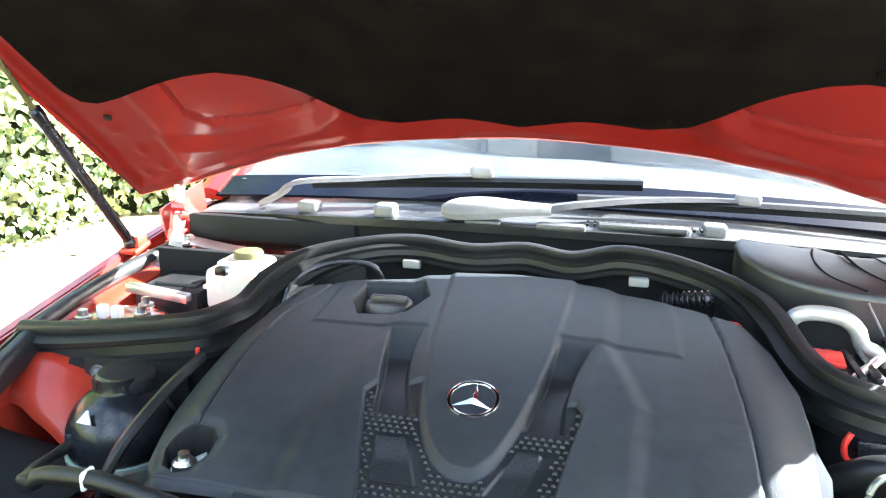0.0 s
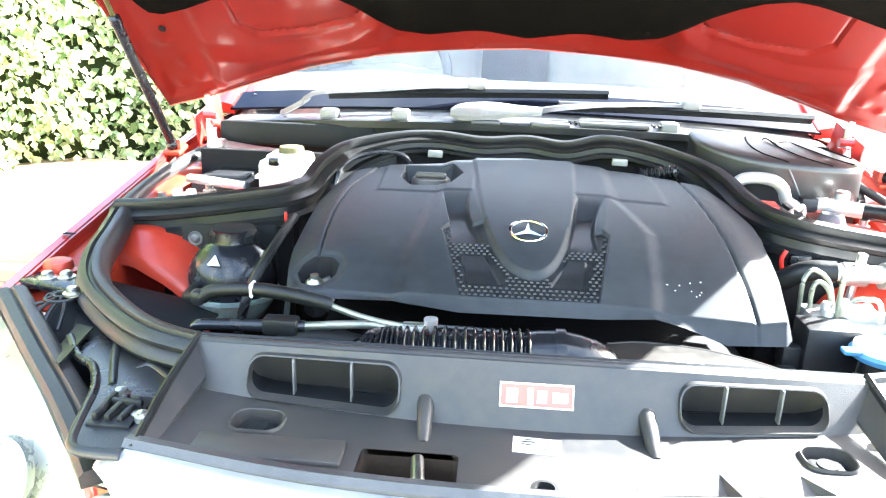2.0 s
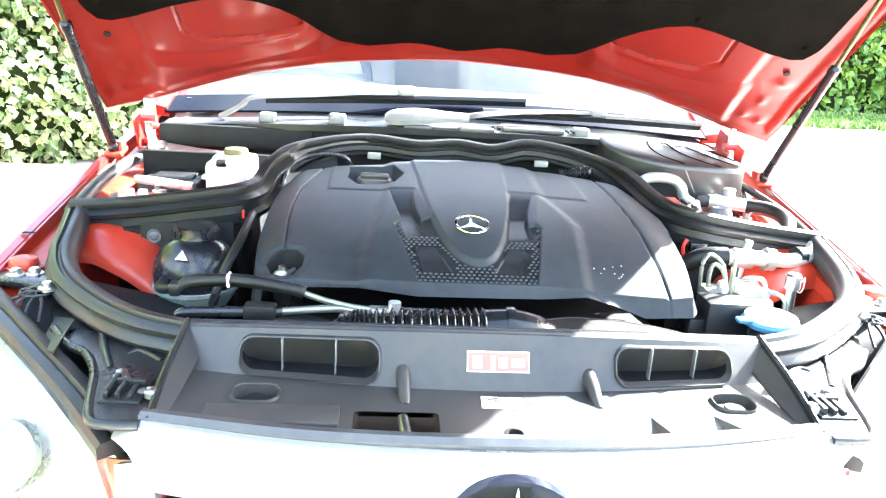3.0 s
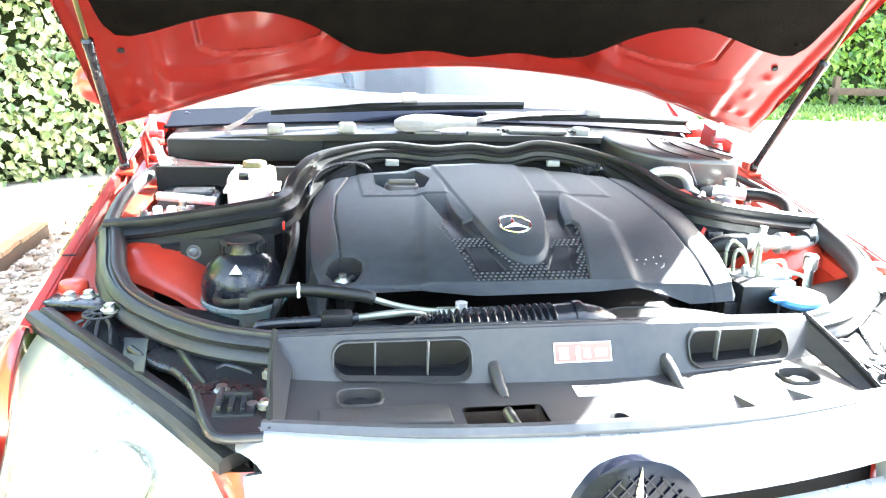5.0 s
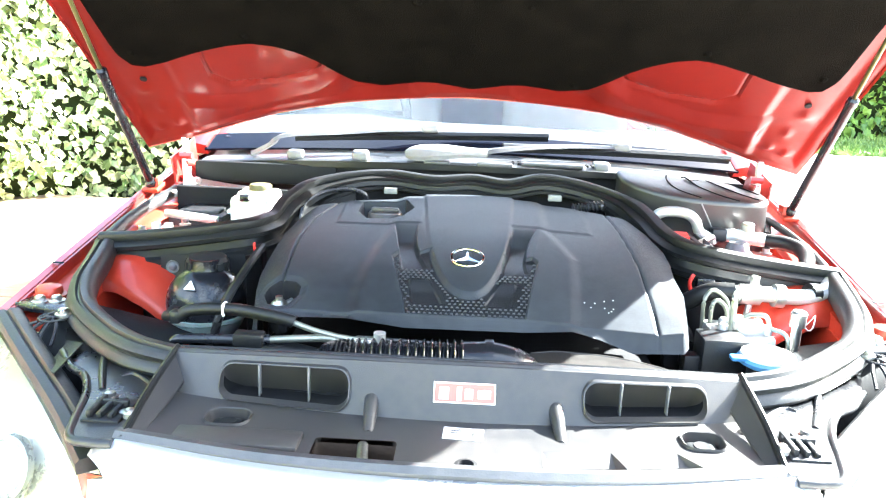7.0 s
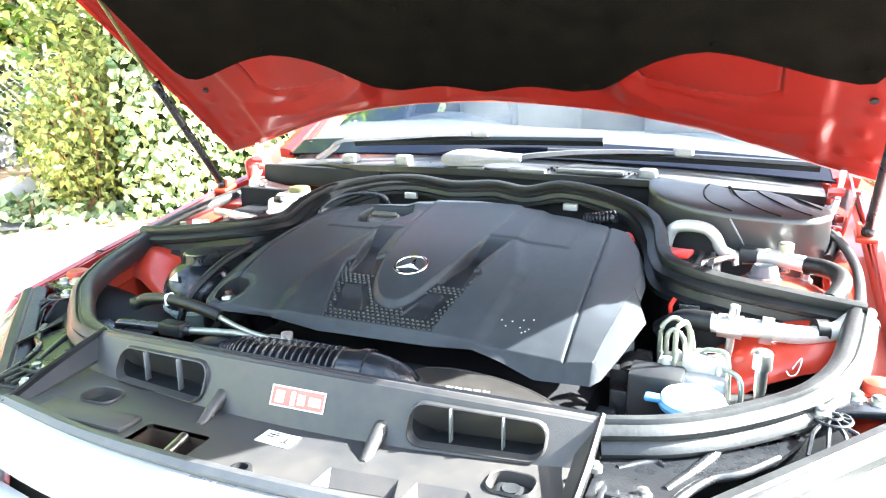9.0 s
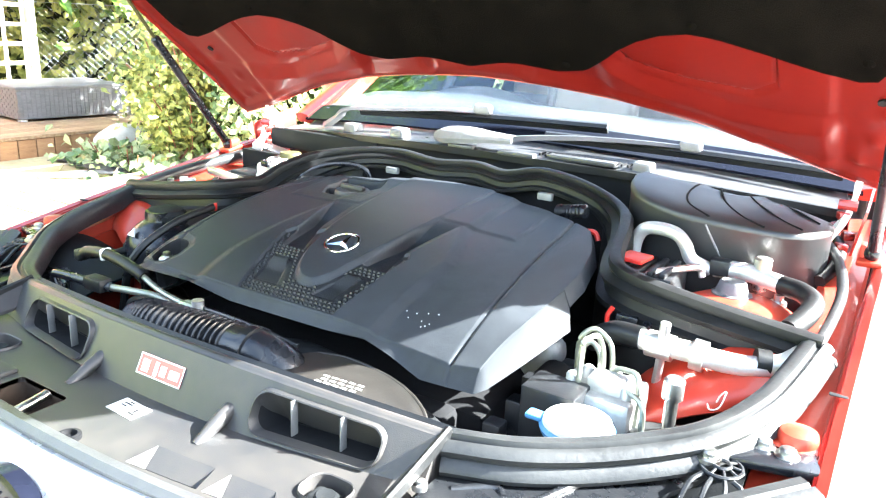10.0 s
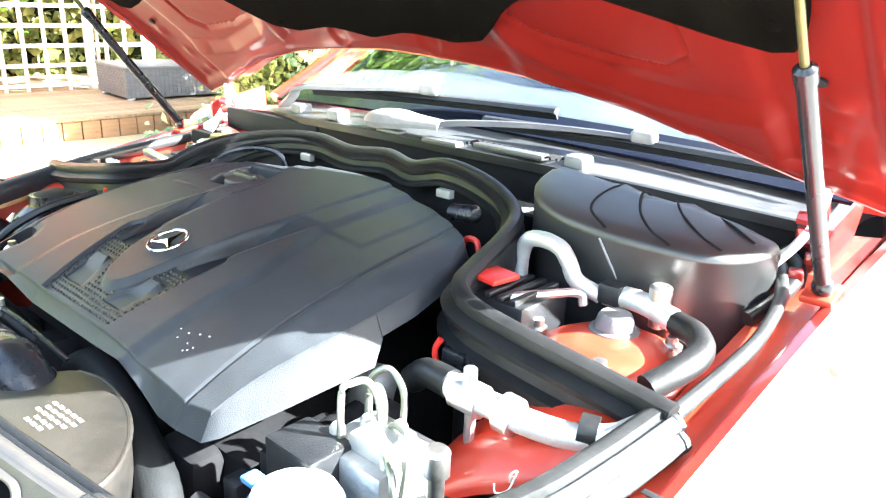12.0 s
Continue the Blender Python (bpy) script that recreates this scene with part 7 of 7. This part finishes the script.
me = bpy.data.meshes.new("pebbles")
me.from_pydata(vv.reshape(-1, 3).tolist(), [], ff.tolist())
me.materials.append(PEBBLE)
me.polygons.foreach_set("use_smooth", [True] * len(me.polygons))
tagged(new("pebbles", me), "loose brown, grey and white pebbles", "gravel", kind="stuff")

# ivy wall, wrapping the garden corner
hedge_wall("ivy_hedge", [(-3.55, 3.55), (-3.30, 3.75), (-3.22, 4.30), (-2.95, 4.95), (-2.45, 5.50), (-1.70, 5.95), (-0.6, 6.4), (0.6, 6.7)], 2.5, 15000, 0.062, IVY,
           "dense ivy hedge with pale sunlit leaves", "hedge", 3)
# looser shrub with reddish stems
shrub = thing("shrub", "loose yellow-green shrub with reddish stems", "shrub", (-4.05, 3.95, 0))
rng = np.random.default_rng(11)
pts, nor, bm = [], [], bmesh.new()
for k in range(60):
    a, r = rng.uniform(0, 2 * math.pi), rng.uniform(0.05, 0.62)
    foot = Vector((0.25 * r * math.cos(a) * 2, 0.25 * r * math.sin(a) * 2, 0))
    tip = Vector((r * math.cos(a) * 1.1, r * math.sin(a), rng.uniform(0.5, 1.25) * (1.1 - 0.45 * r)))
    mid = foot.lerp(tip, 0.5) + Vector((rng.normal(0, 0.05), rng.normal(0, 0.05), 0.12))
    tube(bm, [foot, mid, tip], 0.005, 5, 3)
    part("stem", bm, TWIG, shrub)
    bm = bmesh.new()
    for j in range(150):
        t = rng.uniform(0.15, 1.05)
        q = foot.lerp(mid, min(1, t * 2)) if t < 0.5 else mid.lerp(tip, (t - 0.5) * 2)
        pts.append(q + Vector(rng.normal(0, 0.085, 3)))
        nor.append((0.6, -0.5, 0.6))
leaf_cloud("leaves", pts, nor, rng.uniform(0.022, 0.050, len(pts)), LEAF, shrub, 1.5, seed=12)
low = thing("low_shrub", "low leafy plants at the foot of the hedge", "plant", (-4.3, 3.45, 0))
rng = np.random.default_rng(17)
n = 2600
P = np.stack([rng.normal(0, 0.40, n), rng.normal(0.1, 0.18, n), np.abs(rng.normal(0.04, 0.06, n))], 1)
leaf_cloud("leaves", P, np.tile([0.4, -0.4, 0.9], (n, 1)), rng.uniform(0.04, 0.10, n), IVY, low, 1.2, seed=18)
for k in range(14):
    bm = bmesh.new()
    tube(bm, [(0.3 * math.cos(k), 0.15 * math.sin(k * 2), 0), (0.35 * math.cos(k), 0.2 * math.sin(k * 2), 0.1), (0.45 * math.cos(k), 0.25 * math.sin(k * 2), 0.22)], 0.005, 5, 3)
    part("stem", bm, TWIG, low)
# sprigs of ivy by the deck's edge
for k, (x, y) in enumerate(((-1.74, 2.35), (-1.70, 2.55), (-1.72, 5.0))):
    sp = thing("ivy_sprig", "small ivy sprig growing out of the pebbles", "plant", (x, y, 0), "ivy sprigs by the deck")
    rng = np.random.default_rng(30 + k)
    P = np.stack([rng.normal(0, 0.06, 16), rng.normal(0, 0.08, 16), rng.uniform(0.02, 0.10, 16)], 1)
    leaf_cloud("leaves", P, np.tile([0.2, -0.2, 1], (16, 1)), rng.uniform(0.03, 0.06, 16), IVY, sp, 1.1, seed=40 + k)
    bm = bmesh.new()
    tube(bm, [(0, 0, 0), (0.03, 0.02, 0.05), (0.06, -0.03, 0.07)], 0.003, 5, 3)
    part("stem", bm, TWIG, sp)

# earth and sheet in front of the raised deck
bm = bmesh.new()
surface(bm, lambda u, v: (-5.12 + 1.20 * u, -3.0 + 6.9 * v, 0.004 + 0.055 * (1 - u) + 0.03 * max(0, noise.noise((u * 4, v * 14, 1.5)))), 14, 40)
solid("earth_bed", bm, SAND, "sandy yellow earth in front of the raised deck", "earth", kind="structure")
bm = bmesh.new()
surface(bm, lambda u, v: (-4.9 + 1.35 * u, 3.12 + 0.55 * v + 0.05 * math.sin(u * 9), 0.035 + 0.05 * noise.noise((u * 5, v * 4, 2.5)) + 0.03), 20, 10, (0, 0, -0.004))
solid("ground_sheet", bm, FABRIC, "crumpled black ground sheet under the shrubs", "sheet")
for k, (x, y, l, a) in enumerate(((-4.5, 2.85, 0.9, 20), (-4.75, 3.0, 0.7, 35), (-4.3, 3.05, 0.6, 5))):
    bm = bmesh.new()
    block(bm, -l / 2, l / 2, -0.02, 0.02, 0.0, 0.025, 0.004, Matrix.Translation((x, y, 0.035)) @ Matrix.Rotation(radians(a + 50), 4, "Z"))
    solid("timber_offcut", bm, LATTICE, "pale timber offcut lying on the ground", "timber", "timber offcuts")
bm = bmesh.new()
bmesh.ops.create_icosphere(bm, subdivisions=3, radius=1)
for v in bm.verts:
    v.co *= 1 + 0.15 * noise.noise(v.co * 1.6)
    v.co = Vector((-4.95 + v.co.x * 0.16, 3.85 + v.co.y * 0.26, 0.13 + v.co.z * 0.16))
solid("pale_rock", bm, STONE, "rounded pale rock among low plants", "rock")

# raised deck with trellis, storage box and wall
bm = bmesh.new()
block(bm, -8.4, -5.14, -4.0, 4.5, 0.0, 0.206, 0.0)
terrace = solid("raised_deck", bm, DARKWOOD, "raised timber deck with a plank front", "deck", kind="structure")
fboard = bmesh.new()
block(fboard, -0.012, 0.012, -0.07, 0.07, -0.095, 0.095, 0.003, None, 1)
fmesh = finish(fboard)
fmesh.materials.append(TIMBER)
for k in range(56):
    ob = new("fascia_board", fmesh)
    ob.parent = terrace
    ob.location = (-5.124, -3.9 + 0.149 * k, 0.108)
tb = bmesh.new()
block(tb, -0.056, 0.056, -4.24, 4.24, -0.012, 0.012, 0.003, None, 1)
tmesh = finish(tb)
tmesh.materials.append(PLANK)
for k in range(28):
    ob = new("plank", tmesh)
    ob.parent = terrace
    ob.location = (-5.165 - 0.117 * k, 0.25, 0.219)

trellis = thing("trellis", "pale square wooden trellis panel", "trellis", (-6.9, 3.0, 0.23))
slat = bmesh.new()
block(slat, -0.008, 0.008, -0.019, 0.019, 0.0, 1.95, 0.002, None, 1)
smesh = finish(slat)
smesh.materials.append(LATTICE)
cross = bmesh.new()
block(cross, -0.008, 0.008, -1.22, 1.22, -0.019, 0.019, 0.002, None, 1)
cmesh = finish(cross)
cmesh.materials.append(LATTICE)
for k in range(13):
    ob = new("slat", smesh)
    ob.parent = trellis
    ob.location = (0.0, -1.18 + 0.197 * k, 0.0)
for k in range(11):
    ob = new("crosspiece", cmesh)
    ob.parent = trellis
    ob.location = (0.018, 0, 0.06 + 0.185 * k)
for y in (-1.26, 0.62, 1.26):
    bm = bmesh.new()
    block(bm, -0.035, 0.035, y - 0.035, y + 0.035, 0.0, 2.1, 0.004)
    part("post", bm, LATTICE, trellis)

BOX_M = Matrix.Translation((-6.155, 3.99, 0.232)) @ Matrix.Rotation(radians(-5), 4, "Z")
chest = thing("storage_box", "grey woven rattan garden storage box", "storage box")
chest.matrix_world = BOX_M
bm = bmesh.new()
block(bm, -0.36, 0.36, -0.50, 0.50, 0.02, 0.275, 0.01)
part("body", bm, WICKER, chest)
bm = bmesh.new()
block(bm, -0.375, 0.375, -0.515, 0.515, 0.275, 0.305, 0.012)
part("lid", bm, WICKER, chest)
weave = bmesh.new()
for r in range(10):
    z = 0.03 + 0.0255 * r
    for c in range(26):
        y = -0.50 + 0.0395 * c
        d = 0.006 if (r + c) % 2 else 0.003
        block(weave, 0.358, 0.36 + d, y, y + 0.034, z, z + 0.021)
    for c in range(18):
        x = -0.355 + 0.0395 * c
        d = 0.006 if (r + c) % 2 else 0.003
        block(weave, x, x + 0.034, -0.50 - d, -0.498, z, z + 0.021)
tagged(part("weave", weave, WICKER, chest, "flat woven strands"), kind="stuff")
for x, y in ((0.31, -0.45), (0.31, 0.45), (-0.31, -0.45), (-0.31, 0.45)):
    bm = bmesh.new()
    block(bm, x - 0.03, x + 0.03, y - 0.03, y + 0.03, -0.001, 0.022, 0.003)
    part("foot", bm, TRIM, chest)

bm = bmesh.new()
block(bm, -7.9, -6.25, 1.55, 2.30, 0.2, 2.9, 0.006)
house = solid("garden_wall", bm, TERRACOTTA, "terracotta rendered wall with a white corner board", "wall", kind="structure")
bm = bmesh.new()
block(bm, -6.31, -6.235, 2.303, 2.36, 0.2, 2.9, 0.004)
part("corner_board", bm, TRIM, house)

# wire fence with pale trunks behind
fence = thing("wire_fence", "galvanised wire mesh fence with thin posts", "fence", (-7.6, 5.6, 0))
bm = bmesh.new()
A0, B0 = Vector((-0.2, -1.5, 0)), Vector((2.3, 1.5, 0))
run, hgt, cell = (B0 - A0).length, 1.25, 0.055
dr = (B0 - A0).normalized()
for sgn in (-1, 1):
    k = -hgt
    while k < run + hgt:
        s0, s1 = k, k + sgn * hgt
        z0, z1 = 0.05, hgt
        pa, pb = A0 + dr * s0 + Vector((0, 0, z0)), A0 + dr * s1 + Vector((0, 0, z1))
        if 0 <= min(s0, s1) and max(s0, s1) <= run:
            rod(bm, pa, pb, 0.0014, 4)
        k += cell * 1.4
part("mesh", bm, WIRE, fence)
for z in (0.06, 1.25):
    bm = bmesh.new()
    rod(bm, A0 + Vector((0, 0, z)), B0 + Vector((0, 0, z)), 0.004, 6)
    part("line_wire", bm, WIRE, fence)
for t in (0.0, 0.5, 1.0):
    bm = bmesh.new()
    q = A0.lerp(B0, t)
    rod(bm, q, q + Vector((0, 0, 1.35)), 0.02, 10)
    part("post", bm, PALEBARK, fence)


def tree(x, y, h, r, seed, bark, leafmat, label, n=2600, spread=1.0, size=0.09, clear=0.35):
    rng = np.random.default_rng(seed)
    e = thing("tree", label, "tree", (x, y, 0), "trees behind the garden")
    bm = bmesh.new()
    lean = Vector((rng.normal(0, 0.15), rng.normal(0, 0.15), 0))
    tube(bm, [(0, 0, -0.05), lean * 0.4 + Vector((0, 0, h * 0.4)), lean + Vector((0, 0, h * 0.92))], r, 10, 5, lambda m: [1 - 0.75 * i / m for i in range(m)])
    tips = [lean + Vector((0, 0, h))]
    for k in range(13):
        t = rng.uniform(clear, 0.9)
        a = rng.uniform(0, 2 * math.pi)
        s = lean * t + Vector((0, 0, h * t))
        tip = s + Vector((math.cos(a), math.sin(a), 0.55)) * spread * rng.uniform(0.5, 1.0) * (1.25 - 0.7 * t)
        tube(bm, [s, s.lerp(tip, 0.5) + Vector((0, 0, 0.1)), tip], r * 0.35, 6, 3, lambda m: [1 - 0.7 * i / m for i in range(m)])
        tips.append(tip)
        tips.append(s.lerp(tip, 0.6))
    part("trunk", bm, bark, e)
    pts = [tips[rng.integers(len(tips))] + Vector(rng.normal(0, 0.26 * spread, 3)) for _ in range(n)]
    leaf_cloud("crown", pts, np.tile([0.4, -0.4, 0.8], (n, 1)), rng.uniform(0.6, 1.3, n) * size, leafmat, e, 1.4, seed=seed + 1)


tree(-7.2, 5.9, 4.5, 0.05, 61, PALEBARK, LEAF, "slim tree with pale bark and yellow-green leaves")
tree(-6.6, 6.3, 5.0, 0.06, 62, PALEBARK, HEDGE, "slim tree with pale bark and green leaves")
# bushy tree added where its shade falls on the storage box
tree(-4.15, 5.05, 2.9, 0.05, 66, BARK, LEAF, "bushy yellow-green tree beside the ivy", 5200, 1.1, 0.06, 0.25)
# unseen upper crowns, added to block sky from the engine cover's reflections
tree(-9.3, 2.2, 8.5, 0.09, 63, BARK, LEAF, "leafy tree behind the trellis", 7000, 2.6, 0.17, 0.15)
tree(-9.6, 4.0, 9.0, 0.09, 64, BARK, HEDGE, "leafy tree behind the trellis", 7000, 2.6, 0.17, 0.15)
tree(-8.6, 6.2, 9.0, 0.10, 65, BARK, HEDGE, "leafy tree behind the wire fence", 7000, 2.6, 0.17, 0.12)
hedge_wall("boundary_hedge", [(3.0, -9.5), (-3.0, -9.0), (-7.0, -6.0), (-8.9, -2.0), (-8.8, 1.5), (-8.6, 4.0), (-8.0, 6.0), (-6.6, 7.2), (-4.5, 7.6), (-2.5, 7.4)], 3.1, 34000, 0.11, LEAF, "overgrown boundary hedge behind the trellis and fence", "hedge", 21, 0.5, 0.28)

# drive, lawn and laurel hedge across the way
bm = bmesh.new()
surface(bm, lambda u, v: (-0.93 + 25 * u, -12 + 24.6 * v - 2.2 * u * v, 0.004), 10, 10)
solid("drive", bm, DRIVE, "pale sunlit concrete drive", "drive", kind="structure")
bm = bmesh.new()
surface(bm, lambda u, v: (2.0 + 20 * u, 11.0 + 2.2 * v - 1.2 * u * (1 - v) + 0.2 * math.sin(u * 20), 0.03 * math.sin(math.pi * v) + 0.008), 40, 8)
solid("lawn_strip", bm, GRASS, "strip of mown grass beside the drive", "grass", kind="structure")
rng = np.random.default_rng(71)
n = 9000
P = np.stack([rng.uniform(5.0, 14.0, n), rng.uniform(10.6, 13.0, n), np.full(n, 0.03)], 1)
leaf_cloud("grass_blades", P, np.tile([0.3, -1, 0.2], (n, 1)), rng.uniform(0.04, 0.09, n), GRASS, None, 2.2, "short green grass blades", 72, -0.8)
hedge_wall("laurel_hedge", [(16.5, 14.6), (12.5, 13.9), (9.0, 13.6), (6.0, 13.4), (2.5, 13.2)][::-1], 3.2, 12000, 0.13, HEDGE, "tall bright green laurel hedge across the drive", "hedge", 81, 0.6, 0.3)
rail = thing("rail_fence", "dark timber post and rail fence before the hedge", "fence", (9.9, 13.1, 0))
bm = bmesh.new()
block(bm, -0.2, 4.4, -0.03, 0.0, 0.26, 0.40, 0.006)
part("rail", bm, BARK, rail)
for x in (0.0, 1.45, 2.9, 4.3):
    bm = bmesh.new()
    block(bm, x - 0.06, x + 0.06, 0.0, 0.10, 0.0, 0.62, 0.008)
    part("post", bm, BARK, rail)
tree(5.6, 14.9, 6.0, 0.12, 83, BARK, HEDGE, "leafy tree over the laurel hedge", 4200, 1.8, 0.13, 0.15)
